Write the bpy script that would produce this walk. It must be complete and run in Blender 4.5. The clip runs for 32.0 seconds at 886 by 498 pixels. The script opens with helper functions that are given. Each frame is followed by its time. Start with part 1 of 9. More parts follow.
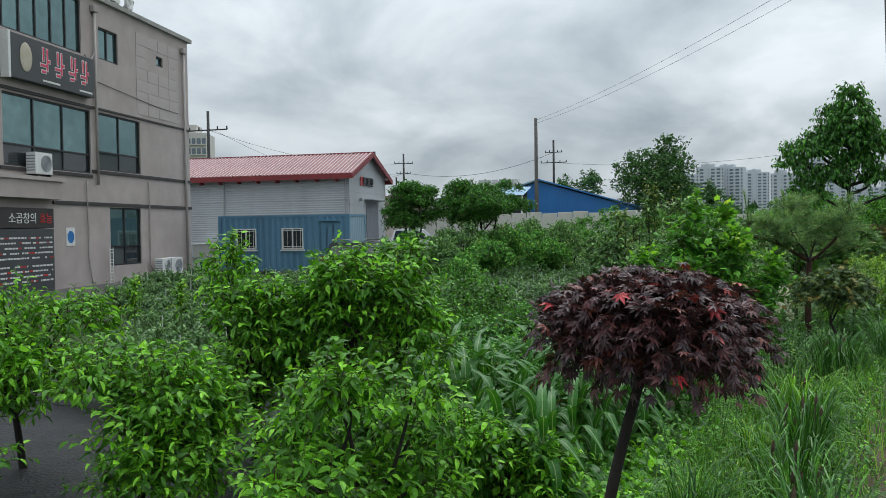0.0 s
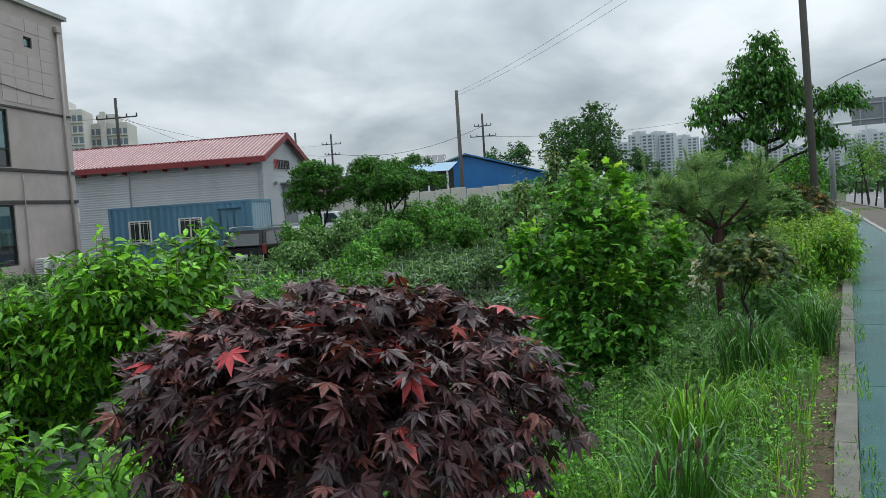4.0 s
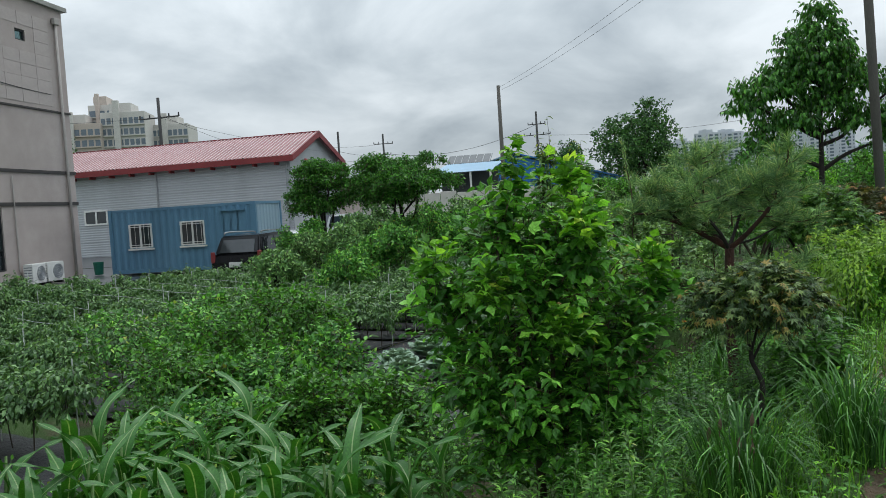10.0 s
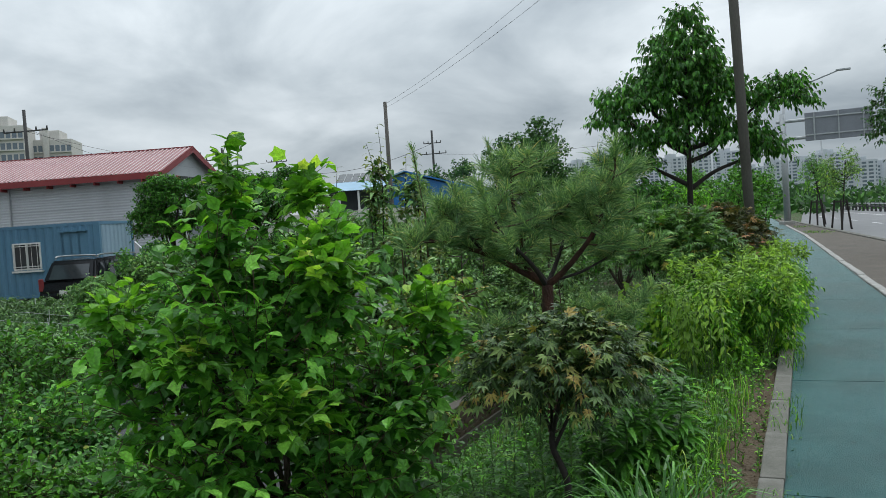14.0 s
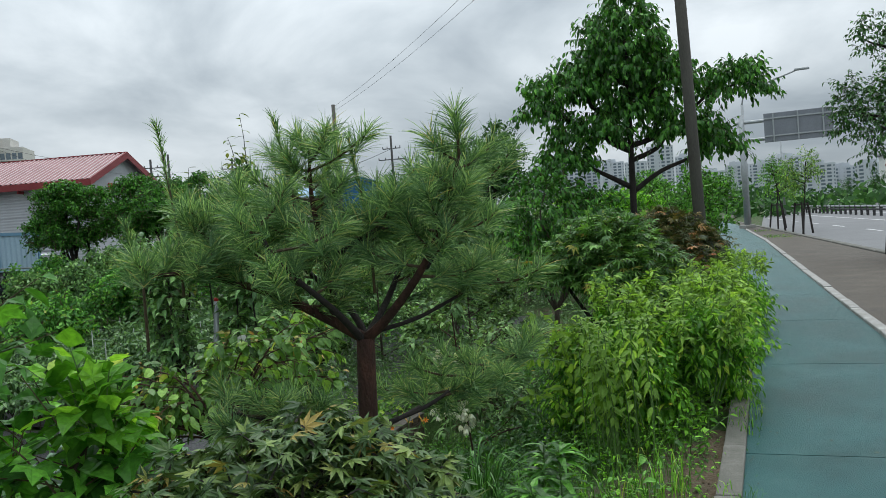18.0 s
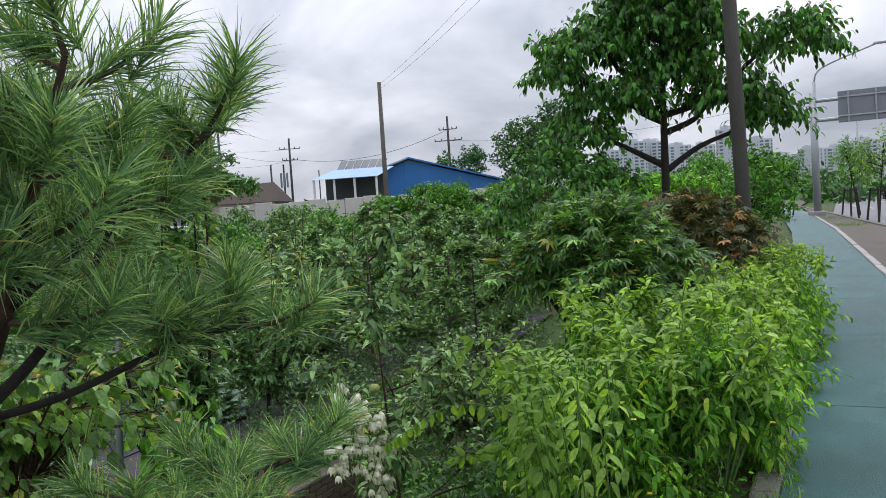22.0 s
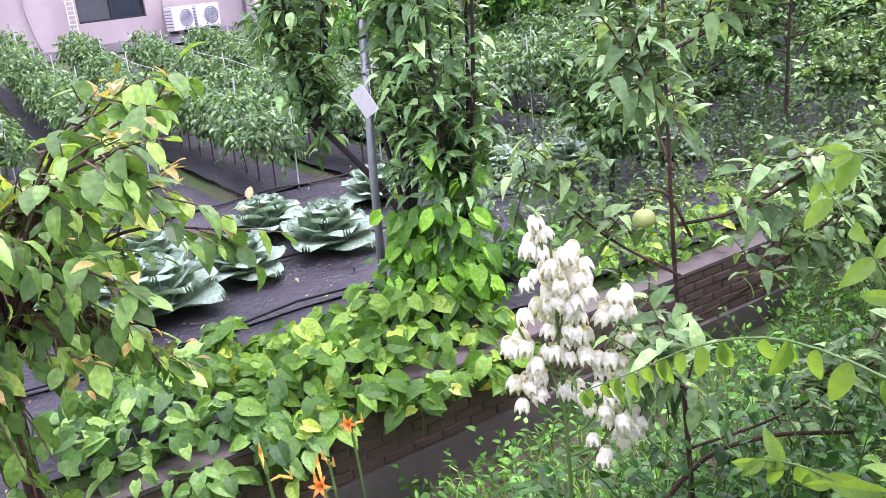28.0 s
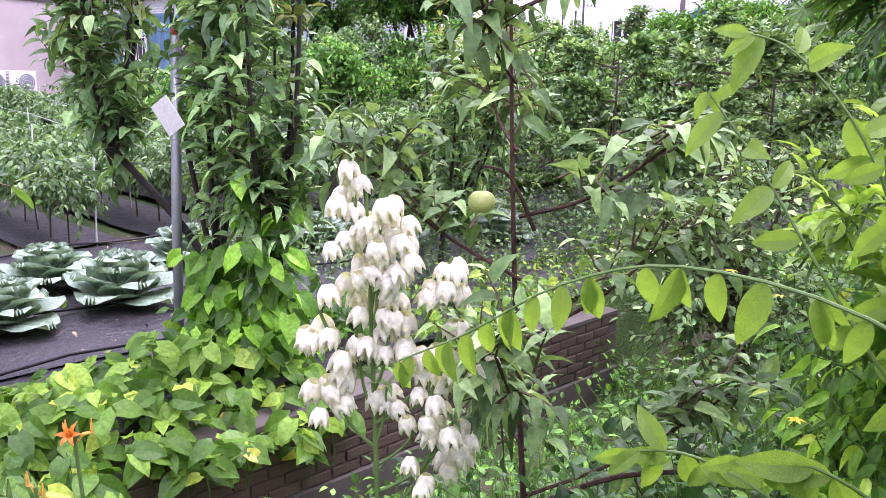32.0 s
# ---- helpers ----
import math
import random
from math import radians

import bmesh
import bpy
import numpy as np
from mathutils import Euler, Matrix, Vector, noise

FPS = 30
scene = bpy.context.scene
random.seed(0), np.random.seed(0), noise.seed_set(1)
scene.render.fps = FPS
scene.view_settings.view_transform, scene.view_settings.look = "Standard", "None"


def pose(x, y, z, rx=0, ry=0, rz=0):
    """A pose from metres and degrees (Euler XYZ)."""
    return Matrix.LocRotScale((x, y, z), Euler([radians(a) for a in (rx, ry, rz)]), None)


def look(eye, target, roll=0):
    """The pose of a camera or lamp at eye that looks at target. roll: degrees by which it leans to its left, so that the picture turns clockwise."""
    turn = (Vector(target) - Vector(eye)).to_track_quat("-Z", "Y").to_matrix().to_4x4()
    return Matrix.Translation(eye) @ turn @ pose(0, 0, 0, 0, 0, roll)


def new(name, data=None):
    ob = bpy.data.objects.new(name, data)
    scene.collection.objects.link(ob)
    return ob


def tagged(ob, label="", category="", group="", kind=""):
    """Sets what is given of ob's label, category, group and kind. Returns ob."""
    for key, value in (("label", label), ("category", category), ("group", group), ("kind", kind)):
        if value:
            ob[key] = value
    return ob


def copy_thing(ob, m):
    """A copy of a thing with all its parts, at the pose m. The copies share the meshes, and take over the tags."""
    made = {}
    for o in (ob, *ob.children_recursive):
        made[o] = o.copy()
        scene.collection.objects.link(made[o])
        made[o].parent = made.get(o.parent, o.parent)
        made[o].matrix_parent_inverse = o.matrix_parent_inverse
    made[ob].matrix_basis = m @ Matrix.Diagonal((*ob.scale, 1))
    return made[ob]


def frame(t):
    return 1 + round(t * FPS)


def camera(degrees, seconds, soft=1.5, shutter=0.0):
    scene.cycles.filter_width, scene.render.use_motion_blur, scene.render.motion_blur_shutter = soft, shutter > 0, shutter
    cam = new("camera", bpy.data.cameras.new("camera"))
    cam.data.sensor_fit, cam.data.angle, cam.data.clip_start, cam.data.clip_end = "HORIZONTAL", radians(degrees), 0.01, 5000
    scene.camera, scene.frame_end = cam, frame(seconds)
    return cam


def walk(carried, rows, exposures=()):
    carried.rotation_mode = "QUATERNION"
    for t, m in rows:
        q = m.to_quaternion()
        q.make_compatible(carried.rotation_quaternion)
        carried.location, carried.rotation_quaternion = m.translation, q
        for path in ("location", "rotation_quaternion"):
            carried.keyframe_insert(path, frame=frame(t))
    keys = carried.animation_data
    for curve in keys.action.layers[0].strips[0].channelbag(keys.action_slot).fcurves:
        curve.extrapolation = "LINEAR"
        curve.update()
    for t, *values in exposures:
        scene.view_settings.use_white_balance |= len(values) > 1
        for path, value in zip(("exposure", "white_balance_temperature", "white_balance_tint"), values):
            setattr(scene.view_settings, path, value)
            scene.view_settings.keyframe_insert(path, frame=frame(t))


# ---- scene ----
cam = camera(56.0, 32.0, soft=0.5)
METRES, EYE, TILT, LEAN, TURN = 16.5, 1.71, 0.0, 0.0, 0.0
ROWS = [
    (0.0, 0.0, 0.0, 0.0, -0.02, -1.5, 0.88),
    (0.5, 0.0116, 0.0121, -0.0003, -0.34, -1.67, 0.66),
    (1.0, 0.0199, 0.0279, -0.0004, -1.87, -1.76, 1.1),
    (1.5, 0.0283, 0.043, -0.0005, -2.88, -1.71, 2.43),
    (2.0, 0.0386, 0.0581, -0.0003, -3.06, -1.62, 2.47),
    (2.5, 0.0455, 0.076, -0.0007, -3.58, -1.65, 3.03),
    (3.0, 0.0549, 0.0905, -0.0015, -4.28, -1.9, 3.46),
    (3.5, 0.0638, 0.1045, -0.0018, -4.32, -2.94, 3.67),
    (4.0, 0.0716, 0.1206, -0.0014, -4.19, -3.16, 3.78),
    (4.5, 0.0832, 0.1346, -0.0019, -3.99, -3.32, 4.03),
    (6.5, 0.1143, 0.1949, -0.0031, -1.95, -3.53, 3.95),
    (7.0, 0.1215, 0.2094, -0.0034, -1.57, -3.6, 3.76),
    (7.5, 0.1326, 0.2247, -0.003, -1.14, -3.61, 3.33),
    (8.0, 0.1395, 0.2411, -0.0025, -1.31, -3.4, 3.2),
    (8.5, 0.1497, 0.2539, -0.0036, -1.33, -3.35, 3.13),
    (9.0, 0.159, 0.2675, -0.0033, -0.76, -3.33, 3.22),
    (9.5, 0.1669, 0.2823, -0.0029, -0.4, -3.07, 3.69),
    (10.0, 0.1782, 0.2959, -0.0028, 0.1, -2.88, 3.75),
    (10.5, 0.1851, 0.3081, -0.004, 0.89, -2.75, 3.61),
    (11.0, 0.1926, 0.3222, -0.003, 0.76, -2.24, 3.65),
    (11.5, 0.2042, 0.3354, -0.0036, 0.41, -2.09, 3.48),
    (12.0, 0.2133, 0.3486, -0.0047, -2.15, -2.39, 3.21),
    (12.5, 0.2219, 0.3636, -0.0039, -4.48, -2.21, 3.09),
    (13.0, 0.2352, 0.3789, -0.0046, -5.43, -2.2, 3.12),
    (13.5, 0.2435, 0.3936, -0.0053, -6.09, -2.19, 3.27),
    (14.0, 0.2527, 0.41, -0.005, -6.54, -2.0, 3.77),
    (14.5, 0.2644, 0.426, -0.0056, -6.4, -1.88, 3.93),
    (16.5, 0.3001, 0.4874, -0.0061, -6.94, -2.06, 4.75),
    (17.0, 0.309, 0.5011, -0.0067, -7.82, -2.23, 4.77),
    (17.5, 0.3184, 0.5155, -0.0066, -8.29, -2.12, 4.55),
    (18.0, 0.3261, 0.5328, -0.0058, -8.83, -1.74, 4.33),
    (18.5, 0.3377, 0.5475, -0.006, -8.88, -1.47, 3.89),
    (19.0, 0.346, 0.5612, -0.0069, -8.69, -1.53, 3.85),
    (19.5, 0.3537, 0.576, -0.0064, -8.4, -1.48, 4.09),
    (20.0, 0.3662, 0.5895, -0.0062, -8.06, -1.39, 4.28),
    (20.5, 0.3741, 0.604, -0.0067, -7.88, -1.12, 4.35),
    (21.0, 0.3839, 0.6202, -0.007, -7.65, -1.17, 4.21),
    (21.5, 0.3935, 0.6322, -0.0076, -5.45, -2.34, 3.84),
    (22.0, 0.4005, 0.6467, -0.0089, -4.53, -2.65, 3.7),
    (22.5, 0.4104, 0.6621, -0.0074, -4.02, -2.9, 5.43),
    (23.0, 0.419, 0.6771, -0.0066, -2.19, -2.87, 5.46),
    (23.5, 0.4227, 0.6951, -0.0083, 1.14, -3.48, 4.77),
    (24.0, 0.4294, 0.7114, -0.0101, 4.72, -4.85, 4.06),
    (24.5, 0.4351, 0.7283, -0.0129, 8.35, -7.93, 3.19),
    (26.5, 0.4399, 0.7954, -0.0198, 18.3, -16.29, 4.65),
    (27.0, 0.4407, 0.8103, -0.0238, 21.37, -17.77, 4.6),
    (27.5, 0.4357, 0.8165, -0.0246, 24.46, -18.89, 5.35),
    (28.0, 0.4294, 0.8233, -0.0276, 25.53, -19.15, 5.08),
    (28.5, 0.4259, 0.829, -0.032, 27.34, -19.41, 4.69),
    (29.0, 0.4196, 0.8334, -0.0414, 27.83, -17.59, 3.64),
    (29.5, 0.4196, 0.8381, -0.0509, 27.07, -12.28, 0.67),
    (30.0, 0.4226, 0.8384, -0.0525, 25.79, -11.35, -0.3),
    (30.5, 0.4237, 0.8402, -0.0538, 23.35, -11.14, -0.9),
    (31.0, 0.4238, 0.8421, -0.0556, 20.74, -11.32, -1.47),
    (31.5, 0.4236, 0.8436, -0.0564, 18.08, -11.51, -1.12),
    (32.0, 0.4224, 0.8468, -0.0575, 15.04, -11.88, -0.97),
]
walk(cam, [(t, pose(0, 0, EYE, TILT, LEAN, TURN) @ pose(METRES * x, METRES * y, METRES * z, 90 + pitch, roll, yaw)) for t, x, y, z, yaw, pitch, roll in ROWS],
     exposures=[(0.0, -0.06, 6300, 6), (1.8, -0.15, 6280, 6), (3.0, -0.05, 6300, 6), (6.0, 0.04, 6300, 6), (9.0, 0.0, 6300, 6), (13.0, -0.1, 6280, 6), (16.0, 0.0, 6300, 6), (20.5, -0.04, 6300, 7), (22.0, 0.2, 6330, 16), (23.0, 0.21, 6330, 16), (24.0, 0.45, 6360, 17), (24.5, 0.98, 6400, 20), (26.5, 1.78, 6220, 40), (27.2, 1.82, 6120, 42), (28.0, 1.74, 6010, 44), (29.2, 1.76, 6000, 45), (29.7, 1.42, 6120, 45), (30.0, 1.22, 6180, 45), (30.4, 1.44, 6200, 45), (31.0, 1.62, 6180, 47), (32.0, 1.7, 6130, 50)])

# ---- overcast sky and sun ----
world = bpy.data.worlds.new("overcast")
scene.world = world
world.use_nodes = True
wn, wl = world.node_tree.nodes, world.node_tree.links
wn.clear()


def wnode(kind, **values):
    n = wn.new(kind)
    for k, v in values.items():
        if k in ("inputs",):
            for i, x in v.items():
                n.inputs[i].default_value = x
        elif k == "op":
            n.operation = v
    return n


w_out, w_bg = wn.new("ShaderNodeOutputWorld"), wn.new("ShaderNodeBackground")
sky = wn.new("ShaderNodeTexSky")
sky.sky_type, sky.sun_disc = "NISHITA", False
sky.sun_elevation, sky.sun_rotation = radians(58), radians(200)
w_tc, w_sep = wn.new("ShaderNodeTexCoord"), wn.new("ShaderNodeSeparateXYZ")
wl.new(w_tc.outputs["Generated"], w_sep.inputs[0])
w_h = wnode("ShaderNodeMath", op="ADD", inputs={1: 0.42})
wl.new(w_sep.outputs[2], w_h.inputs[0])
w_hm = wnode("ShaderNodeMath", op="MAXIMUM", inputs={1: 0.2})
wl.new(w_h.outputs[0], w_hm.inputs[0])
w_comb = wn.new("ShaderNodeCombineXYZ")
for i in (0, 1):
    dv = wnode("ShaderNodeMath", op="DIVIDE")
    wl.new(w_sep.outputs[i], dv.inputs[0]), wl.new(w_hm.outputs[0], dv.inputs[1])
    wl.new(dv.outputs[0], w_comb.inputs[i])
w_noise = wn.new("ShaderNodeTexNoise")
w_noise.inputs["Scale"].default_value, w_noise.inputs["Detail"].default_value = 2.1, 9.0
w_noise.inputs["Roughness"].default_value, w_noise.inputs["Distortion"].default_value = 0.52, 0.35
wl.new(w_comb.outputs[0], w_noise.inputs["Vector"])
w_ramp = wn.new("ShaderNodeValToRGB")
e = w_ramp.color_ramp.elements
e[0].position, e[0].color = 0.33, (0.345, 0.385, 0.43, 1)
e[1].position, e[1].color = 0.66, (0.80, 0.83, 0.865, 1)
m = e.new(0.49)
m.color = (0.545, 0.585, 0.625, 1)
wl.new(w_noise.outputs["Fac"], w_ramp.inputs[0])
# an overcast dome is brighter overhead than at the horizon
w_z = wn.new("ShaderNodeMapRange")
w_z.inputs[1].default_value, w_z.inputs[2].default_value, w_z.inputs[3].default_value, w_z.inputs[4].default_value = 0.0, 0.9, 0.92, 2.8
wl.new(w_sep.outputs[2], w_z.inputs[0])
w_mul = wn.new("ShaderNodeVectorMath")
w_mul.operation = "SCALE"
wl.new(w_ramp.outputs[0], w_mul.inputs[0]), wl.new(w_z.outputs[0], w_mul.inputs["Scale"])
w_sky = wn.new("ShaderNodeVectorMath")
w_sky.operation = "SCALE"
w_sky.inputs["Scale"].default_value = 0.08
wl.new(sky.outputs[0], w_sky.inputs[0])
w_mix = wn.new("ShaderNodeMix")
w_mix.data_type = "RGBA"
w_mix.inputs[0].default_value = 0.94
wl.new(w_sky.outputs[0], w_mix.inputs[6]), wl.new(w_mul.outputs[0], w_mix.inputs[7])
wl.new(w_mix.outputs[2], w_bg.inputs[0])
w_bg.inputs[1].default_value = 0.92
wl.new(w_bg.outputs[0], w_out.inputs[0])
sun = new("sun", bpy.data.lights.new("sun", "SUN"))
sun.data.energy, sun.data.angle, sun.data.color = 1.2, radians(35), (1.0, 0.97, 0.93)
sun.matrix_world = look((0, 0, 60), (-18, -34, 0))

# ---- plan: u runs along the kerb, v to the right of it ----
UX, UY = 0.501, 0.8655


def P(u, v, z=None):
    x, y = u * UX + v * UY, u * UY - v * UX
    return Vector((x, y, ground_z(u, v) if z is None else z))


def to_uv(x, y):
    return x * UX + y * UY, x * UY - y * UX


def smooth(a, b, x):
    t = min(1.0, max(0.0, (x - a) / (b - a)))
    return t * t * (3 - 2 * t)


WALL_V, WALL_U0, WALL_U1 = -4.36, 13.6, 20.9


def ground_z(u, v):
    """Height of the earth: flat by the path, a bank down to the garden, a ditch before the brick wall, and a slow rise to the yard."""
    if v > -0.1:
        x, y = u * UX + v * UY, u * UY - v * UX
        return -0.06 if (x - 20.2) * 0.915 - (y - 28.9) * 0.4035 < -2.0 else -0.4  # lower under the road
    far = -0.14 + 0.0 * u
    field = -0.95 + 0.75 * smooth(-13.5, -20.5, v)
    field += (far - field) * smooth(26.0, 36.0, u)
    bank = -0.04 - 0.42 * max(0.0, -v - 0.45)
    ditch = smooth(12.6, 13.8, u) * (1 - smooth(20.5, 22.5, u))
    low = max(bank, field - 0.75 * ditch) if v > WALL_V - 0.1 else field
    field_x, field_y = u * UX + v * UY, u * UY - v * UX
    low -= 0.3 * math.exp(-((field_x + 4.0) ** 2 + (field_y - 32.0) ** 2) / 16.0)  # dip where the black car stands
    if u > 21:
        low = max(low, -0.95 + 0.65 * smooth(21, 32, u))
    return low


# ---- mesh helpers ----
class Bag:
    """Collects vertices and faces, and becomes one mesh."""

    def __init__(self):
        self.v, self.f, self.n = [], [], 0

    def add(self, verts, *faces):
        verts = np.asarray(verts, float).reshape(-1, 3)
        self.v.append(verts)
        for f in faces:
            f = np.asarray(f, int)
            if f.size:
                self.f.append(f + self.n)
        self.n += len(verts)

    def box(self, x0, x1, y0, y1, z0, z1):
        v = [(x, y, z) for z in (z0, z1) for y in (y0, y1) for x in (x0, x1)]
        self.add(v, [(0, 2, 3, 1), (4, 5, 7, 6), (0, 1, 5, 4), (2, 6, 7, 3), (0, 4, 6, 2), (1, 3, 7, 5)])

    def tube(self, pts, radii, sides=6, cap=True):
        pts = np.asarray([tuple(p) for p in pts], float)
        n = len(pts)
        r = np.broadcast_to(np.asarray(radii, float), (n,)) if np.ndim(radii) == 0 else np.asarray(radii, float)
        tan = np.gradient(pts, axis=0)
        tan /= np.linalg.norm(tan, axis=1)[:, None] + 1e-9
        ref = np.where(np.abs(tan[:, 2:3]) > 0.9, np.array([[1.0, 0, 0]]), np.array([[0, 0, 1.0]]))
        a = np.cross(tan, ref)
        a /= np.linalg.norm(a, axis=1)[:, None]
        b = np.cross(tan, a)
        ang = np.arange(sides) * 2 * math.pi / sides
        ring = pts[:, None] + r[:, None, None] * (np.cos(ang)[None, :, None] * a[:, None] + np.sin(ang)[None, :, None] * b[:, None])
        i, j = np.meshgrid(np.arange(n - 1), np.arange(sides), indexing="ij")
        k = (j + 1) % sides
        q = np.stack([i * sides + j, i * sides + k, (i + 1) * sides + k, (i + 1) * sides + j], -1).reshape(-1, 4)
        self.add(ring.reshape(-1, 3), q)
        if cap and sides > 3:
            base = self.n - n * sides
            self.f.append(np.array([[base + (n - 1) * sides + s for s in range(sides)]]))
            self.f.append(np.array([[base + s for s in reversed(range(sides))]]))

    def grid(self, rows):
        """rows x columns of points, faces between."""
        g = np.asarray(rows, float)
        h, w = g.shape[:2]
        i, j = np.meshgrid(np.arange(h - 1), np.arange(w - 1), indexing="ij")
        q = np.stack([i * w + j, i * w + j + 1, (i + 1) * w + j + 1, (i + 1) * w + j], -1).reshape(-1, 4)
        self.add(g.reshape(-1, 3), q)

    def place(self, template, m):
        """m: N x 4 x 4 poses of a template."""
        tv, *tf = template
        m = np.asarray(m, float)
        v = np.einsum("nij,kj->nki", m[:, :3, :3], tv) + m[:, None, :3, 3]
        k = len(tv)
        faces = []
        for f in tf:
            f = np.asarray(f, int)
            if f.size:
                faces.append((f[None] + (np.arange(len(m)) * k)[:, None, None]).reshape(-1, f.shape[1]))
        self.add(v.reshape(-1, 3), *faces)

    def mesh(self, name, material, shade=False):
        me = bpy.data.meshes.new(name)
        v = np.concatenate(self.v) if self.v else np.zeros((0, 3))
        me.vertices.add(len(v))
        me.vertices.foreach_set("co", v.ravel())
        loops = np.concatenate([f.ravel() for f in self.f])
        sizes = np.concatenate([np.full(len(f), f.shape[1]) for f in self.f])
        me.loops.add(len(loops))
        me.loops.foreach_set("vertex_index", loops.astype(np.int32))
        me.polygons.add(len(sizes))
        me.polygons.foreach_set("loop_start", (np.cumsum(sizes) - sizes).astype(np.int32))
        me.polygons.foreach_set("use_smooth", np.full(len(sizes), bool(shade)))
        me.update(calc_edges=True)
        me.validate()
        me.materials.append(material)
        return me


def part(name, data, material=None, parent=None, label="", shade=False):
    """Links a Bag, a bmesh or a mesh as ONE object, under a thing or a part if one is given."""
    if isinstance(data, Bag):
        data = data.mesh(name, material, shade)
    elif isinstance(data, bmesh.types.BMesh):
        me = bpy.data.meshes.new(name)
        data.to_mesh(me)
        data.free()
        me.materials.append(material)
        if shade:
            for p in me.polygons:
                p.use_smooth = True
        data = me
    ob = new(name, data)
    if parent is not None:
        ob.parent = parent
    if label:
        ob["label"] = label
    return ob


def thing(name, m, label, category, group="", kind=""):
    ob = new(name)
    ob.empty_display_size = 0.1
    ob.matrix_world = m if isinstance(m, Matrix) else Matrix.Translation(m)
    return tagged(ob, label, category, group, kind)


def bevel_box(sx, sy, sz, r=0.01, seg=1, at=(0, 0, 0)):
    """A rounded box with its base at z = 0 of at."""
    bm = bmesh.new()
    bmesh.ops.create_cube(bm, size=1.0)
    for v in bm.verts:
        v.co = Vector((v.co.x * sx + at[0], v.co.y * sy + at[1], (v.co.z + 0.5) * sz + at[2]))
    if r:
        bmesh.ops.bevel(bm, geom=bm.edges[:], offset=r, segments=seg, affect="EDGES", profile=0.6)
    return bm


def extrude_profile(points, width, r=0.0, seg=2):
    """A side profile (x, z) drawn out along y, with rounded edges."""
    bm = bmesh.new()
    f = bm.faces.new([bm.verts.new((x, -width / 2, z)) for x, z in points])
    g = bmesh.ops.extrude_face_region(bm, geom=[f])
    for v in [x for x in g["geom"] if isinstance(x, bmesh.types.BMVert)]:
        v.co.y += width
    bmesh.ops.recalc_face_normals(bm, faces=bm.faces)
    if r:
        bmesh.ops.bevel(bm, geom=bm.edges[:], offset=r, segments=seg, affect="EDGES")
    return bm


def curved(pts, k=6):
    """A smooth line through points."""
    p = [Vector(q) for q in pts]
    out = []
    for i in range(len(p) - 1):
        a, b, c, d = p[max(i - 1, 0)], p[i], p[i + 1], p[min(i + 2, len(p) - 1)]
        for j in range(k):
            t = j / k
            out.append(0.5 * (2 * b + (c - a) * t + (2 * a - 5 * b + 4 * c - d) * t * t + (3 * b - a - 3 * c + d) * t ** 3))
    return out + [p[-1]]


# ---- materials ----
def base_mat(name):
    ma = bpy.data.materials.new(name)
    ma.use_nodes = True
    nt = ma.node_tree
    return ma, nt, nt.nodes["Principled BSDF"]


def ramp_node(nt, stops):
    r = nt.nodes.new("ShaderNodeValToRGB")
    el = r.color_ramp.elements
    while len(el) < len(stops):
        el.new(0.5)
    for q, (at, c) in zip(el, stops):
        q.position, q.color = at, (*c, 1)
    return r


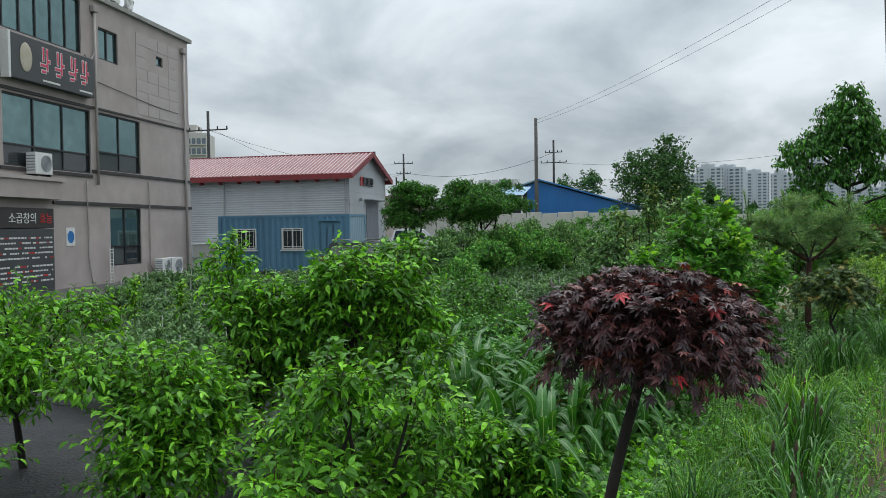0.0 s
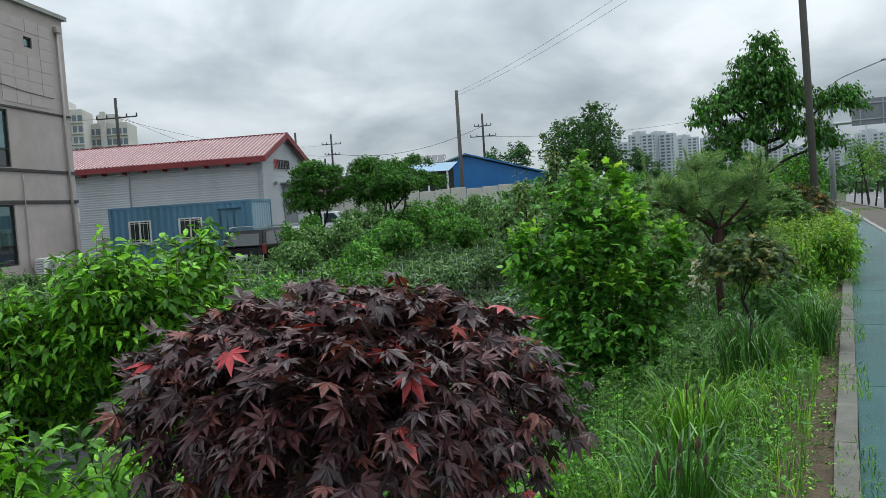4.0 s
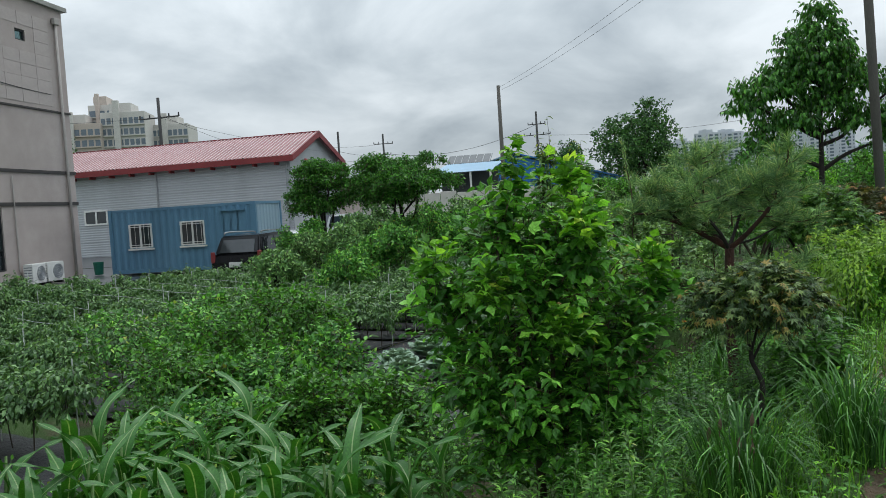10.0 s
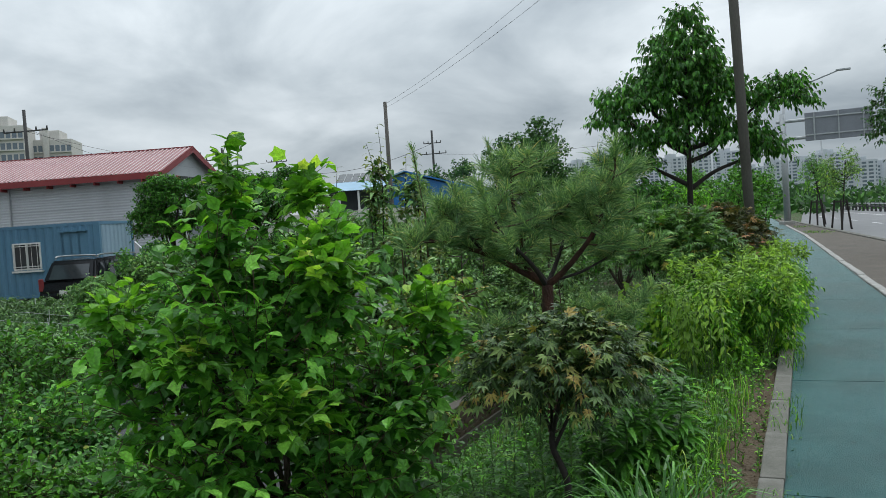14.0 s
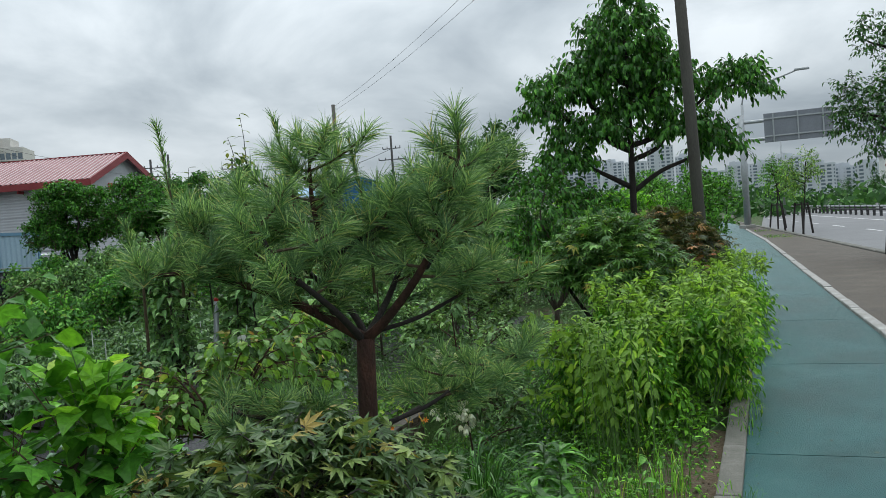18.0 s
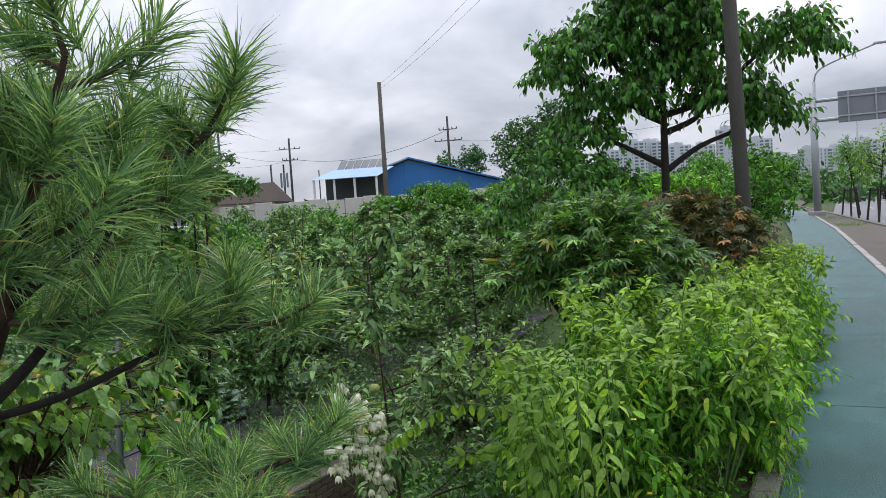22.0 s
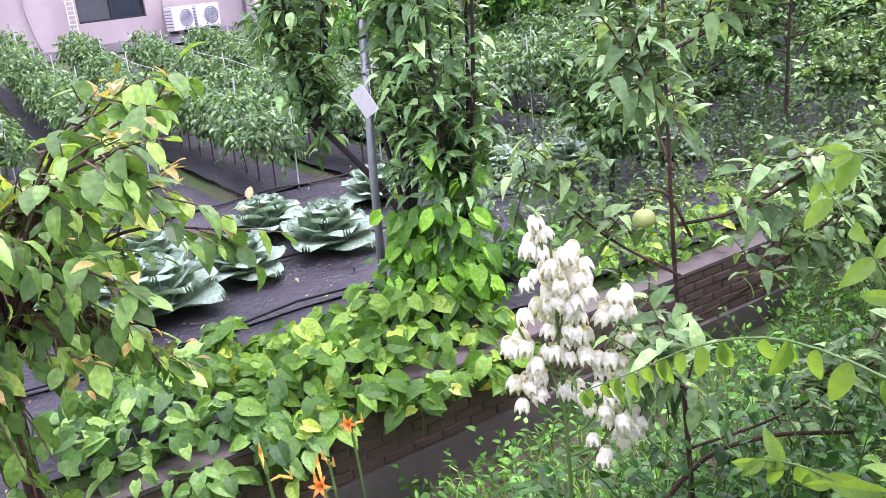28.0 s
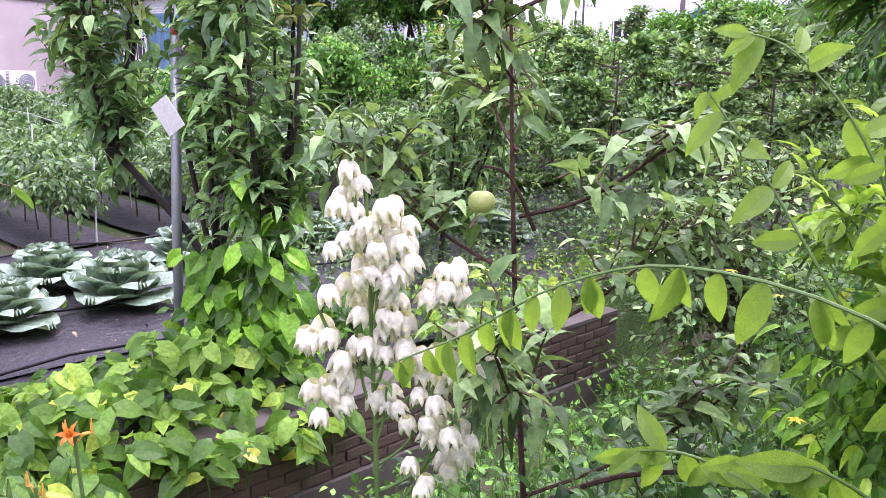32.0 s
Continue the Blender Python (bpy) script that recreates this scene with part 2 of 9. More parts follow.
def surface(name, stops, scale=4.0, rough=0.8, bump=0.3, fine=60.0, metal=0.0, stretch=(1, 1, 1), detail=6.0, spec=0.4, dirt=0.0, depth=0.01):
    """Two scales of variation: broad patches through a colour ramp, and fine grain as relief and tone."""
    ma, nt, bs = base_mat(name)
    n, l = nt.nodes, nt.links
    tc, mp = n.new("ShaderNodeTexCoord"), n.new("ShaderNodeMapping")
    mp.inputs["Scale"].default_value = stretch
    l.new(tc.outputs["Object"], mp.inputs[0])
    a, b = n.new("ShaderNodeTexNoise"), n.new("ShaderNodeTexNoise")
    a.inputs["Scale"].default_value, a.inputs["Detail"].default_value, a.inputs["Roughness"].default_value = scale, detail, 0.6
    b.inputs["Scale"].default_value, b.inputs["Detail"].default_value = fine, 4.0
    l.new(mp.outputs[0], a.inputs["Vector"]), l.new(mp.outputs[0], b.inputs["Vector"])
    r = ramp_node(nt, stops)
    l.new(a.outputs["Fac"], r.inputs[0])
    mx = n.new("ShaderNodeMix")
    mx.data_type, mx.blend_type = "RGBA", "MULTIPLY"
    mx.inputs[0].default_value = 0.45
    g = ramp_node(nt, [(0.25, (0.55, 0.55, 0.55)), (0.7, (1.15, 1.15, 1.15))])
    l.new(b.outputs["Fac"], g.inputs[0])
    l.new(r.outputs[0], mx.inputs[6]), l.new(g.outputs[0], mx.inputs[7])
    col = mx.outputs[2]
    if dirt:
        d = n.new("ShaderNodeTexNoise")
        d.inputs["Scale"].default_value, d.inputs["Detail"].default_value = 0.7, 8.0
        mp2 = n.new("ShaderNodeMapping")
        mp2.inputs["Scale"].default_value = (1.2, 1.2, 0.18)
        l.new(tc.outputs["Object"], mp2.inputs[0]), l.new(mp2.outputs[0], d.inputs["Vector"])
        dr = ramp_node(nt, [(0.45, (1, 1, 1)), (0.75, (0.55, 0.53, 0.5))])
        l.new(d.outputs["Fac"], dr.inputs[0])
        m2 = n.new("ShaderNodeMix")
        m2.data_type, m2.blend_type = "RGBA", "MULTIPLY"
        m2.inputs[0].default_value = dirt
        l.new(col, m2.inputs[6]), l.new(dr.outputs[0], m2.inputs[7])
        col = m2.outputs[2]
    l.new(col, bs.inputs["Base Color"])
    bs.inputs["Roughness"].default_value, bs.inputs["Metallic"].default_value = rough, metal
    bs.inputs["Specular IOR Level"].default_value = spec
    if bump:
        bp = n.new("ShaderNodeBump")
        bp.inputs["Strength"].default_value, bp.inputs["Distance"].default_value = bump, depth
        l.new(b.outputs["Fac"], bp.inputs["Height"]), l.new(bp.outputs[0], bs.inputs["Normal"])
    return ma


def leaf(name, stops, rough=0.42, through_light=0.28, spec=0.42, lush=True):
    """Leaves: each one takes its own tone; some light passes through."""
    ma, nt, bs = base_mat(name)
    n, l = nt.nodes, nt.links
    geo = n.new("ShaderNodeNewGeometry")
    if lush and stops[0][1][1] > stops[0][1][0] * 1.5:  # lush midsummer greens
        stops = [(a, (q[0] * 1.1, q[1] * 1.4, q[2] * 0.95)) for a, q in stops]
    # shaded old leaves to fresh ones: a wide range of tone from leaf to leaf
    span = [(0.6, 0.8, 1.0, 1.25, 1.3)[round(4 * i / (len(stops) - 1))] for i in range(len(stops))]
    stops = [(a, tuple(min(0.85, c_ * k) for c_ in q)) for (a, q), k in zip(stops, span)]
    r = ramp_node(nt, stops)
    l.new(geo.outputs["Random Per Island"], r.inputs[0])
    tc, a = n.new("ShaderNodeTexCoord"), n.new("ShaderNodeTexNoise")
    a.inputs["Scale"].default_value, a.inputs["Detail"].default_value = 2.2, 4.0
    l.new(tc.outputs["Object"], a.inputs["Vector"])
    g = ramp_node(nt, [(0.3, (0.72, 0.75, 0.7)), (0.7, (1.18, 1.15, 1.05))])
    l.new(a.outputs["Fac"], g.inputs[0])
    mx = n.new("ShaderNodeMix")
    mx.data_type, mx.blend_type = "RGBA", "MULTIPLY"
    mx.inputs[0].default_value = 0.8
    l.new(r.outputs[0], mx.inputs[6]), l.new(g.outputs[0], mx.inputs[7])
    fine = n.new("ShaderNodeTexNoise")  # mottling and pale veins inside each leaf
    fine.inputs["Scale"].default_value, fine.inputs["Detail"].default_value = 55.0, 5.0
    l.new(tc.outputs["Object"], fine.inputs["Vector"])
    fr_ = ramp_node(nt, [(0.35, (0.64, 0.67, 0.62)), (0.55, (1.0, 1.0, 1.0)), (0.7, (1.34, 1.28, 1.22))])
    l.new(fine.outputs["Fac"], fr_.inputs[0])
    mx2 = n.new("ShaderNodeMix")
    mx2.data_type, mx2.blend_type = "RGBA", "MULTIPLY"
    mx2.inputs[0].default_value = 0.75
    l.new(mx.outputs[2], mx2.inputs[6]), l.new(fr_.outputs[0], mx2.inputs[7])
    mx = mx2
    l.new(mx.outputs[2], bs.inputs["Base Color"])
    bs.inputs["Roughness"].default_value, bs.inputs["Specular IOR Level"].default_value = rough * 0.95, spec * 0.72
    f = n.new("ShaderNodeTexNoise")
    f.inputs["Scale"].default_value, f.inputs["Detail"].default_value = 90.0, 3.0
    l.new(tc.outputs["Object"], f.inputs["Vector"])
    bp = n.new("ShaderNodeBump")
    bp.inputs["Strength"].default_value, bp.inputs["Distance"].default_value = 0.35, 0.004
    l.new(f.outputs["Fac"], bp.inputs["Height"]), l.new(bp.outputs[0], bs.inputs["Normal"])
    tr = n.new("ShaderNodeBsdfTranslucent")
    br = n.new("ShaderNodeMix")
    br.data_type, br.blend_type = "RGBA", "MULTIPLY"
    br.inputs[0].default_value = 1.0
    br.inputs[7].default_value = (1.3, 1.3, 0.6, 1)
    l.new(mx.outputs[2], br.inputs[6]), l.new(br.outputs[2], tr.inputs[0])
    ms = n.new("ShaderNodeMixShader")
    ms.inputs[0].default_value = through_light
    l.new(bs.outputs[0], ms.inputs[1]), l.new(tr.outputs[0], ms.inputs[2])
    l.new(ms.outputs[0], n["Material Output"].inputs[0])
    return ma


def glass_mat(name, tint=(0.9, 0.97, 0.95), rough=0.03):
    ma, nt, bs = base_mat(name)
    bs.inputs["Base Color"].default_value = (*tint, 1)
    bs.inputs["Roughness"].default_value = rough
    bs.inputs["Transmission Weight"].default_value = 1.0
    bs.inputs["IOR"].default_value = 1.45
    return ma


G3 = lambda a, b, c: [(0.0, a), (0.5, b), (1.0, c)]
M_soil = surface("soil", G3((0.05, 0.035, 0.022), (0.11, 0.08, 0.05), (0.2, 0.15, 0.1)), 2.0, 0.95, 0.9, 45, depth=0.03)
M_ground = surface("ground_earth", [(0.0, (0.028, 0.06, 0.012)), (0.5, (0.045, 0.09, 0.018)), (0.6, (0.09, 0.075, 0.045)), (1.0, (0.13, 0.1, 0.065))], 0.9, 0.95, 0.9, 40, depth=0.03)
M_path = surface("green_path", G3((0.01, 0.058, 0.06), (0.028, 0.112, 0.112), (0.075, 0.18, 0.172)), 3.1, 0.42, 1.0, 130, detail=14, dirt=0.9, spec=0.3, depth=0.012)
M_kerb = surface("kerb_concrete", G3((0.05, 0.06, 0.04), (0.15, 0.145, 0.125), (0.32, 0.31, 0.285)), 3.6, 0.9, 0.6, 90, depth=0.006)
M_white_kerb = surface("white_kerb", G3((0.09, 0.085, 0.07), (0.34, 0.33, 0.31), (0.66, 0.66, 0.64)), 4.5, 0.85, 0.5, 80, depth=0.006)
M_dirt = surface("verge_dirt", G3((0.035, 0.03, 0.022), (0.07, 0.055, 0.04), (0.13, 0.105, 0.08)), 1.6, 0.7, 0.7, 50, depth=0.015)
M_asphalt = surface("asphalt", G3((0.13, 0.13, 0.135), (0.17, 0.17, 0.175), (0.21, 0.21, 0.215)), 0.4, 0.75, 0.4, 120, depth=0.005)
M_wet = surface("wet_asphalt", G3((0.035, 0.035, 0.037), (0.055, 0.055, 0.058), (0.085, 0.085, 0.09)), 0.6, 0.28, 0.25, 80, depth=0.004)
M_paint = surface("road_paint", G3((0.5, 0.5, 0.5), (0.65, 0.65, 0.65), (0.75, 0.75, 0.75)), 4, 0.7, 0.2, 60)
M_wall = surface("facade_render", G3((0.31, 0.265, 0.25), (0.415, 0.36, 0.34), (0.54, 0.475, 0.455)), 1.1, 0.88, 0.5, 70, dirt=0.1, depth=0.004)
M_tile = surface("facade_tile", G3((0.33, 0.29, 0.275), (0.45, 0.395, 0.378), (0.57, 0.515, 0.5)), 1.3, 0.8, 0.25, 60, dirt=0.08, depth=0.003)
M_band = surface("dark_band", G3((0.03, 0.028, 0.027), (0.045, 0.04, 0.04), (0.06, 0.055, 0.05)), 2, 0.7, 0.2, 40)
M_frame = surface("dark_frame", G3((0.016, 0.018, 0.02), (0.022, 0.024, 0.026), (0.03, 0.032, 0.034)), 3, 0.45, 0.05, 60)
M_white_frame = surface("white_frame", G3((0.6, 0.6, 0.58), (0.72, 0.72, 0.7), (0.78, 0.78, 0.76)), 3, 0.5, 0.05, 60)
M_glass = surface("mirror_glass", G3((0.13, 0.215, 0.22), (0.175, 0.275, 0.275), (0.23, 0.34, 0.335)), 0.5, 0.06, 0.0, 3, metal=0.75, spec=0.6)
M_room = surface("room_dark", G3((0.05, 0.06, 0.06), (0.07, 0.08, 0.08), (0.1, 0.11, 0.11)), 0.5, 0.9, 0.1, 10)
M_blind = surface("blind", G3((0.35, 0.3, 0.22), (0.5, 0.45, 0.36), (0.6, 0.56, 0.48)), 3, 0.9, 0.1, 30)
M_metal = surface("galvanised", G3((0.28, 0.3, 0.31), (0.36, 0.38, 0.39), (0.45, 0.47, 0.48)), 6, 0.5, 0.2, 120, metal=0.5, dirt=0.2, depth=0.002)
M_pipe_paint = surface("pipe_paint", G3((0.3, 0.27, 0.25), (0.38, 0.35, 0.33), (0.45, 0.42, 0.4)), 3, 0.7, 0.15, 60)
M_siding = surface("grey_siding", G3((0.38, 0.4, 0.42), (0.44, 0.46, 0.48), (0.5, 0.52, 0.54)), 0.4, 0.55, 0.1, 50, dirt=0.25)
M_red_roof = surface("red_roof", G3((0.22, 0.08, 0.09), (0.29, 0.12, 0.128), (0.38, 0.18, 0.185)), 0.5, 0.5, 0.1, 60, dirt=0.3, stretch=(1, 1, 1))
# sky sheen of the roof ribs, put into a paler colour
M_rib = surface("roof_rib_sheen", G3((0.42, 0.3, 0.31), (0.52, 0.4, 0.41), (0.6, 0.5, 0.5)), 1.0, 0.45, 0.05, 40)
M_red_trim = surface("red_trim", G3((0.17, 0.022, 0.025), (0.22, 0.03, 0.033), (0.27, 0.045, 0.045)), 1.0, 0.5, 0.1, 60)
M_container = surface("container_blue", G3((0.085, 0.19, 0.29), (0.11, 0.235, 0.35), (0.14, 0.27, 0.385)), 0.7, 0.55, 0.15, 50, dirt=0.35)
M_container_pale = surface("container_pale", G3((0.25, 0.37, 0.47), (0.3, 0.42, 0.52), (0.34, 0.46, 0.55)), 0.7, 0.55, 0.15, 50, dirt=0.3)
M_barn = surface("barn_blue", G3((0.018, 0.125, 0.36), (0.027, 0.16, 0.43), (0.045, 0.2, 0.5)), 0.5, 0.5, 0.1, 40, dirt=0.15)
M_barn_roof = surface("pale_blue_roof", G3((0.2, 0.36, 0.5), (0.27, 0.43, 0.57), (0.34, 0.5, 0.62)), 0.5, 0.5, 0.1, 40, dirt=0.2)
M_panel = surface("pale_panel", G3((0.42, 0.41, 0.36), (0.54, 0.53, 0.47), (0.62, 0.61, 0.55)), 1.4, 0.85, 0.4, 50, dirt=0.5, depth=0.008)
M_conc = surface("old_concrete", G3((0.24, 0.24, 0.22), (0.34, 0.335, 0.31), (0.43, 0.42, 0.4)), 1.2, 0.92, 0.5, 50, dirt=0.5, depth=0.008)
M_pole = surface("pole_concrete", G3((0.075, 0.07, 0.062), (0.12, 0.112, 0.1), (0.17, 0.16, 0.145)), 3.5, 0.9, 0.4, 70, stretch=(1, 1, 0.3), depth=0.004)
M_dark_pole = surface("dark_pole", G3((0.035, 0.035, 0.037), (0.05, 0.05, 0.05), (0.07, 0.07, 0.07)), 2, 0.8, 0.1, 60)
M_wire = surface("wire", G3((0.02, 0.02, 0.022), (0.03, 0.03, 0.03), (0.04, 0.04, 0.04)), 2, 0.7, 0.0, 60)
M_apt = surface("apartment_wall", G3((0.5, 0.48, 0.45), (0.58, 0.56, 0.53), (0.64, 0.62, 0.6)), 0.05, 0.9, 0.1, 5)
M_apt_brown = surface("apartment_brown", G3((0.46, 0.39, 0.34), (0.52, 0.45, 0.4), (0.57, 0.5, 0.45)), 0.05, 0.9, 0.1, 5)
# distance haze is put into this blue-grey wall colour
M_apt_far = surface("haze_tinted_apartment", G3((0.46, 0.49, 0.53), (0.52, 0.55, 0.59), (0.58, 0.61, 0.64)), 0.05, 0.9, 0.0, 5)
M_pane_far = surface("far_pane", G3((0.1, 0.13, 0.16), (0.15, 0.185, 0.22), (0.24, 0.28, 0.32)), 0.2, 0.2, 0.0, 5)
M_mulch = surface("black_mulch_film", G3((0.012, 0.012, 0.014), (0.022, 0.022, 0.026), (0.045, 0.043, 0.045)), 3.0, 0.45, 0.8, 26, depth=0.03, dirt=0.5, stretch=(1, 1, 1))
M_bark = surface("bark", G3((0.035, 0.026, 0.02), (0.065, 0.05, 0.038), (0.11, 0.09, 0.07)), 9, 0.95, 0.9, 60, stretch=(1, 1, 0.35), depth=0.012)
M_bark_dark = surface("dark_bark", G3((0.012, 0.01, 0.009), (0.025, 0.02, 0.018), (0.045, 0.038, 0.03)), 9, 0.9, 0.8, 60, depth=0.01)
M_bark_red = surface("red_pine_bark", G3((0.008, 0.007, 0.006), (0.05, 0.024, 0.017), (0.17, 0.07, 0.045)), 11, 0.95, 1.0, 70, stretch=(1, 1, 0.5), depth=0.015)
M_twig = surface("twig", G3((0.05, 0.04, 0.025), (0.085, 0.06, 0.035), (0.13, 0.085, 0.05)), 8, 0.85, 0.4, 60)
M_stem_green = surface("green_stem", G3((0.06, 0.12, 0.025), (0.09, 0.17, 0.04), (0.13, 0.22, 0.06)), 8, 0.6, 0.2, 60)
M_stake = surface("white_stake", G3((0.4, 0.42, 0.4), (0.5, 0.52, 0.5), (0.58, 0.6, 0.58)), 8, 0.6, 0.1, 60)
M_white = surface("white_plastic", G3((0.6, 0.6, 0.58), (0.7, 0.7, 0.68), (0.76, 0.76, 0.74)), 6, 0.5, 0.1, 60, dirt=0.2)
M_black = surface("black_plastic", G3((0.012, 0.012, 0.013), (0.018, 0.018, 0.02), (0.028, 0.028, 0.03)), 6, 0.45, 0.1, 60)
M_red = surface("red_paint", G3((0.42, 0.02, 0.02), (0.5, 0.03, 0.03), (0.56, 0.05, 0.04)), 6, 0.4, 0.05, 60)
M_pink = surface("pink_letters", G3((0.62, 0.05, 0.11), (0.7, 0.07, 0.14), (0.75, 0.11, 0.18)), 6, 0.5, 0.05, 60)
M_sign_grey = surface("sign_grey", G3((0.045, 0.048, 0.052), (0.06, 0.063, 0.068), (0.075, 0.078, 0.082)), 2, 0.5, 0.05, 60)
M_sign_back = surface("sign_back", G3((0.16, 0.175, 0.2), (0.2, 0.215, 0.24), (0.24, 0.255, 0.28)), 1.0, 0.6, 0.1, 40, dirt=0.3)
M_car_black = surface("car_black", G3((0.008, 0.009, 0.011), (0.01, 0.011, 0.013), (0.013, 0.014, 0.016)), 2, 0.15, 0.0, 60, spec=0.35)
M_car_white = surface("car_white", G3((0.68, 0.69, 0.7), (0.74, 0.75, 0.75), (0.78, 0.78, 0.78)), 2, 0.2, 0.0, 60, spec=0.6)
M_car_glass = surface("car_glass", G3((0.02, 0.025, 0.028), (0.03, 0.036, 0.04), (0.045, 0.05, 0.054)), 2, 0.06, 0.0, 60, spec=0.9)
M_rubber = surface("rubber", G3((0.012, 0.012, 0.012), (0.018, 0.018, 0.018), (0.026, 0.026, 0.026)), 6, 0.85, 0.2, 60)

L_red = leaf("red_maple_leaf", [(0.0, (0.045, 0.022, 0.029)), (0.55, (0.082, 0.034, 0.044)), (0.9, (0.14, 0.046, 0.05)), (0.985, (0.17, 0.05, 0.035)), (1.0, (0.42, 0.03, 0.045))], 0.4, 0.14, 0.55)
L_bright = leaf("bright_leaf", [(0.0, (0.05, 0.13, 0.019)), (0.6, (0.115, 0.25, 0.03)), (1.0, (0.26, 0.44, 0.05))], 0.42, 0.3)
L_mid = leaf("mid_leaf", [(0.0, (0.042, 0.108, 0.024)), (0.6, (0.078, 0.18, 0.036)), (1.0, (0.15, 0.288, 0.06))], 0.4, 0.28)
L_dark = leaf("dark_leaf", [(0.0, (0.021, 0.062, 0.022)), (0.6, (0.04, 0.1, 0.03)), (1.0, (0.075, 0.156, 0.044))], 0.38, 0.2)
L_lime = leaf("lime_leaf", [(0.0, (0.09, 0.28, 0.028)), (0.6, (0.17, 0.43, 0.043)), (0.93, (0.3, 0.57, 0.075)), (1.0, (0.46, 0.55, 0.08))], 0.45, 0.45, lush=False)
L_plum = leaf("plum_leaf", [(0.0, (0.11, 0.25, 0.06)), (0.6, (0.19, 0.38, 0.085)), (0.94, (0.3, 0.5, 0.11)), (1.0, (0.44, 0.5, 0.1))], 0.36, 0.3, lush=False)
L_pear = leaf("pear_leaf", [(0.0, (0.1, 0.215, 0.085)), (0.6, (0.165, 0.335, 0.12)), (0.9, (0.26, 0.46, 0.17)), (1.0, (0.4, 0.56, 0.27))], 0.32, 0.25, 0.32, lush=False)
L_grey = leaf("apple_leaf", [(0.0, (0.1, 0.19, 0.08)), (0.6, (0.165, 0.295, 0.12)), (1.0, (0.3, 0.46, 0.19))], 0.45, 0.25, 0.2, lush=False)
L_bean = leaf("bean_leaf", [(0.0, (0.075, 0.22, 0.03)), (0.5, (0.165, 0.38, 0.045)), (0.9, (0.27, 0.5, 0.065)), (0.975, (0.42, 0.54, 0.08)), (1.0, (0.8, 0.617, 0.09))], 0.42, 0.33, lush=False)
L_bean_deep = leaf("deep_bean_leaf", [(0.0, (0.07, 0.19, 0.045)), (0.6, (0.13, 0.3, 0.065)), (1.0, (0.24, 0.42, 0.1))], 0.42, 0.3, lush=False)
L_pepper = leaf("pepper_leaf", [(0.0, (0.078, 0.174, 0.066)), (0.6, (0.12, 0.24, 0.09)), (1.0, (0.204, 0.348, 0.138))], 0.32, 0.28, 0.5, lush=False)
L_berry = leaf("berry_leaf", [(0.0, (0.06, 0.165, 0.052)), (0.6, (0.107, 0.245, 0.072)), (0.95, (0.21, 0.37, 0.105)), (1.0, (0.3, 0.24, 0.085))], 0.45, 0.3)
L_corn = leaf("corn_leaf", [(0.0, (0.026, 0.078, 0.021)), (0.6, (0.046, 0.13, 0.027)), (1.0, (0.095, 0.22, 0.04))], 0.42, 0.26, 0.55)
L_corn_rib = leaf("corn_midrib", [(0.0, (0.2, 0.32, 0.13)), (1.0, (0.3, 0.42, 0.2))], 0.4, 0.3, 0.4, lush=False)
L_cabbage = leaf("cabbage_leaf", [(0.0, (0.2, 0.31, 0.235)), (0.5, (0.25, 0.37, 0.285)), (1.0, (0.31, 0.44, 0.34))], 0.5, 0.12, lush=False)
L_pine = leaf("pine_needle", [(0.0, (0.12, 0.26, 0.12)), (0.6, (0.22, 0.41, 0.185)), (0.93, (0.37, 0.53, 0.235)), (1.0, (0.48, 0.4, 0.17))], 0.42, 0.32, lush=False)
L_maple2 = leaf("bronze_maple_leaf", [(0.0, (0.042, 0.075, 0.036)), (0.55, (0.082, 0.122, 0.054)), (0.88, (0.14, 0.16, 0.064)), (1.0, (0.24, 0.13, 0.05))], 0.42, 0.18)
L_maple_g = leaf("green_maple_leaf", [(0.0, (0.06, 0.12, 0.045)), (0.6, (0.1, 0.185, 0.062)), (0.94, (0.165, 0.26, 0.08)), (1.0, (0.33, 0.19, 0.06))], 0.42, 0.25)
L_maple_r = leaf("reddish_maple_leaf", [(0.0, (0.06, 0.088, 0.036)), (0.6, (0.108, 0.135, 0.048)), (0.9, (0.17, 0.15, 0.055)), (1.0, (0.375, 0.13, 0.05))], 0.42, 0.22)
L_grass = leaf("grass_blade", [(0.0, (0.065, 0.14, 0.028)), (0.5, (0.11, 0.22, 0.04)), (0.9, (0.18, 0.31, 0.06)), (1.0, (0.3, 0.27, 0.1))], 0.45, 0.3)
L_iris = leaf("iris_blade", [(0.0, (0.041, 0.103, 0.031)), (0.6, (0.072, 0.161, 0.047)), (0.95, (0.114, 0.228, 0.062)), (1.0, (0.31, 0.248, 0.103))], 0.38, 0.22)
L_dogwood = leaf("drooping_leaf", [(0.0, (0.031, 0.088, 0.022)), (0.6, (0.055, 0.143, 0.033)), (1.0, (0.11, 0.231, 0.049))], 0.38, 0.25)
L_far = leaf("far_leaf", [(0.0, (0.024, 0.06, 0.024)), (0.6, (0.042, 0.096, 0.034)), (1.0, (0.078, 0.144, 0.048))], 0.6, 0.2)
L_white = leaf("white_petal", [(0.0, (0.74, 0.72, 0.6)), (0.5, (0.8, 0.79, 0.71)), (1.0, (0.84, 0.84, 0.8))], 0.5, 0.25)
L_orange = leaf("orange_petal", [(0.0, (0.7, 0.19, 0.03)), (0.6, (0.8, 0.27, 0.05)), (1.0, (0.85, 0.4, 0.1))], 0.5, 0.3)
L_bud = leaf("lily_bud", [(0.0, (0.45, 0.32, 0.06)), (1.0, (0.65, 0.38, 0.07))], 0.5, 0.2, lush=False)
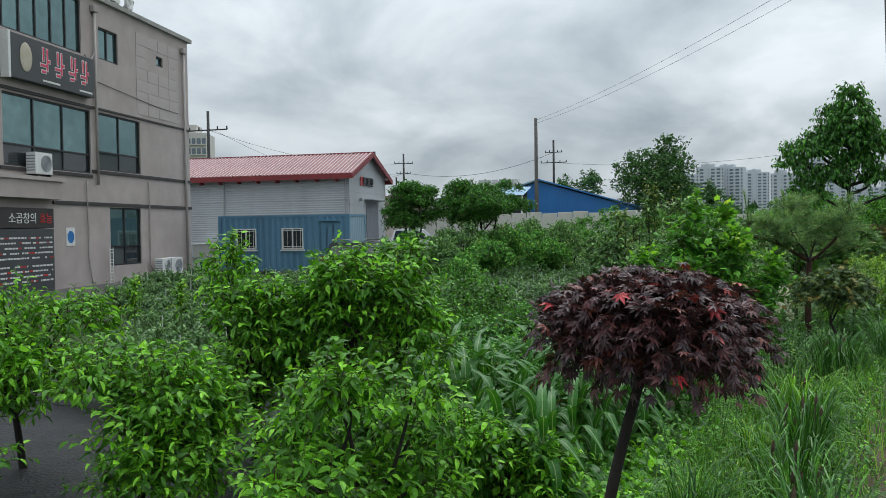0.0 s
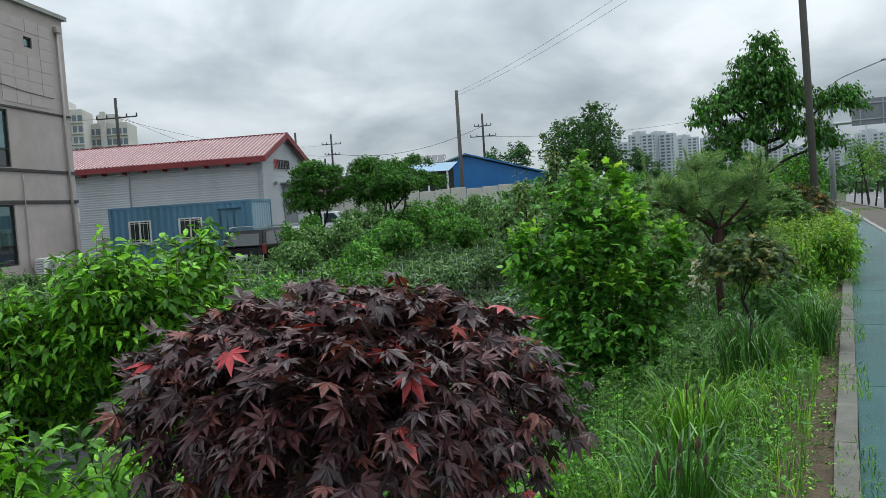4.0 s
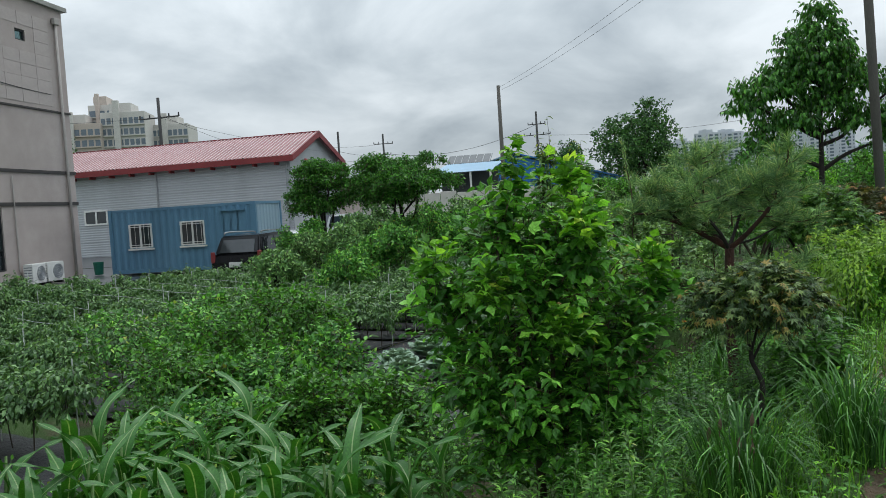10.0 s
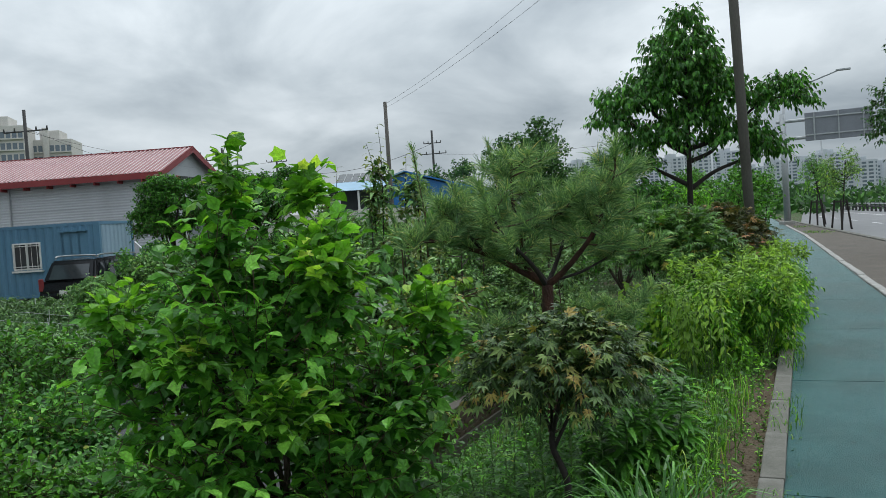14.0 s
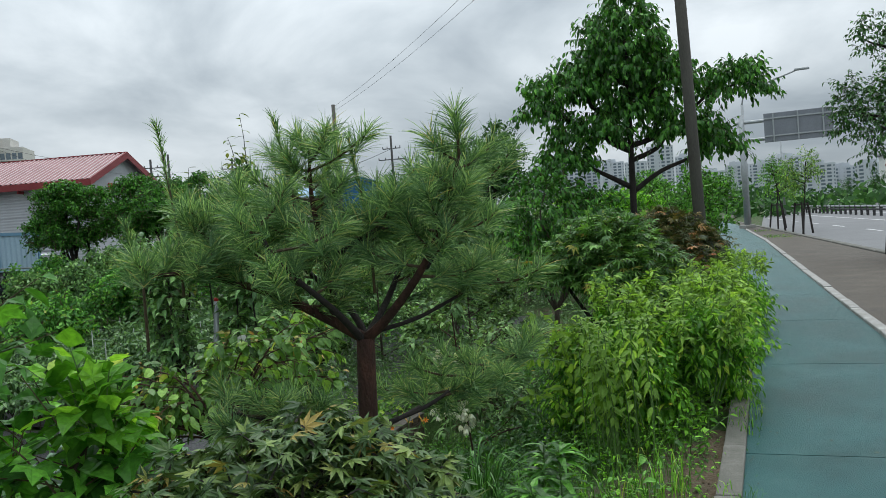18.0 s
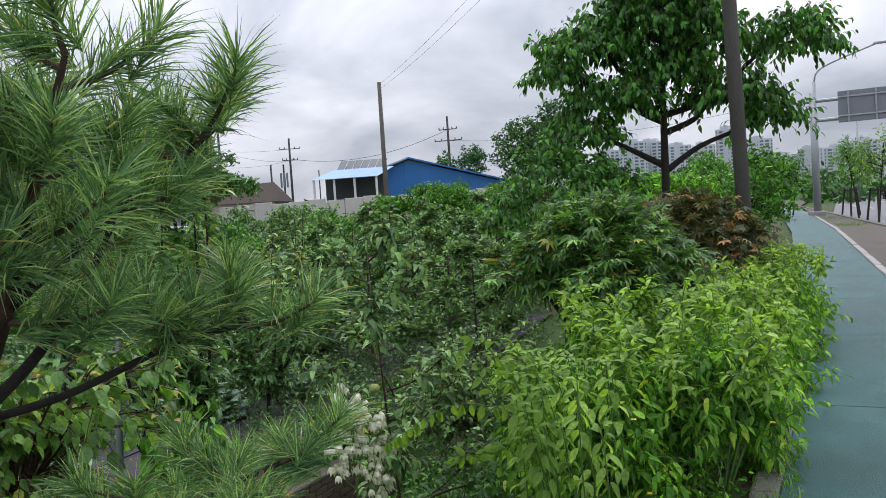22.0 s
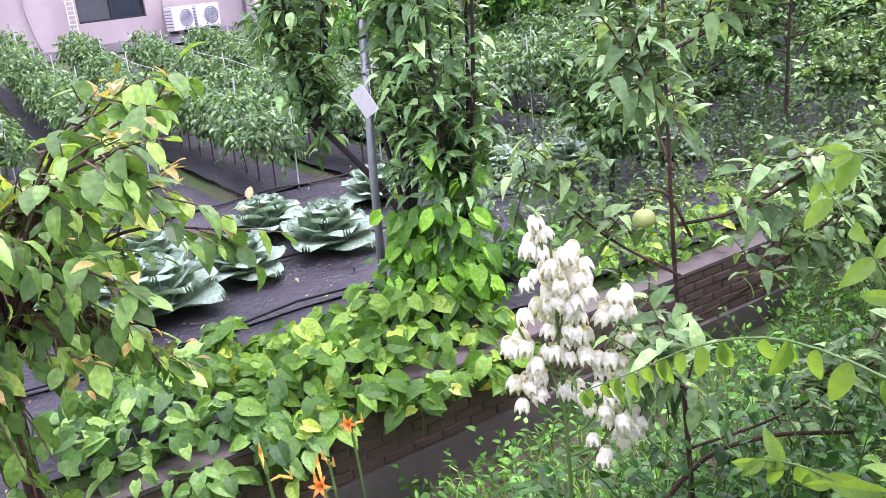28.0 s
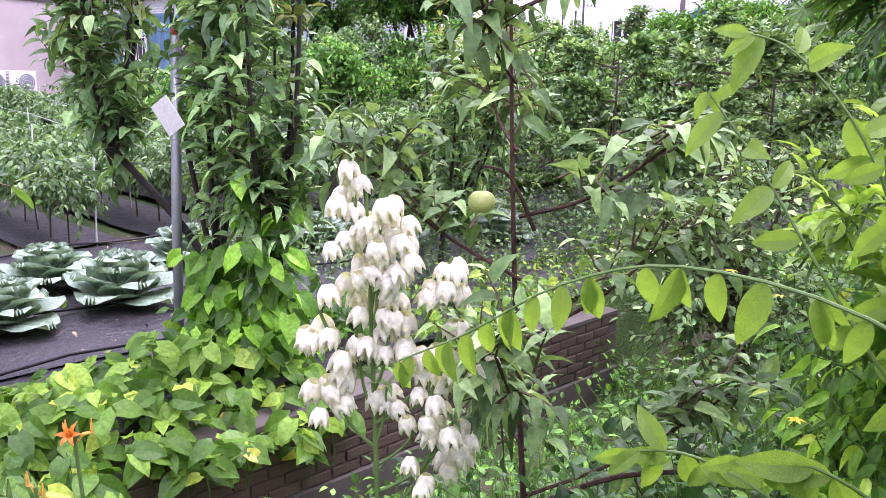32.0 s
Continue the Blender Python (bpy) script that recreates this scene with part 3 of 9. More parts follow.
L_kerria = leaf("spray_leaf", [(0.0, (0.2, 0.37, 0.06)), (0.6, (0.27, 0.46, 0.085)), (1.0, (0.36, 0.54, 0.12))], 0.42, 0.48, lush=False)
L_pear_young = leaf("young_pear_leaf", [(0.0, (0.13, 0.19, 0.06)), (0.6, (0.2, 0.27, 0.08)), (1.0, (0.31, 0.34, 0.11))], 0.36, 0.3, lush=False)
L_lobed = leaf("lobed_leaf", [(0.0, (0.062, 0.165, 0.04)), (0.6, (0.115, 0.26, 0.058)), (0.93, (0.19, 0.37, 0.075)), (1.0, (0.29, 0.48, 0.12))], 0.36, 0.36)
# ---- ground, path, kerbs, road ----
def spaced(*spans):
    out = []
    for a, b, n in spans:
        out += [a + (b - a) * i / n for i in range(n)]
    return out + [spans[-1][1]]


us = spaced((-1500, -200, 5), (-200, -20, 6), (-20, -2, 6), (-2, 24, 52), (24, 60, 24), (60, 200, 10), (200, 2500, 8))
vs = spaced((-1800, -200, 6), (-200, -60, 6), (-60, -22, 12), (-22, -6, 24), (-6, -4.55, 4), (-4.55, -4.52, 1), (-4.43, 0, 22), (0, 12, 6), (12, 200, 8), (200, 1500, 5))
bag = Bag()
bag.grid([[P(u, v, ground_z(u, v) + (0.035 * noise.noise(Vector((u * 0.9, v * 0.9, 0))) if -30 < v < -0.3 and -20 < u < 60 else 0.0)) for v in vs] for u in us])
tagged(part("ground", bag, M_ground, shade=True), "weedy brown earth of the garden and its surroundings", "ground", kind="structure")


def right_edge(u):
    return np.interp(u, [-30, 18, 20.6, 23.2, 32.6, 45, 62, 90], [1.42, 1.40, 1.37, 1.22, 0.74, 0.1, -1.1, -3.0])


def left_edge(u):
    return np.interp(u, [-30, 23, 32.6, 45, 62, 90], [0.035, 0.035, -0.62, -1.3, -2.6, -4.4])


def prism(points, z0, z1):
    """An upright block on a plan outline (anticlockwise)."""
    n = len(points)
    b = Bag()
    b.add([(x, y, z0) for x, y in points] + [(x, y, z1) for x, y in points], [(i, (i + 1) % n, n + (i + 1) % n, n + i) for i in range(n)])
    b.f.append(np.array([[n + i for i in range(n)]]))
    return b


path = thing("path", (0, 0, 0), "worn teal-green painted concrete cycle path beside the planted bank", "path", kind="structure")
u = -12.0
while u < 84:
    step = 3.1 if u < 30 else 6.0
    n = 4
    left = [P(u + 0.006 + (step - 0.012) * i / n, left_edge(u + step * i / n)) for i in range(n + 1)]
    right = [P(u + 0.006 + (step - 0.012) * i / n, right_edge(u + step * i / n)) for i in range(n + 1)]
    part("slab", prism([(p.x, p.y) for p in right + left[::-1]], -0.1, 0.0), M_path, path)
    u += step

kerb = thing("kerb", (0, 0, 0), "weathered concrete kerb stones edging the path", "kerb", kind="structure")
u = -4.0
kr = random.Random(3)
stone = bevel_box(0.994, 0.138, 0.16, 0.012, 2)
stone_me = bpy.data.meshes.new("kerb_stone")
stone.to_mesh(stone_me)
stone.free()
stone_me.materials.append(M_kerb)
turn_u = math.degrees(math.atan2(UY, UX))
while u < 26:
    ob = part("kerb_stone", stone_me, None, kerb)
    p = P(u + 0.5, -0.036, -0.135 + kr.uniform(-0.006, 0.006))
    ob.matrix_world = pose(p.x, p.y, p.z, kr.uniform(-1.0, 1.0), 0, turn_u + kr.uniform(-0.5, 0.5))
    u += 1.0

soil = Bag()
soil.grid([[P(uu, vv + 0.05 * noise.noise(Vector((uu * 1.7, vv, 2))) * (vv < -0.2), -0.035 + 0.02 * noise.noise(Vector((uu * 6, vv * 9, 4))) - (0.05 if vv < -0.5 else 0)) for vv in (-0.112, -0.17, -0.24, -0.32, -0.4, -0.52)] for uu in np.linspace(1.0, 16.6, 160)])
tagged(part("soil_strip", soil, M_soil, shade=True), "strip of bare brown crumbly soil along the kerb", "soil", kind="structure")
white_kerb = thing("white_kerb", (0, 0, 0), "chipped white-painted kerb stones along the far side of the path", "kerb", kind="structure")
u = 6.0
while u < 60:
    a, b2 = P(u, right_edge(u) + 0.07, 0), P(u + 1, right_edge(u + 1) + 0.07, 0)
    ob = part("kerb_stone", bevel_box(0.985, 0.13, 0.16, 0.015, 2), M_white_kerb, white_kerb)
    ob.matrix_world = pose((a.x + b2.x) / 2, (a.y + b2.y) / 2, -0.12 + kr.uniform(-0.015, 0.01), 0, 0, math.degrees(math.atan2(b2.y - a.y, b2.x - a.x)))
    u += 1.0

# the road runs a little to the left of the path's own line
RO, RX, RY = Vector((20.2, 28.9)), 0.4035, 0.915


def R(a, b, z=0.0):
    return Vector((RO.x + a * RX + b * RY, RO.y + a * RY - b * RX, z))


verge = Bag()
rows = []
for i in range(0, 45):
    a = -45 + i * 3.0
    q = R(a, -0.1)
    uu, vv = to_uv(q.x, q.y)
    inner = P(uu, right_edge(uu) + 0.13, 0)
    rows.append([(inner.x, inner.y, -0.03), *[tuple(inner.lerp(q, t).xy) + (-0.02 + 0.03 * noise.noise(Vector((a * 0.4, t * 5, 1))),) for t in (0.3, 0.6)], (q.x, q.y, -0.02)])
verge.grid(rows)
tagged(part("verge", verge, M_dirt, shade=True), "bare brown earth and paving strip between path and road", "verge", kind="structure")
road = Bag()
road.grid([[R(a, b, -0.15 - (0.0 if b < 30 else 0.02)) for b in (0.15, 6, 12, 18, 24)] for a in (-120, -40, 0, 40, 90, 160, 260)])
tagged(part("road", road, M_asphalt), "wide grey asphalt road with worn white lane marks", "road", kind="structure")
road_kerb = thing("road_kerb", (0, 0, 0), "low concrete kerb between verge and road", "kerb", kind="structure")
for i in range(28):
    p = R(-24 + i * 3.0, 0.05)
    ob = part("kerb_stone", bevel_box(2.98, 0.2, 0.22, 0.02, 1), M_kerb, road_kerb)
    ob.matrix_world = pose(p.x, p.y, -0.2, 0, 0, math.degrees(math.atan2(RY, RX)))
marks = thing("lane_marks", (0, 0, 0), "white painted lane marks on the road", "road marking", kind="structure")
for lane, dash in ((0.55, 300), (3.6, 3), (7.0, 300), (11.2, 300), (14.5, 3)):
    a = -40.0
    while a < 130:
        ln = min(dash, 170)
        b = Bag()
        b.grid([[R(a, lane, -0.146), R(a, lane + 0.14, -0.146)], [R(a + ln, lane, -0.146), R(a + ln, lane + 0.14, -0.146)]])
        part("lane_mark", b, M_paint, marks)
        a += ln + (5 if dash < 10 else 999)

# yard by the building, black film strips in the garden
bag = Bag()


def FB(s, out, z=0.0):
    """Building plan: s metres back from its far corner along the facade, out metres before it."""
    return Vector((-11.16 - 0.156 * s + 0.988 * out, 36.97 - 0.988 * s - 0.156 * out, z))


bag.grid([[FB(s, o, ground_z(*to_uv(*FB(s, o).xy)) + 0.06) for o in (-14, -6, 0, 1, 2, 3.1 + 0.25 * math.sin(s))] for s in (-6, -4, -2, 0, 1, 2, 4, 6, 8, 10, 12, 14, 17, 20)])
bag.grid([[FB(s, o, 0.045 - 0.14) for o in (-14, -6, 0, 4, 8, 12, 15)] for s in (-46, -36, -26, -16, -10, -6)])
tagged(part("yard", bag, M_wet, shade=True), "dark wet asphalt yard beside the buildings", "yard", kind="structure")
film = thing("mulch_film", (0, 0, 0), "wrinkled black plastic mulch film over the garden beds", "mulch film", kind="structure")


def film_strip(u0, u1, v0, v1, lift=0.03, nu=26, nv=14):
    b = Bag()
    b.grid([[P(uu, vv, max(ground_z(uu, vv), -1.0) + lift + 0.03 * noise.noise(Vector((uu * 2.3, vv * 3.0, 7))) + 0.022 * noise.noise(Vector((uu * 4, vv * 13, 3))))
             for vv in np.linspace(v0, v1, nv)] for uu in np.linspace(u0, u1, nu)])
    return part("film_sheet", b, M_mulch, film, shade=True)


for k in range(4):
    film_strip(13.6, 27.5, -4.62 - 1.03 * k, -5.66 - 1.03 * k, 0.04 + 0.012 * (k % 2), 110, 14)
    hose = Bag()
    hose.tube([P(13.7 + 0.3 * i, -5.64 - 1.03 * k + 0.04 * math.sin(i * 0.9 + k), -0.86 + 0.012 * math.sin(i * 1.7)) if 13.7 + 0.3 * i < 21 else P(21, -5.64 - 1.03 * k, -0.86) for i in range(25)], 0.011, 6)
    part("drip_hose", hose, M_black, film, shade=True)
for k in range(7):
    film_strip(-2.0 + 2.0 * k, 0.0 + 2.0 * k, -13.5, -4.62, 0.04 + 0.01 * (k % 2), 10, 40)
for u_row in (18.6, 19.75, 20.9, 22.05, 23.2, 24.35, 14.9, 17.5, 16.2, 13.4, 26.0, 27.6):
    film_strip(u_row - 0.42, u_row + 0.42, -18.8, -8.78, 0.07, 8, 40)

# ---- the grey three-storey building ----
B_M = Matrix(((-0.1564, 0.9877, 0, -11.16), (-0.9877, -0.1564, 0, 36.97), (0, 0, 1, 0), (0, 0, 0, 1)))
building = thing("commercial_building", B_M, "three-storey grey rendered commercial building with dark-framed windows", "building")
B_L, B_Z0, B_Z1 = 19.0, -0.3, 10.0
OPEN = [  # s0, s1, z0, z1, vertical panes, horizontal split
    (7.62, 12.2, 3.78, 6.0, 3, 0.3), (4.22, 7.12, 3.96, 6.02, 2, 0.32), (4.3, 6.5, 0.47, 2.62, 2, 0.33), (8.05, 13.6, 7.9, 9.75, 7, 0.0),
    (5.7, 6.98, 7.95, 9.1, 2, 0.0), (2.25, 2.8, 8.48, 8.88, 1, 0.0), (12.7, 17.5, 3.78, 6.0, 3, 0.3)]



def wall_cells(L, z0, z1, thick, opens):
    xs = sorted({0.0, L, *[q for o in opens for q in o[:2] if 0 < q < L]})
    zs = sorted({z0, z1, *[q for o in opens for q in o[2:4] if z0 < q < z1]})
    b = Bag()
    for x0, x1 in zip(xs, xs[1:]):
        for a, c in zip(zs, zs[1:]):
            if not any(o[0] - 1e-6 <= x0 and x1 <= o[1] + 1e-6 and o[2] - 1e-6 <= a and c <= o[3] + 1e-6 for o in opens):
                b.box(x0, x1, -thick, 0, a, c)
    return b


wall_me = wall_cells(B_L, B_Z0, B_Z1, 0.25, OPEN).mesh("wall", M_wall)
bm = bmesh.new()
bm.from_mesh(wall_me)
bmesh.ops.remove_doubles(bm, verts=bm.verts, dist=0.0005)
bm.to_mesh(wall_me)
bm.free()
part("wall", wall_me, None, building)
for x0, x1, y0, y1 in ((0.0, 0.25, -12, -0.251), (B_L - 0.25, B_L, -12, -0.251), (0.251, B_L - 0.251, -12, -11.75)):
    b = Bag()
    b.box(x0, x1, y0, y1, B_Z0, B_Z1)
    part("wall", b, M_wall, building, "plain rendered wall")
b = Bag()
b.box(-0.18, B_L + 0.18, -12.1, 0.14, 10.0, 10.16)
part("roof", b, M_conc, building, "flat roof with a thin overhanging edge")
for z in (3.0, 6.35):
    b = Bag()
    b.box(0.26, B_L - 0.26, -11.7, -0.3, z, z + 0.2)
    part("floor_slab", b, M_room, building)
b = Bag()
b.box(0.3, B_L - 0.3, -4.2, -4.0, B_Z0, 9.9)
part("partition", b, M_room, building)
for z, h, s0, s1 in ((6.1, 0.07, -0.03, 7.5), (3.82, 0.11, -0.03, 7.6), (3.64, 0.11, 7.6, 12.4), (2.66, 0.12, -0.03, 9.9), (6.06, 0.1, 7.5, 12.6)):
    b = Bag()
    b.box(s0, s1, 0.002, 0.05, z, z + h)
    part("dark_band", b, M_band, building)
# upper cladding of large tiles
tile_bm = bevel_box(0.865, 0.012, 0.445, 0.004, 1)
tm = bpy.data.meshes.new("cladding_tile")
tile_bm.to_mesh(tm)
tile_bm.free()
tm.materials.append(M_tile)
for i in range(4):
    for j in range(7):
        s, z = 1.35 + i * 0.875, 6.32 + j * 0.455
        if z + 0.45 > 9.95 or (1.8 < s < 3.25 and 8.2 < z + 0.2 < 9.1):
            continue
        ob = part("cladding_tile", tm, None, building)
        ob.matrix_local = pose(s, 0.004 + 0.003 * ((i * 3 + j * 5) % 4), z, 0, 0, 0)


def window(parent, s0, s1, z0, z1, nv, split, mats=(M_frame, M_glass), deep=0.1, bars=False, fr=0.055, blind=False):
    w = thing("window", Matrix.Identity(4), "", "")
    w.parent = parent
    b = Bag()
    for a, c in ((s0, s0 + fr), (s1 - fr, s1)):
        b.box(a, c, -deep - 0.06, -deep + 0.05, z0, z1)
    b.box(s0 + fr, s1 - fr, -deep - 0.06, -deep + 0.05, z0, z0 + fr), b.box(s0 + fr, s1 - fr, -deep - 0.06, -deep + 0.05, z1 - fr, z1)
    part("window_frame", b, mats[0], w)
    zm = z0 + (z1 - z0) * split if split else None
    for i in range(1, nv):
        x = s0 + (s1 - s0) * i / nv
        b = Bag()
        b.box(x - fr * 0.55, x + fr * 0.55, -deep - 0.04, -deep + 0.035, z0 + fr, z1 - fr)
        part("mullion", b, mats[0], w)
    if zm:
        b = Bag()
        b.box(s0 + fr, s1 - fr, -deep - 0.035, -deep + 0.04, zm - fr * 0.5, zm + fr * 0.5)
        part("transom", b, mats[0], w)
    for i in range(nv):
        x0, x1 = s0 + (s1 - s0) * i / nv + fr * 0.5, s0 + (s1 - s0) * (i + 1) / nv - fr * 0.5
        b = Bag()
        b.box(x0, x1, -deep - 0.012, -deep - 0.004, (zm or z0) + fr * 0.4, z1 - fr * 0.9)
        g = part("pane", b, mats[1], w)
        if zm:
            b = Bag()
            b.box(x0, x1, -deep - 0.014, -deep - 0.006, z0 + fr * 0.9, zm + fr * 0.3)
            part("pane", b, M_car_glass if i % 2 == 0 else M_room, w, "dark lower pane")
        g.visible_shadow = False
    if blind:
        b = Bag()
        b.box(s0 + 0.1, s1 - 0.1, -deep - 0.3, -deep - 0.28, zm + 0.02, zm + (z1 - zm) * 0.28)
        part("blind", b, M_blind, w)
    return w


for i, o in enumerate(OPEN):
    window(building, *o, blind=o[5] > 0 and o[2] > 3)
# drain pipes, cables
for s, z0, z1, r in ((0.55, -0.2, 9.4, 0.055), (7.35, 3.4, 9.5, 0.05)):
    b = Bag()
    b.tube([(s, 0.09, z0), (s, 0.09, z1)], r, 10)
    p = part("drain_pipe", b, M_pipe_paint, building, shade=True)
    part("rain_head", bevel_box(0.3, 0.16, 0.24, 0.02, 1, (s, 0.1, z1)), M_pipe_paint, p)
for pts in ([(3.7, 0.05, 3.7), (3.7, 0.05, 1.0), (3.66, 0.06, 0.3), (3.2, 0.25, -0.1)], [(8.0, 0.05, 3.5), (8.02, 0.07, 2.2), (7.95, 0.06, 1.7), (8.0, 0.06, 0.9), (7.8, 0.07, -0.1)],
            [(7.35, 0.07, 8.1), (7.7, 0.1, 7.75), (8.0, 0.08, 7.9)], [(1.1, 0.04, 6.75), (3.0, 0.03, 6.8), (5.2, 0.03, 6.95), (7.3, 0.03, 7.1)]):
    b = Bag()
    b.tube(curved(pts, 5), 0.028 if pts[0][0] != 1.1 else 0.012, 6)
    part("cable", b, M_pipe_paint if pts[0][0] != 1.1 else M_black, building, shade=True)
# entrance canopy with menu boards
b = Bag()
b.box(9.95, 18.0, 0.0, 0.4, 2.8, 3.36), b.box(9.85, 18.0, -0.02, 0.48, 3.36, 3.48)
part("canopy", b, M_wall, building)
board = part("menu_board", bevel_box(3.2, 0.06, 2.0, 0.01, 1, (11.8, 0.2, -0.15)), M_sign_grey, building, "dark menu board with rows of white and red writing")
head_board = part("sign_board", bevel_box(3.2, 0.08, 0.62, 0.01, 1, (11.8, 0.2, 1.88)), M_band, building, "dark fascia board with white and red words")
rb = random.Random(5)
for j in range(9):
    x = 10.3
    while x < 13.2:
        w = rb.uniform(0.05, 0.17)
        bb = Bag()
        z = 1.55 - j * 0.155 - (0.1 if j > 4 else 0)
        bb.box(x, x + w, 0.231, 0.234, z, z + 0.05)
        if rb.random() < 0.85:
            part("writing", bb, M_red if rb.random() < 0.16 else M_white, board)
        x += w + 0.03


def words(name, text, size, m, material, parent, depth=0.01):
    cu = bpy.data.curves.new(name, "FONT")
    cu.body, cu.size, cu.extrude, cu.align_x = text, size, depth, "LEFT"
    cu.materials.append(material)
    ob = new(name, cu)
    ob.parent = parent
    ob.matrix_local = m
    return ob


# facade text reads from the near end to the far end
words("writing", "소곱창의", 0.36, pose(12.4, 0.245, 2.05, 90, 0, 180), M_white, head_board)
words("writing", "효능", 0.36, pose(10.95, 0.245, 2.05, 90, 0, 180), M_red, head_board)
poster = part("poster", bevel_box(0.5, 0.01, 0.62, 0.003, 1, (8.97, 0.012, 1.27)), M_white, building, "white poster with a blue badge")
b = Bag()
b.add([(8.97 + 0.2 * math.cos(k * math.pi / 4 + 0.39), 0.0215, 1.57 + 0.22 * math.sin(k * math.pi / 4 + 0.39)) for k in range(8)])
b.f.append(np.array([[0, 1, 2, 3, 4, 5, 6, 7]]))
part("badge", b, M_barn, poster)
# shop sign above the first floor: brand lettering as plain strokes
sign = part("sign_board", bevel_box(4.35, 0.26, 1.34, 0.02, 2, (9.95, 0.16, 6.4)), M_sign_grey, building, "grey sign box with pink brush-like strokes and a tan emblem")
part("sign_end", bevel_box(0.12, 0.28, 1.4, 0.01, 1, (12.2, 0.16, 6.37)), M_white, building)
for cx in (10.5, 9.75, 9.0, 8.35):
    for dx, dz, sx, sz in ((0.12, 0.2, 0.3, 0.07), (0.12, 0.36, 0.07, 0.36), (-0.12, 0.1, 0.07, 0.6), (-0.2, 0.34, 0.16, 0.07), (0.1, 0.02, 0.22, 0.07)):
        part("stroke", bevel_box(sx, 0.02, sz * 1.15, 0.006, 1, (cx + dx * 0.8, 0.3, 6.75 + dz * 1.1)), M_pink, sign)
        part("stroke_outline", bevel_box(sx + 0.05, 0.012, sz * 1.15 + 0.05, 0.004, 1, (cx + dx * 0.8, 0.292, 6.75 + dz * 1.1 - 0.025)), M_white, sign, "white outline")
for cx, w in ((10.2, 0.9), (8.3, 0.75)):
    part("writing", bevel_box(w, 0.01, 0.06, 0.002, 1, (cx, 0.296, 6.5)), M_white, sign)
bm = bmesh.new()
bmesh.ops.create_uvsphere(bm, u_segments=12, v_segments=8, radius=0.3)
for v in bm.verts:
    v.co = Vector((v.co.x * 1.0 + 11.45, v.co.y * 0.06 + 0.3, v.co.z * 1.5 + 7.1))
part("emblem", bm, M_blind, sign, "tan oval emblem", shade=True)
# roof letters seen from behind, with their rack
rack = thing("roof_sign", B_M @ Matrix.Translation((3.3, -0.6, 10.16)), "open steel rack carrying channel letters on the roof edge", "sign")
for i in range(6):
    b = Bag()
    x = 0.3 + i * 0.95
    b.tube([(x, 0, 0), (x, 0, 1.0)], 0.03, 6), b.tube([(x, 0, 0.9), (x, -0.8, 0)], 0.025, 6)
    part("post", b, M_dark_pole, rack)
    bb = Bag()
    for q in ((0.05, 0.16, 0.1, 0.95), (0.16, 0.5, 0.1, 0.26), (0.16, 0.5, 0.55, 0.69), (0.38, 0.5, 0.1, 0.9)):
        bb.box(x + q[0] + 0.1, x + q[1] + 0.1, 0.06, 0.18, q[2] + 0.25, q[3] + 0.25)
    part("letter", bb, M_white, rack)
    bm = bmesh.new()
    bmesh.ops.create_cone(bm, cap_ends=True, segments=10, radius1=0.12, radius2=0.06, depth=0.2, matrix=pose(x - 0.25, -0.15, 0.75, 70, 0, 20))
    part("floodlight", bm, M_metal, rack)
for z in (0.35, 0.95):
    b = Bag()
    b.tube([(0.2, 0, z), (5.4, 0, z)], 0.025, 6)
    part("rail", b, M_dark_pole, rack)


def condenser(m):
    ac = thing("air_conditioner_unit", m, "white outdoor air-conditioning unit with a round fan grille", "air conditioner", "outdoor units by the wall")
    part("casing", bevel_box(0.85, 0.33, 0.68, 0.02, 2, (0, 0, 0.08)), M_white, ac)
    for x in (-0.3, 0.3):
        part("foot", bevel_box(0.08, 0.36, 0.08, 0.01, 1, (x, 0, 0)), M_black, ac)
    bm = bmesh.new()
    bmesh.ops.create_cone(bm, cap_ends=True, segments=24, radius1=0.26, radius2=0.26, depth=0.02, matrix=pose(-0.1, 0.168, 0.42, 90))
    part("fan_opening", bm, M_sign_back, ac)
    for r in (0.08, 0.15, 0.21, 0.265):
        b = Bag()
        b.tube([(-0.1 + r * math.cos(k * math.pi / 9), 0.186, 0.42 + r * math.sin(k * math.pi / 9)) for k in range(19)], 0.006, 4, False)
        part("grille_ring", b, M_white, ac)
    for k in range(6):
        b = Bag()
        b.box(0.425, 0.429, -0.14, 0.14, 0.18 + k * 0.09, 0.21 + k * 0.09)
        part("louvre", b, M_sign_back, ac)
    return ac


condenser(B_M @ pose(3.5, 0.45, -0.12, 0, 0, 6))
condenser(B_M @ pose(2.5, 0.42, -0.12, 0, 0, -4))
condenser(B_M @ pose(10.8, 0.2, 3.48, 0, 0, 0))
b = Bag()
ladder = thing("trellis", B_M @ Matrix.Translation((6.7, 0.2, -0.2)), "narrow white lattice trellis leaning at the wall", "trellis")
for x in (0, 0.22):
    b = Bag()
    b.box(x, x + 0.025, 0, 0.02, 0, 1.35)
    part("rail", b, M_white, ladder)
for k in range(11):
    b = Bag()
    b.box(0.026, 0.22, 0.003, 0.017, 0.08 + k * 0.12, 0.1 + k * 0.12)
    part("slat", b, M_white, ladder)
bin_ = thing("water_drum", B_M @ Matrix.Translation((-0.6, 0.3, -0.1)), "small green plastic drum by the corner", "drum")
bm = bmesh.new()
bmesh.ops.create_cone(bm, cap_ends=True, segments=14, radius1=0.16, radius2=0.2, depth=0.5, matrix=Matrix.Translation((0, 0, 0.25)))
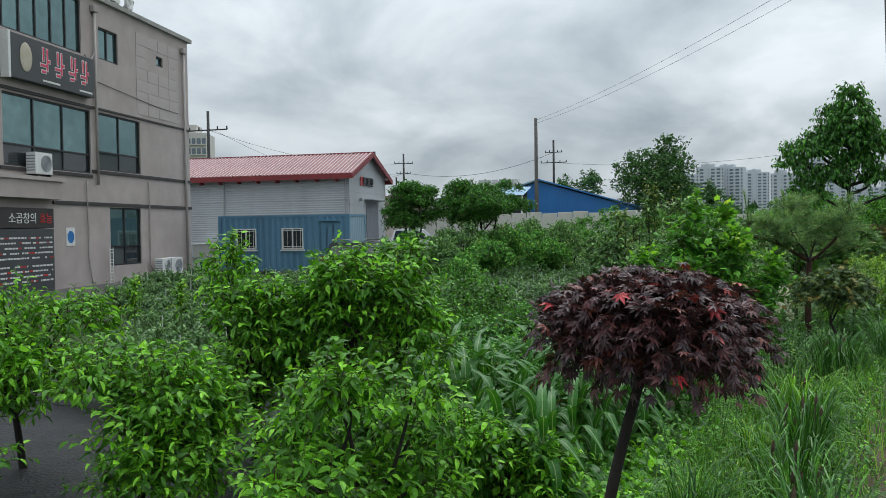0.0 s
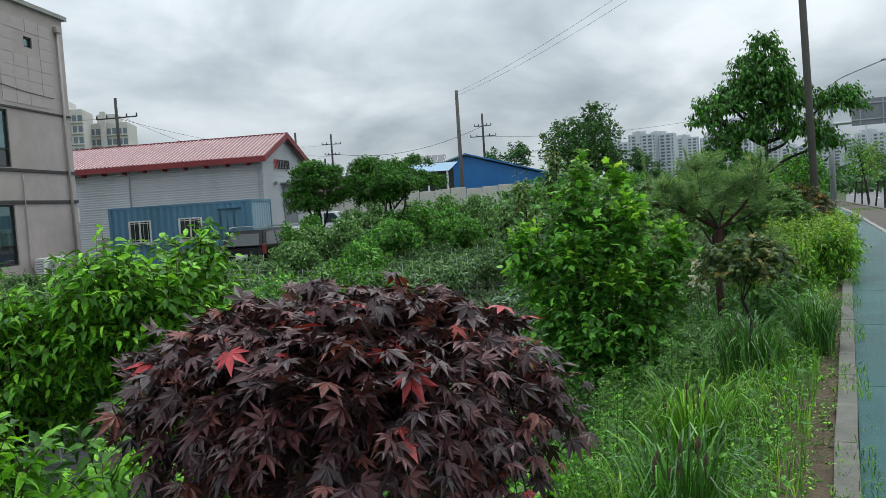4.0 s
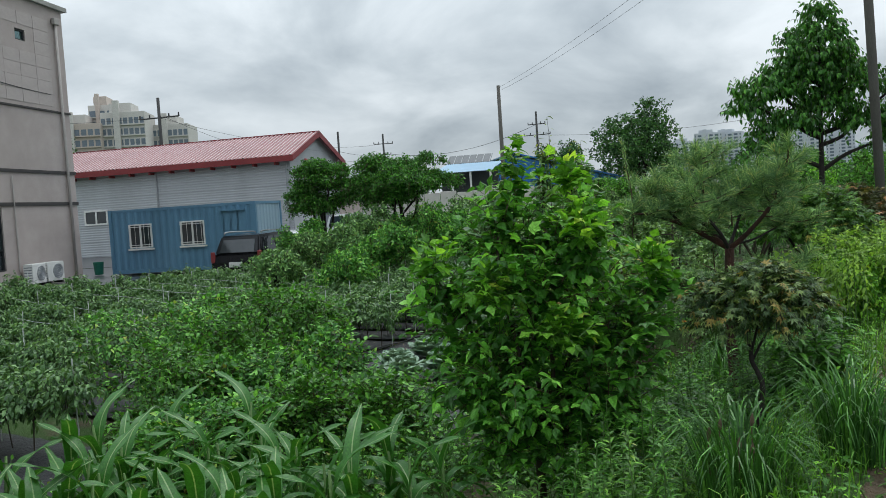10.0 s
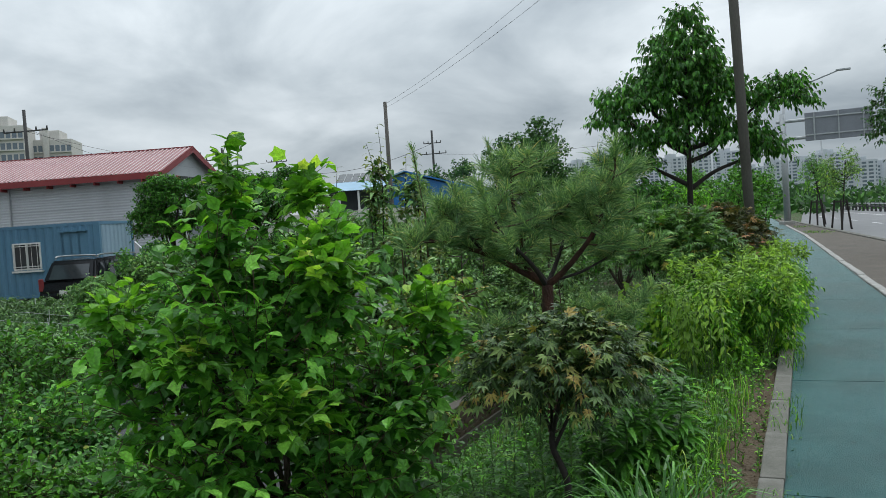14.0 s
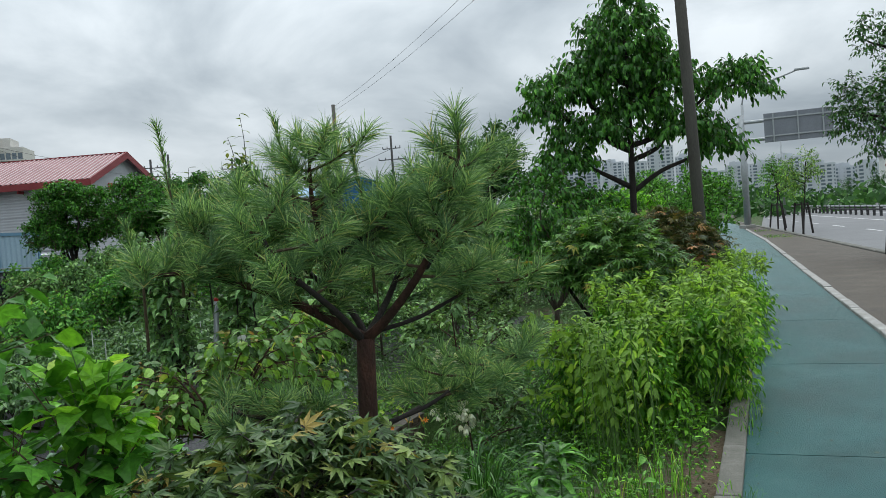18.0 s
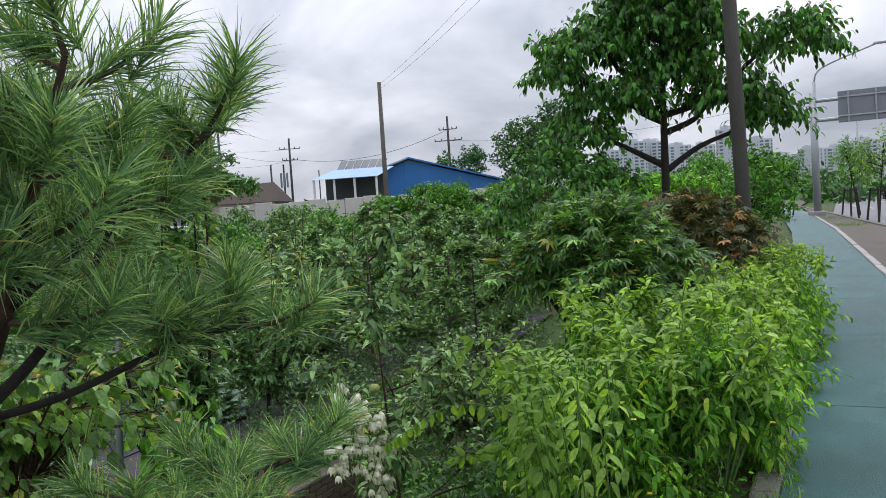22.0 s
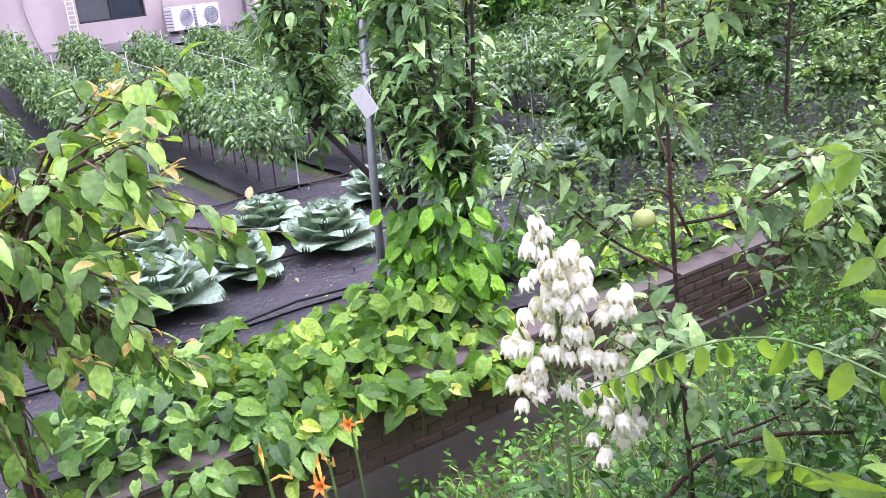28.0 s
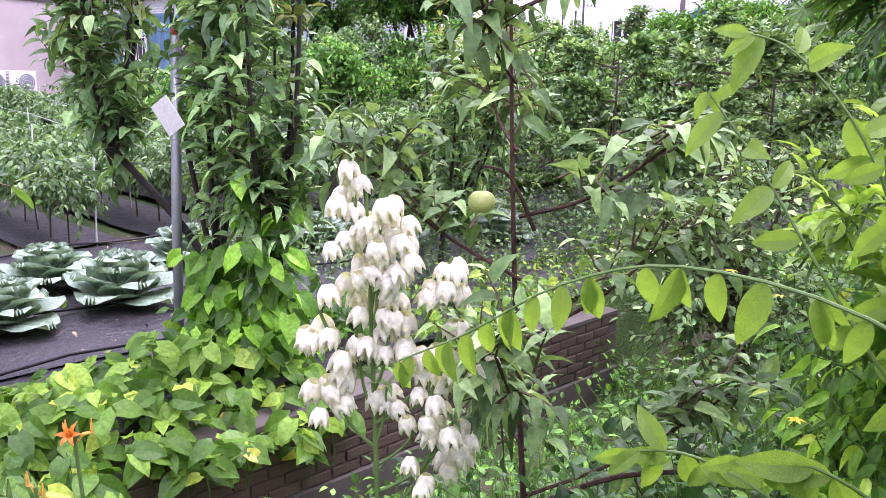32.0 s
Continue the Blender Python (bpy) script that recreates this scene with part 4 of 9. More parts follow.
part("body", bm, surface("green_plastic", G3((0.01, 0.1, 0.07), (0.015, 0.14, 0.09), (0.02, 0.17, 0.12)), 4, 0.5, 0.1, 50), bin_)

# ---- blue container ----
C_M = pose(-9.79, 36.58, -0.08, 0, 0, -11.4)
cont = thing("container", C_M, "blue corrugated site container with two barred windows", "container")
CL, CW, CH = 5.9, 2.4, 2.42


def corrugated(L, z0, z1, pitch, depth, opens=()):
    xs = [0.0]
    k = 0
    while xs[-1] < L - 1e-6:
        xs.append(min(L, xs[-1] + (pitch * 0.3, pitch * 0.2, pitch * 0.3, pitch * 0.2)[k % 4]))
        k += 1
    ys = [(0, 0, -depth, -depth)[i % 4] for i in range(len(xs))]
    zs = sorted({z0, z1, *[q for o in opens for q in o[2:4]]})
    b = Bag()
    for i in range(len(xs) - 1):
        for a, c in zip(zs, zs[1:]):
            if any(o[0] <= (xs[i] + xs[i + 1]) / 2 <= o[1] and o[2] <= (a + c) / 2 <= o[3] for o in opens):
                continue
            b.add([(xs[i], ys[i], a), (xs[i + 1], ys[i + 1], a), (xs[i + 1], ys[i + 1], c), (xs[i], ys[i], c)], [(0, 1, 2, 3)])
    return b


C_OPEN = [(0.78, 1.72, 0.95, 1.85), (2.9, 3.88, 0.95, 1.85)]
part("side_wall", corrugated(CL, 0.14, CH - 0.1, 0.28, 0.035, C_OPEN), M_container, cont)
for x0, x1, y0, y1, z0, z1 in ((0, CL, -0.03, 0.08, CH - 0.1, CH), (0, CL, -0.03, 0.08, 0, 0.14), (-0.05, 0.07, -0.04, 0.08, 0.001, CH - 0.001), (CL - 0.07, CL + 0.05, -0.04, 0.08, 0.001, CH - 0.001),
                               (CL - 0.07, CL + 0.05, CW - 0.1, CW, 0.001, CH - 0.001), (CL - 0.05, CL + 0.04, 0.08, CW - 0.1, CH - 0.1, CH), (CL - 0.05, CL + 0.04, 0.08, CW - 0.1, 0, 0.14)):
    b = Bag()
    b.box(x0, x1, y0, y1, z0, z1)
    part("rail", b, M_container, cont)
b = corrugated(CW - 0.18, 0.14, CH - 0.1, 0.28, 0.03)
ob = part("end_wall", b, M_container_pale, cont, "paler blue end wall")
ob.matrix_local = pose(CL, 0.08, 0, 0, 0, 90)
b = Bag()
b.box(0.02, CL - 0.02, 0.1, CW - 0.02, CH - 0.06, CH - 0.02), b.box(0.0, 0.05, 0.1, CW - 0.02, 0, CH - 0.1), b.box(0.06, CL - 0.1, CW - 0.06, CW - 0.02, 0, CH - 0.1), b.box(0.06, CL - 0.1, 0.9, 0.95, 0.1, CH - 0.1)
part("shell", b, M_container, cont)
for o in C_OPEN:
    w = window(cont, *o, 2, 0, (M_white_frame, M_car_glass), 0.0, fr=0.05)
    for k in range(5):
        b = Bag()
        x = o[0] + 0.1 + k * (o[1] - o[0] - 0.2) / 4
        b.tube([(x, -0.1, o[2] - 0.02), (x, -0.1, o[3])], 0.007, 5)
        part("bar", b, M_white_frame, w)
    for z in (o[2] + 0.1, o[3] - 0.12):
        b = Bag()
        b.box(o[0] + 0.02, o[1] - 0.02, -0.12, -0.09, z, z + 0.025)
        part("bar", b, M_white_frame, w)
    b = Bag()
    b.box(o[0] - 0.05, o[1] + 0.05, -0.1, 0.0, o[2] - 0.08, o[2] - 0.02)
    part("window_sill", b, M_white_frame, w)
part("door", bevel_box(0.86, 0.03, 1.95, 0.006, 1, (5.05, -0.02, 0.16)), M_container, cont, "flat blue door")
b = Bag()
b.box(4.55, 5.55, -0.12, 0.0, 2.12, 2.17)
part("door_hood", b, M_container, cont)
for x in (0.3, 2.9, 5.5):
    part("support_block", bevel_box(0.3, 0.3, 0.08, 0.01, 1, (x, 0.2, -0.08)), M_conc, cont)

cabin = thing("site_cabin", pose(-14.9, 40.6, -0.08, 0, 0, -11.4), "small cream panel cabin beside the blue container", "cabin")
part("body", bevel_box(2.3, 2.2, 2.55, 0.03, 1), M_blind, cabin)
part("roof_edge", bevel_box(2.4, 2.3, 0.1, 0.02, 1, (0, 0, 2.55)), M_white, cabin)
part("door", bevel_box(0.03, 0.85, 1.95, 0.008, 1, (1.16, -0.3, 0.08)), M_white_frame, cabin)
part("door_handle", bevel_box(0.05, 0.1, 0.03, 0.008, 1, (1.2, 0.02, 1.0)), M_metal, cabin)

# ---- warehouse with the red roof ----
W_PH = 13.23
W_M = pose(-6.12, 54.99, -0.1, 0, 0, -W_PH)
ware = thing("warehouse", W_M, "grey clad warehouse with a ribbed red gable roof", "warehouse")
W_L, W_W, W_E, W_P = 27.0, 7.9, 5.55, 7.05
for z in np.arange(0.0, 5.5, 0.92):
    for x0 in (0.0, 9.0, 18.0):
        b = Bag()
        rows = []
        for k in range(13):
            zz = z + 0.9 * k / 12
            rows.append([(-W_L + x0, -0.022 * (k % 2), zz), (-W_L + x0 + 8.98, -0.022 * (k % 2), zz)])
        b.grid(rows)
        part("cladding_panel", b, M_siding, ware)
b = Bag()
b.box(-W_L + 0.02, -0.02, 0.02, W_W - 0.02, 0.0, W_E - 0.1)
part("wall", b, M_siding, ware)
b = Bag()
ye, yp = (0.0, W_W), W_W / 2
b.add([(0.0, 0.01, 0), (0.0, W_W, 0), (0.0, W_W, W_E), (0.0, yp, W_P), (0.0, 0.01, W_E)])
b.f.append(np.array([[0, 1, 2, 3, 4]]))
part("gable_wall", b, M_siding, ware)
for k in range(7):
    b = Bag()
    b.box(0.0, 0.012, 0.02, W_W - 0.02, 0.85 + k * 0.85, 0.87 + k * 0.85) if k < 5 else b.box(0.0, 0.012, 1.0 + (k - 5) * 1.3, W_W - 1.0 - (k - 5) * 1.3, 0.85 + k * 0.85, 0.87 + k * 0.85)
    part("seam", b, M_metal, ware)
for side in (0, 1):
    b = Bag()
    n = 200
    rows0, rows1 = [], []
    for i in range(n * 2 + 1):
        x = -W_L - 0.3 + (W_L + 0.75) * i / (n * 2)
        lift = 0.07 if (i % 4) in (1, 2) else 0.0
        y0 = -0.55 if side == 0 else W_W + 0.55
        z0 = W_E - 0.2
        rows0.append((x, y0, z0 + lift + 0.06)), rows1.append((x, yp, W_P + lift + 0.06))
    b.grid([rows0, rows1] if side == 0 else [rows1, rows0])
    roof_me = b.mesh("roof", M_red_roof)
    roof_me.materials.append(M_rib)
    # rising face and top of each rib take the painted sheen
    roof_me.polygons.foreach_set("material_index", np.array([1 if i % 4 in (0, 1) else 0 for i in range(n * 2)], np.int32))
    part("roof", roof_me, None, ware, "ribbed dusty red roof sheets with sky sheen painted on the ribs")
    b = Bag()
    y0 = -0.57 if side == 0 else W_W + 0.57
    b.box(-W_L - 0.3, 0.46, min(y0, y0 - 0.03), max(y0, y0 + 0.03), W_E - 0.46, W_E - 0.12)
    part("fascia", b, M_red_trim, ware)
    b = Bag()
    s = -1 if side == 0 else 1
    b.add([(0.45, yp, W_P - 0.25), (0.45, yp, W_P + 0.14), (0.45, yp + s * (yp + 0.57), W_E - 0.10), (0.45, yp + s * (yp + 0.57), W_E - 0.46),
           (0.41, yp, W_P - 0.25), (0.41, yp, W_P + 0.14), (0.41, yp + s * (yp + 0.57), W_E - 0.10), (0.41, yp + s * (yp + 0.57), W_E - 0.46)],
          [(0, 1, 2, 3), (7, 6, 5, 4), (0, 4, 5, 1), (1, 5, 6, 2), (2, 6, 7, 3), (3, 7, 4, 0)])
    part("verge_trim", b, M_red_trim, ware)
b = Bag()
b.box(-W_L - 0.3, 0.44, yp - 0.12, yp + 0.12, W_P + 0.07, W_P + 0.13)
part("ridge_cap", b, M_red_trim, ware)
b = Bag()
b.add([(-W_L, -0.55, W_E - 0.45), (0.4, -0.55, W_E - 0.45), (0.4, 0.0, W_E - 0.3), (-W_L, 0.0, W_E - 0.3)], [(0, 1, 2, 3)])
part("soffit", b, M_red_trim, ware)
for k in range(19):
    b = Bag()
    b.box(-W_L + 1 + k * 1.4, -W_L + 1.08 + k * 1.4, -0.56, 0.0, W_E - 0.62, W_E - 0.46)
    part("eave_bracket", b, M_red_trim, ware)
for x in (-0.25, -9.0, -18.0):
    b = Bag()
    b.tube([(x, -0.08, 0), (x, -0.08, W_E - 0.5)], 0.05, 8)
    part("drain_pipe", b, M_metal, ware)
window(ware, -14.35, -12.65, 2.05, 3.0, 2, 0, (M_white_frame, M_car_glass), 0.03, fr=0.1)
# gable door, hood and sign strokes
part("roller_door", bevel_box(0.06, 2.6, 3.6, 0.01, 1, (0.04, 4.7, 0)), M_sign_back, ware, "grey roller door")
part("door_hood", bevel_box(0.7, 3.4, 0.1, 0.02, 1, (0.35, 4.7, 3.75)), M_metal, ware)
part("floodlight", bevel_box(0.2, 0.3, 0.2, 0.02, 1, (0.15, 2.0, 3.7)), M_metal, ware)
for i, (y, m_) in enumerate(((2.3, M_red), (2.85, M_frame), (3.45, M_frame), (4.05, M_frame), (4.6, M_frame))):
    for dy, dz, sy, sz in ((0, 0.0, 0.42, 0.1), (-0.14, 0.1, 0.1, 0.45), (0.16, 0.12, 0.1, 0.42), (0.0, 0.5, 0.4, 0.1)):
        part("letter_stroke", bevel_box(0.06, sy, sz, 0.01, 1, (0.09, y + dy, 4.75 + dz)), M_red if i == 0 else m_, ware)
step_shed = thing("equipment_box", W_M @ Matrix.Translation((-9.0, -0.9, 0.0)), "low grey concrete plinth and dark box at the warehouse foot", "box")
part("plinth", bevel_box(3.4, 1.0, 0.9, 0.02, 1), M_conc, step_shed)
part("cover", bevel_box(3.6, 1.1, 0.06, 0.01, 1, (0, 0, 0.9)), M_white, step_shed)

# ---- blue barn, its wall and solar panel ----
barn = thing("barn", pose(9.7, 84.3, 0.0, 0, 0, -12), "long bright-blue metal barn with a pale blue roof", "barn")
b = Bag()
b.add([(-4.2, 0, -0.2), (9.5, 0, -0.2), (9.5, 0, 3.4), (6.3, 0, 4.3), (0, 0, 6.15), (-4.2, 0, 4.85)])
b.f.append(np.array([[0, 1, 2, 3, 4, 5]]))
b.add([(-4.2, 0, -0.2), (-4.2, 0, 4.85), (-4.2, 16, 4.85), (-4.2, 16, -0.2)], [(0, 1, 2, 3)])
part("wall", b, M_barn, barn)
for k in range(30):
    x = -4.1 + k * 0.52
    if x > 9:
        break
    top = 6.1 - abs(x) * 0.305 if x < 6.3 else 4.25 - (x - 6.3) * 0.28
    bb = Bag()
    bb.box(x, x + 0.06, -0.03, -0.002, -0.2, top - 0.06)
    part("rib", bb, M_barn, barn)
for x0, z0, x1, z1 in ((-4.8, 4.76, 0, 6.3), (0, 6.3, 10.3, 3.25)):
    b = Bag()
    b.add([(x0, -0.4, z0), (x1, -0.4, z1), (x1, 16.4, z1), (x0, 16.4, z0), (x0, -0.4, z0 + 0.14), (x1, -0.4, z1 + 0.14), (x1, 16.4, z1 + 0.14), (x0, 16.4, z0 + 0.14)],
          [(3, 2, 1, 0), (4, 5, 6, 7), (0, 1, 5, 4), (2, 3, 7, 6), (1, 2, 6, 5), (3, 0, 4, 7)])
    part("roof", b, M_barn_roof if x0 < 0 else M_barn, barn)
shed = thing("open_shed", pose(4.9, 74.0, 0.85, 0, 0, -12), "open-sided shed with a pale blue corrugated roof", "shed")
b = Bag()
rows0, rows1 = [], []
for i in range(60):
    x = -2.3 + 5.0 * i / 59
    rows0.append((x, -3.2, 3.45 + 0.05 * (i % 2))), rows1.append((x, 3.5, 4.45 + 0.05 * (i % 2)))
b.grid([rows0, rows1])
part("roof", b, M_barn_roof, shed)
for x in (-2.1, -0.6, 0.9, 2.5):
    b = Bag()
    b.tube([(x, -3.0, -0.95), (x, -3.0, 3.45)], 0.09, 6)
    part("post", b, M_white, shed)
b = Bag()
b.box(-2.2, 2.6, 0.5, 0.6, -0.95, 3.9)
part("rear_wall", b, M_room, shed)
panel = thing("solar_panel", pose(5.6, 84.0, 6.0, 25, 0, -12), "tilted dark solar panel on the barn roof", "solar panel")
part("panel", bevel_box(4.2, 2.0, 0.06, 0.01, 1), M_car_glass, panel)
for k in range(7):
    part("frame_bar", bevel_box(0.05, 2.0, 0.03, 0.005, 1, (-2.05 + k * 0.68, 0, 0.06)), M_metal, panel)
garden_wall = thing("garden_wall", (0, 0, 0), "pale weathered concrete panel wall", "wall", kind="structure")
for k in range(16):
    a, c = Vector((-2.5 + k * 1.05, 60.0 - k * 0.22, 0)), Vector((-1.48 + k * 1.05, 59.8 - k * 0.22, 0))
    ob = part("wall_panel", bevel_box(1.03, 0.12, 2.75 + 0.06 * ((k * 7) % 3), 0.02, 1), M_panel, garden_wall)
    ob.matrix_world = pose(a.x + 0.5, a.y, -0.2, 0, 0, -12)
low = thing("garden_wall", (0, 0, 0), "long pale concrete wall before the blue barn", "wall", kind="structure")
for k in range(14):
    ob = part("wall_panel", bevel_box(1.48, 0.14, 2.55, 0.02, 1), M_panel, low)
    ob.matrix_world = pose(5.5 + k * 1.5, 66.5 - k * 0.3, -0.2, 0, 0, -12)
far_house = thing("house", pose(-4.6, 80, 0, 0, 0, -5), "low brown-roofed house behind the trees", "house")
b = Bag()
b.box(-3, 3, 0, 6, -0.2, 3.3)
part("wall", b, M_apt_brown, far_house)
b = Bag()
b.add([(-3.4, -0.4, 3.2), (3.4, -0.4, 3.2), (3.4, 6.4, 3.2), (-3.4, 6.4, 3.2), (-2.4, 3, 4.9), (2.4, 3, 4.9)], [(0, 1, 5, 4), (2, 3, 4, 5)], [(1, 2, 5), (3, 0, 4)])
part("roof", b, M_bark, far_house)

# ---- vehicles ----
def wheel(parent, x, y, r=0.36, w=0.22):
    side = 1 if y > 0 else -1
    wh = part("wheel", _tyre(r, w), M_rubber, parent, shade=True)
    wh.matrix_local = pose(x, y, r, 0, 0, 0)
    bm = bmesh.new()
    bmesh.ops.create_cone(bm, cap_ends=True, segments=20, radius1=r * 0.62, radius2=r * 0.55, depth=w * 1.02, matrix=pose(0, 0, 0, 90))
    part("rim", bm, M_metal, wh)
    return wh


def _tyre(r, w):
    bm = bmesh.new()
    bmesh.ops.create_cone(bm, cap_ends=True, segments=24, radius1=r, radius2=r, depth=w, matrix=pose(0, 0, 0, 90))
    bmesh.ops.bevel(bm, geom=[q for q in bm.edges if len(q.link_faces) == 2 and any(len(f.verts) > 4 for f in q.link_faces)], offset=0.05, segments=2, affect="EDGES")
    return bm


def suv(m):
    car = thing("suv", m, "black four-wheel-drive car with silver roof rails, parked", "car")
    body = [(-2.3, 0.35), (2.3, 0.35), (2.38, 0.6), (2.32, 0.95), (1.4, 1.08), (1.2, 1.12), (-2.25, 1.14), (-2.36, 0.8)]
    part("body", extrude_profile(body, 1.82, 0.07, 2), M_car_black, car, shade=False)
    cab = [(1.15, 1.1), (0.35, 1.68), (-0.8, 1.74), (-1.98, 1.7), (-2.28, 1.12)]
    bm = extrude_profile(cab, 1.62, 0.05, 2)
    for v in bm.verts:
        v.co.y *= 1 - 0.16 * max(0, v.co.z - 1.1) / 0.6
    part("cabin", bm, M_car_black, car)
    for s in (1, -1):
        for q in ([(0.85, 1.16), (0.22, 1.6), (-0.25, 1.62), (-0.25, 1.16)], [(-0.33, 1.16), (-0.33, 1.62), (-1.05, 1.63), (-1.05, 1.16)], [(-1.13, 1.16), (-1.13, 1.63), (-1.8, 1.6), (-2.05, 1.2)]):
            b = Bag()
            b.add([(x, s * (0.822 * (1 - 0.16 * (z - 1.1) / 0.6) + 0.003), z) for x, z in q])
            b.f.append(np.array([[0, 1, 2, 3]]))
            part("side_window", b, M_car_glass, car)
        b = Bag()
        b.tube(curved([(0.2, s * 0.66, 1.70), (0.05, s * 0.66, 1.78), (-1.6, s * 0.66, 1.82), (-1.8, s * 0.66, 1.74)], 4), 0.025, 6)
        part("roof_rail", b, M_metal, car)
        part("tail_lamp", bevel_box(0.08, 0.14, 0.36, 0.02, 1, (-2.3, s * 0.83, 0.86)), M_red_trim, car, "red tail lamp")
        part("mirror", bevel_box(0.12, 0.2, 0.16, 0.03, 1, (0.95, s * 1.0, 1.12)), M_car_black, car)
        part("headlamp", bevel_box(0.1, 0.32, 0.16, 0.02, 1, (2.32, s * 0.66, 0.78)), M_white, car)
    b = Bag()
    b.add([(-2.262, -0.62, 1.18), (-2.262, 0.62, 1.18), (-2.055, 0.56, 1.58), (-2.055, -0.56, 1.58)], [(0, 3, 2, 1)])
    part("rear_window", b, M_car_glass, car)
    b = Bag()
    b.add([(1.17, -0.68, 1.14), (1.17, 0.68, 1.14), (0.42, 0.6, 1.66), (0.42, -0.6, 1.66)], [(0, 1, 2, 3)])
    part("windscreen", b, M_car_glass, car)
    part("number_plate", bevel_box(0.02, 0.45, 0.16, 0.005, 1, (-2.385, 0, 0.72)), M_white, car)
    part("bumper", bevel_box(0.16, 1.8, 0.22, 0.04, 2, (-2.32, 0, 0.4)), M_black, car)
    for x in (-1.4, 1.42):
        for y in (-0.84, 0.84):
            wheel(car, x, y)
    return car


def pickup(m):
    car = thing("pickup_truck", m, "white double-cab pickup truck, parked", "truck")
    part("body", extrude_profile([(-2.5, 0.45), (2.45, 0.45), (2.5, 0.9), (2.3, 1.1), (1.1, 1.16), (-2.5, 1.1)], 1.78, 0.06, 2), M_car_white, car)
    bm = extrude_profile([(1.1, 1.12), (0.5, 1.72), (-0.9, 1.76), (-1.15, 1.1)], 1.6, 0.06, 2)
    part("cabin", bm, M_car_white, car)
    for s in (1, -1):
        for q in ([(0.85, 1.18), (0.42, 1.64), (-0.1, 1.66), (-0.1, 1.18)], [(-0.2, 1.18), (-0.2, 1.66), (-0.82, 1.66), (-0.98, 1.18)]):
            b = Bag()
            b.add([(x, s * 0.806, z) for x, z in q])
            b.f.append(np.array([[0, 1, 2, 3]]))
            part("side_window", b, M_car_glass, car)
        part("mirror", bevel_box(0.1, 0.2, 0.2, 0.03, 1, (0.95, s * 0.98, 1.15)), M_black, car)
        part("headlamp", bevel_box(0.12, 0.3, 0.18, 0.03, 1, (2.42, s * 0.66, 0.88)), M_metal, car)
        part("tail_lamp", bevel_box(0.08, 0.14, 0.36, 0.02, 1, (-2.48, s * 0.8, 0.72)), M_red, car)
        b = Bag()
        b.tube([(-1.2, s * 0.8, 1.2), (-2.3, s * 0.8, 1.2)], 0.03, 6)
        part("bed_rail", b, M_metal, car)
    b = Bag()
    b.add([(1.09, -0.68, 1.16), (1.09, 0.68, 1.16), (0.56, 0.62, 1.68), (0.56, -0.62, 1.68)], [(0, 1, 2, 3)])
    part("windscreen", b, M_car_glass, car)
    for x in (-1.5, 1.55):
        for y in (-0.82, 0.82):
            wheel(car, x, y, 0.37)
    return car


suv(pose(-3.1, 33.4, -0.52, 0, 0, 74))
pickup(pose(-1.6, 45.6, -0.1, 0, 0, -8))
ob = pickup(pose(-5.6, 43.0, -0.1, 0, 0, -20))

# ---- poles and wires ----
def pole(x, y, z0, z1, r0, r1, arms=(), material=None, label="tall dark utility pole", lean=(0, 0), ang=0):
    po = thing("utility_pole", (x, y, z0), label, "utility pole", "utility poles")
    b = Bag()
    b.tube([(0, 0, 0), (lean[0] * 0.5, lean[1] * 0.5, (z1 - z0) / 2), (lean[0], lean[1], z1 - z0)], [r0, (r0 + r1) / 2, r1], 12)
    part("shaft", b, material or M_dark_pole, po, shade=True)
    ca, sa = math.cos(radians(ang)), math.sin(radians(ang))
    for z, w in arms:
        b = Bag()
        b.tube([(-w * ca, -w * sa, z - z0), (w * ca, w * sa, z - z0)], 0.07, 5)
        arm = part("cross_arm", b, M_dark_pole, po)
        for k in (-1, -0.5, 0.5, 1):
            bb = Bag()
            bb.tube([(k * w * ca, k * w * sa, z - z0), (k * w * ca, k * w * sa, z - z0 + 0.35)], [0.09, 0.06], 6)
            part("insulator", bb, M_dark_pole, arm)
    return po


pole(10.82, 19.9, -0.2, 12.5, 0.085, 0.068, (), M_pole, "thick weathered concrete utility pole beside the path", lean=(-0.24, 0.15))
pole(7.3, 64.5, -0.2, 10.0, 0.17, 0.12, (), M_pole, "slim concrete pole before the blue barn")
pole(-6.7, 146.7, -0.2, 14.7, 0.22, 0.15, ((13.0, 1.6), (11.2, 1.2)), ang=10)
pole(17.6, 131.3, -0.2, 15.1, 0.22, 0.15, ((13.2, 1.3), (11.6, 2.0)), ang=-20)
pole(-23.6, 84.7, -0.2, 13.8, 0.2, 0.14, ((11.9, 2.1),), ang=-15)
pole(-14.5, 120, -0.2, 12.6, 0.2, 0.14, ((11.5, 1.6), (10.4, 1.6)), ang=0)
pole(-6.9, 86, -0.2, 9.6, 0.14, 0.1, ())
pole(-10.5, 152, -0.2, 11.0, 0.2, 0.15, ())
pole(-3.0, 158, -0.2, 10.0, 0.14, 0.1, ())
mast = thing("telecom_mast", (-8.2, 150, -0.2), "short mast with a cluster of grey antennas", "mast")
b = Bag()
b.tube([(0, 0, 0), (0, 0, 11.0)], 0.16, 6)
part("shaft", b, M_dark_pole, mast)
for k in range(4):
    part("antenna", bevel_box(0.3, 0.3, 2.4, 0.05, 1, (0.5 * math.cos(k * 1.57), 0.5 * math.sin(k * 1.57), 7.2)), M_sign_back, mast)


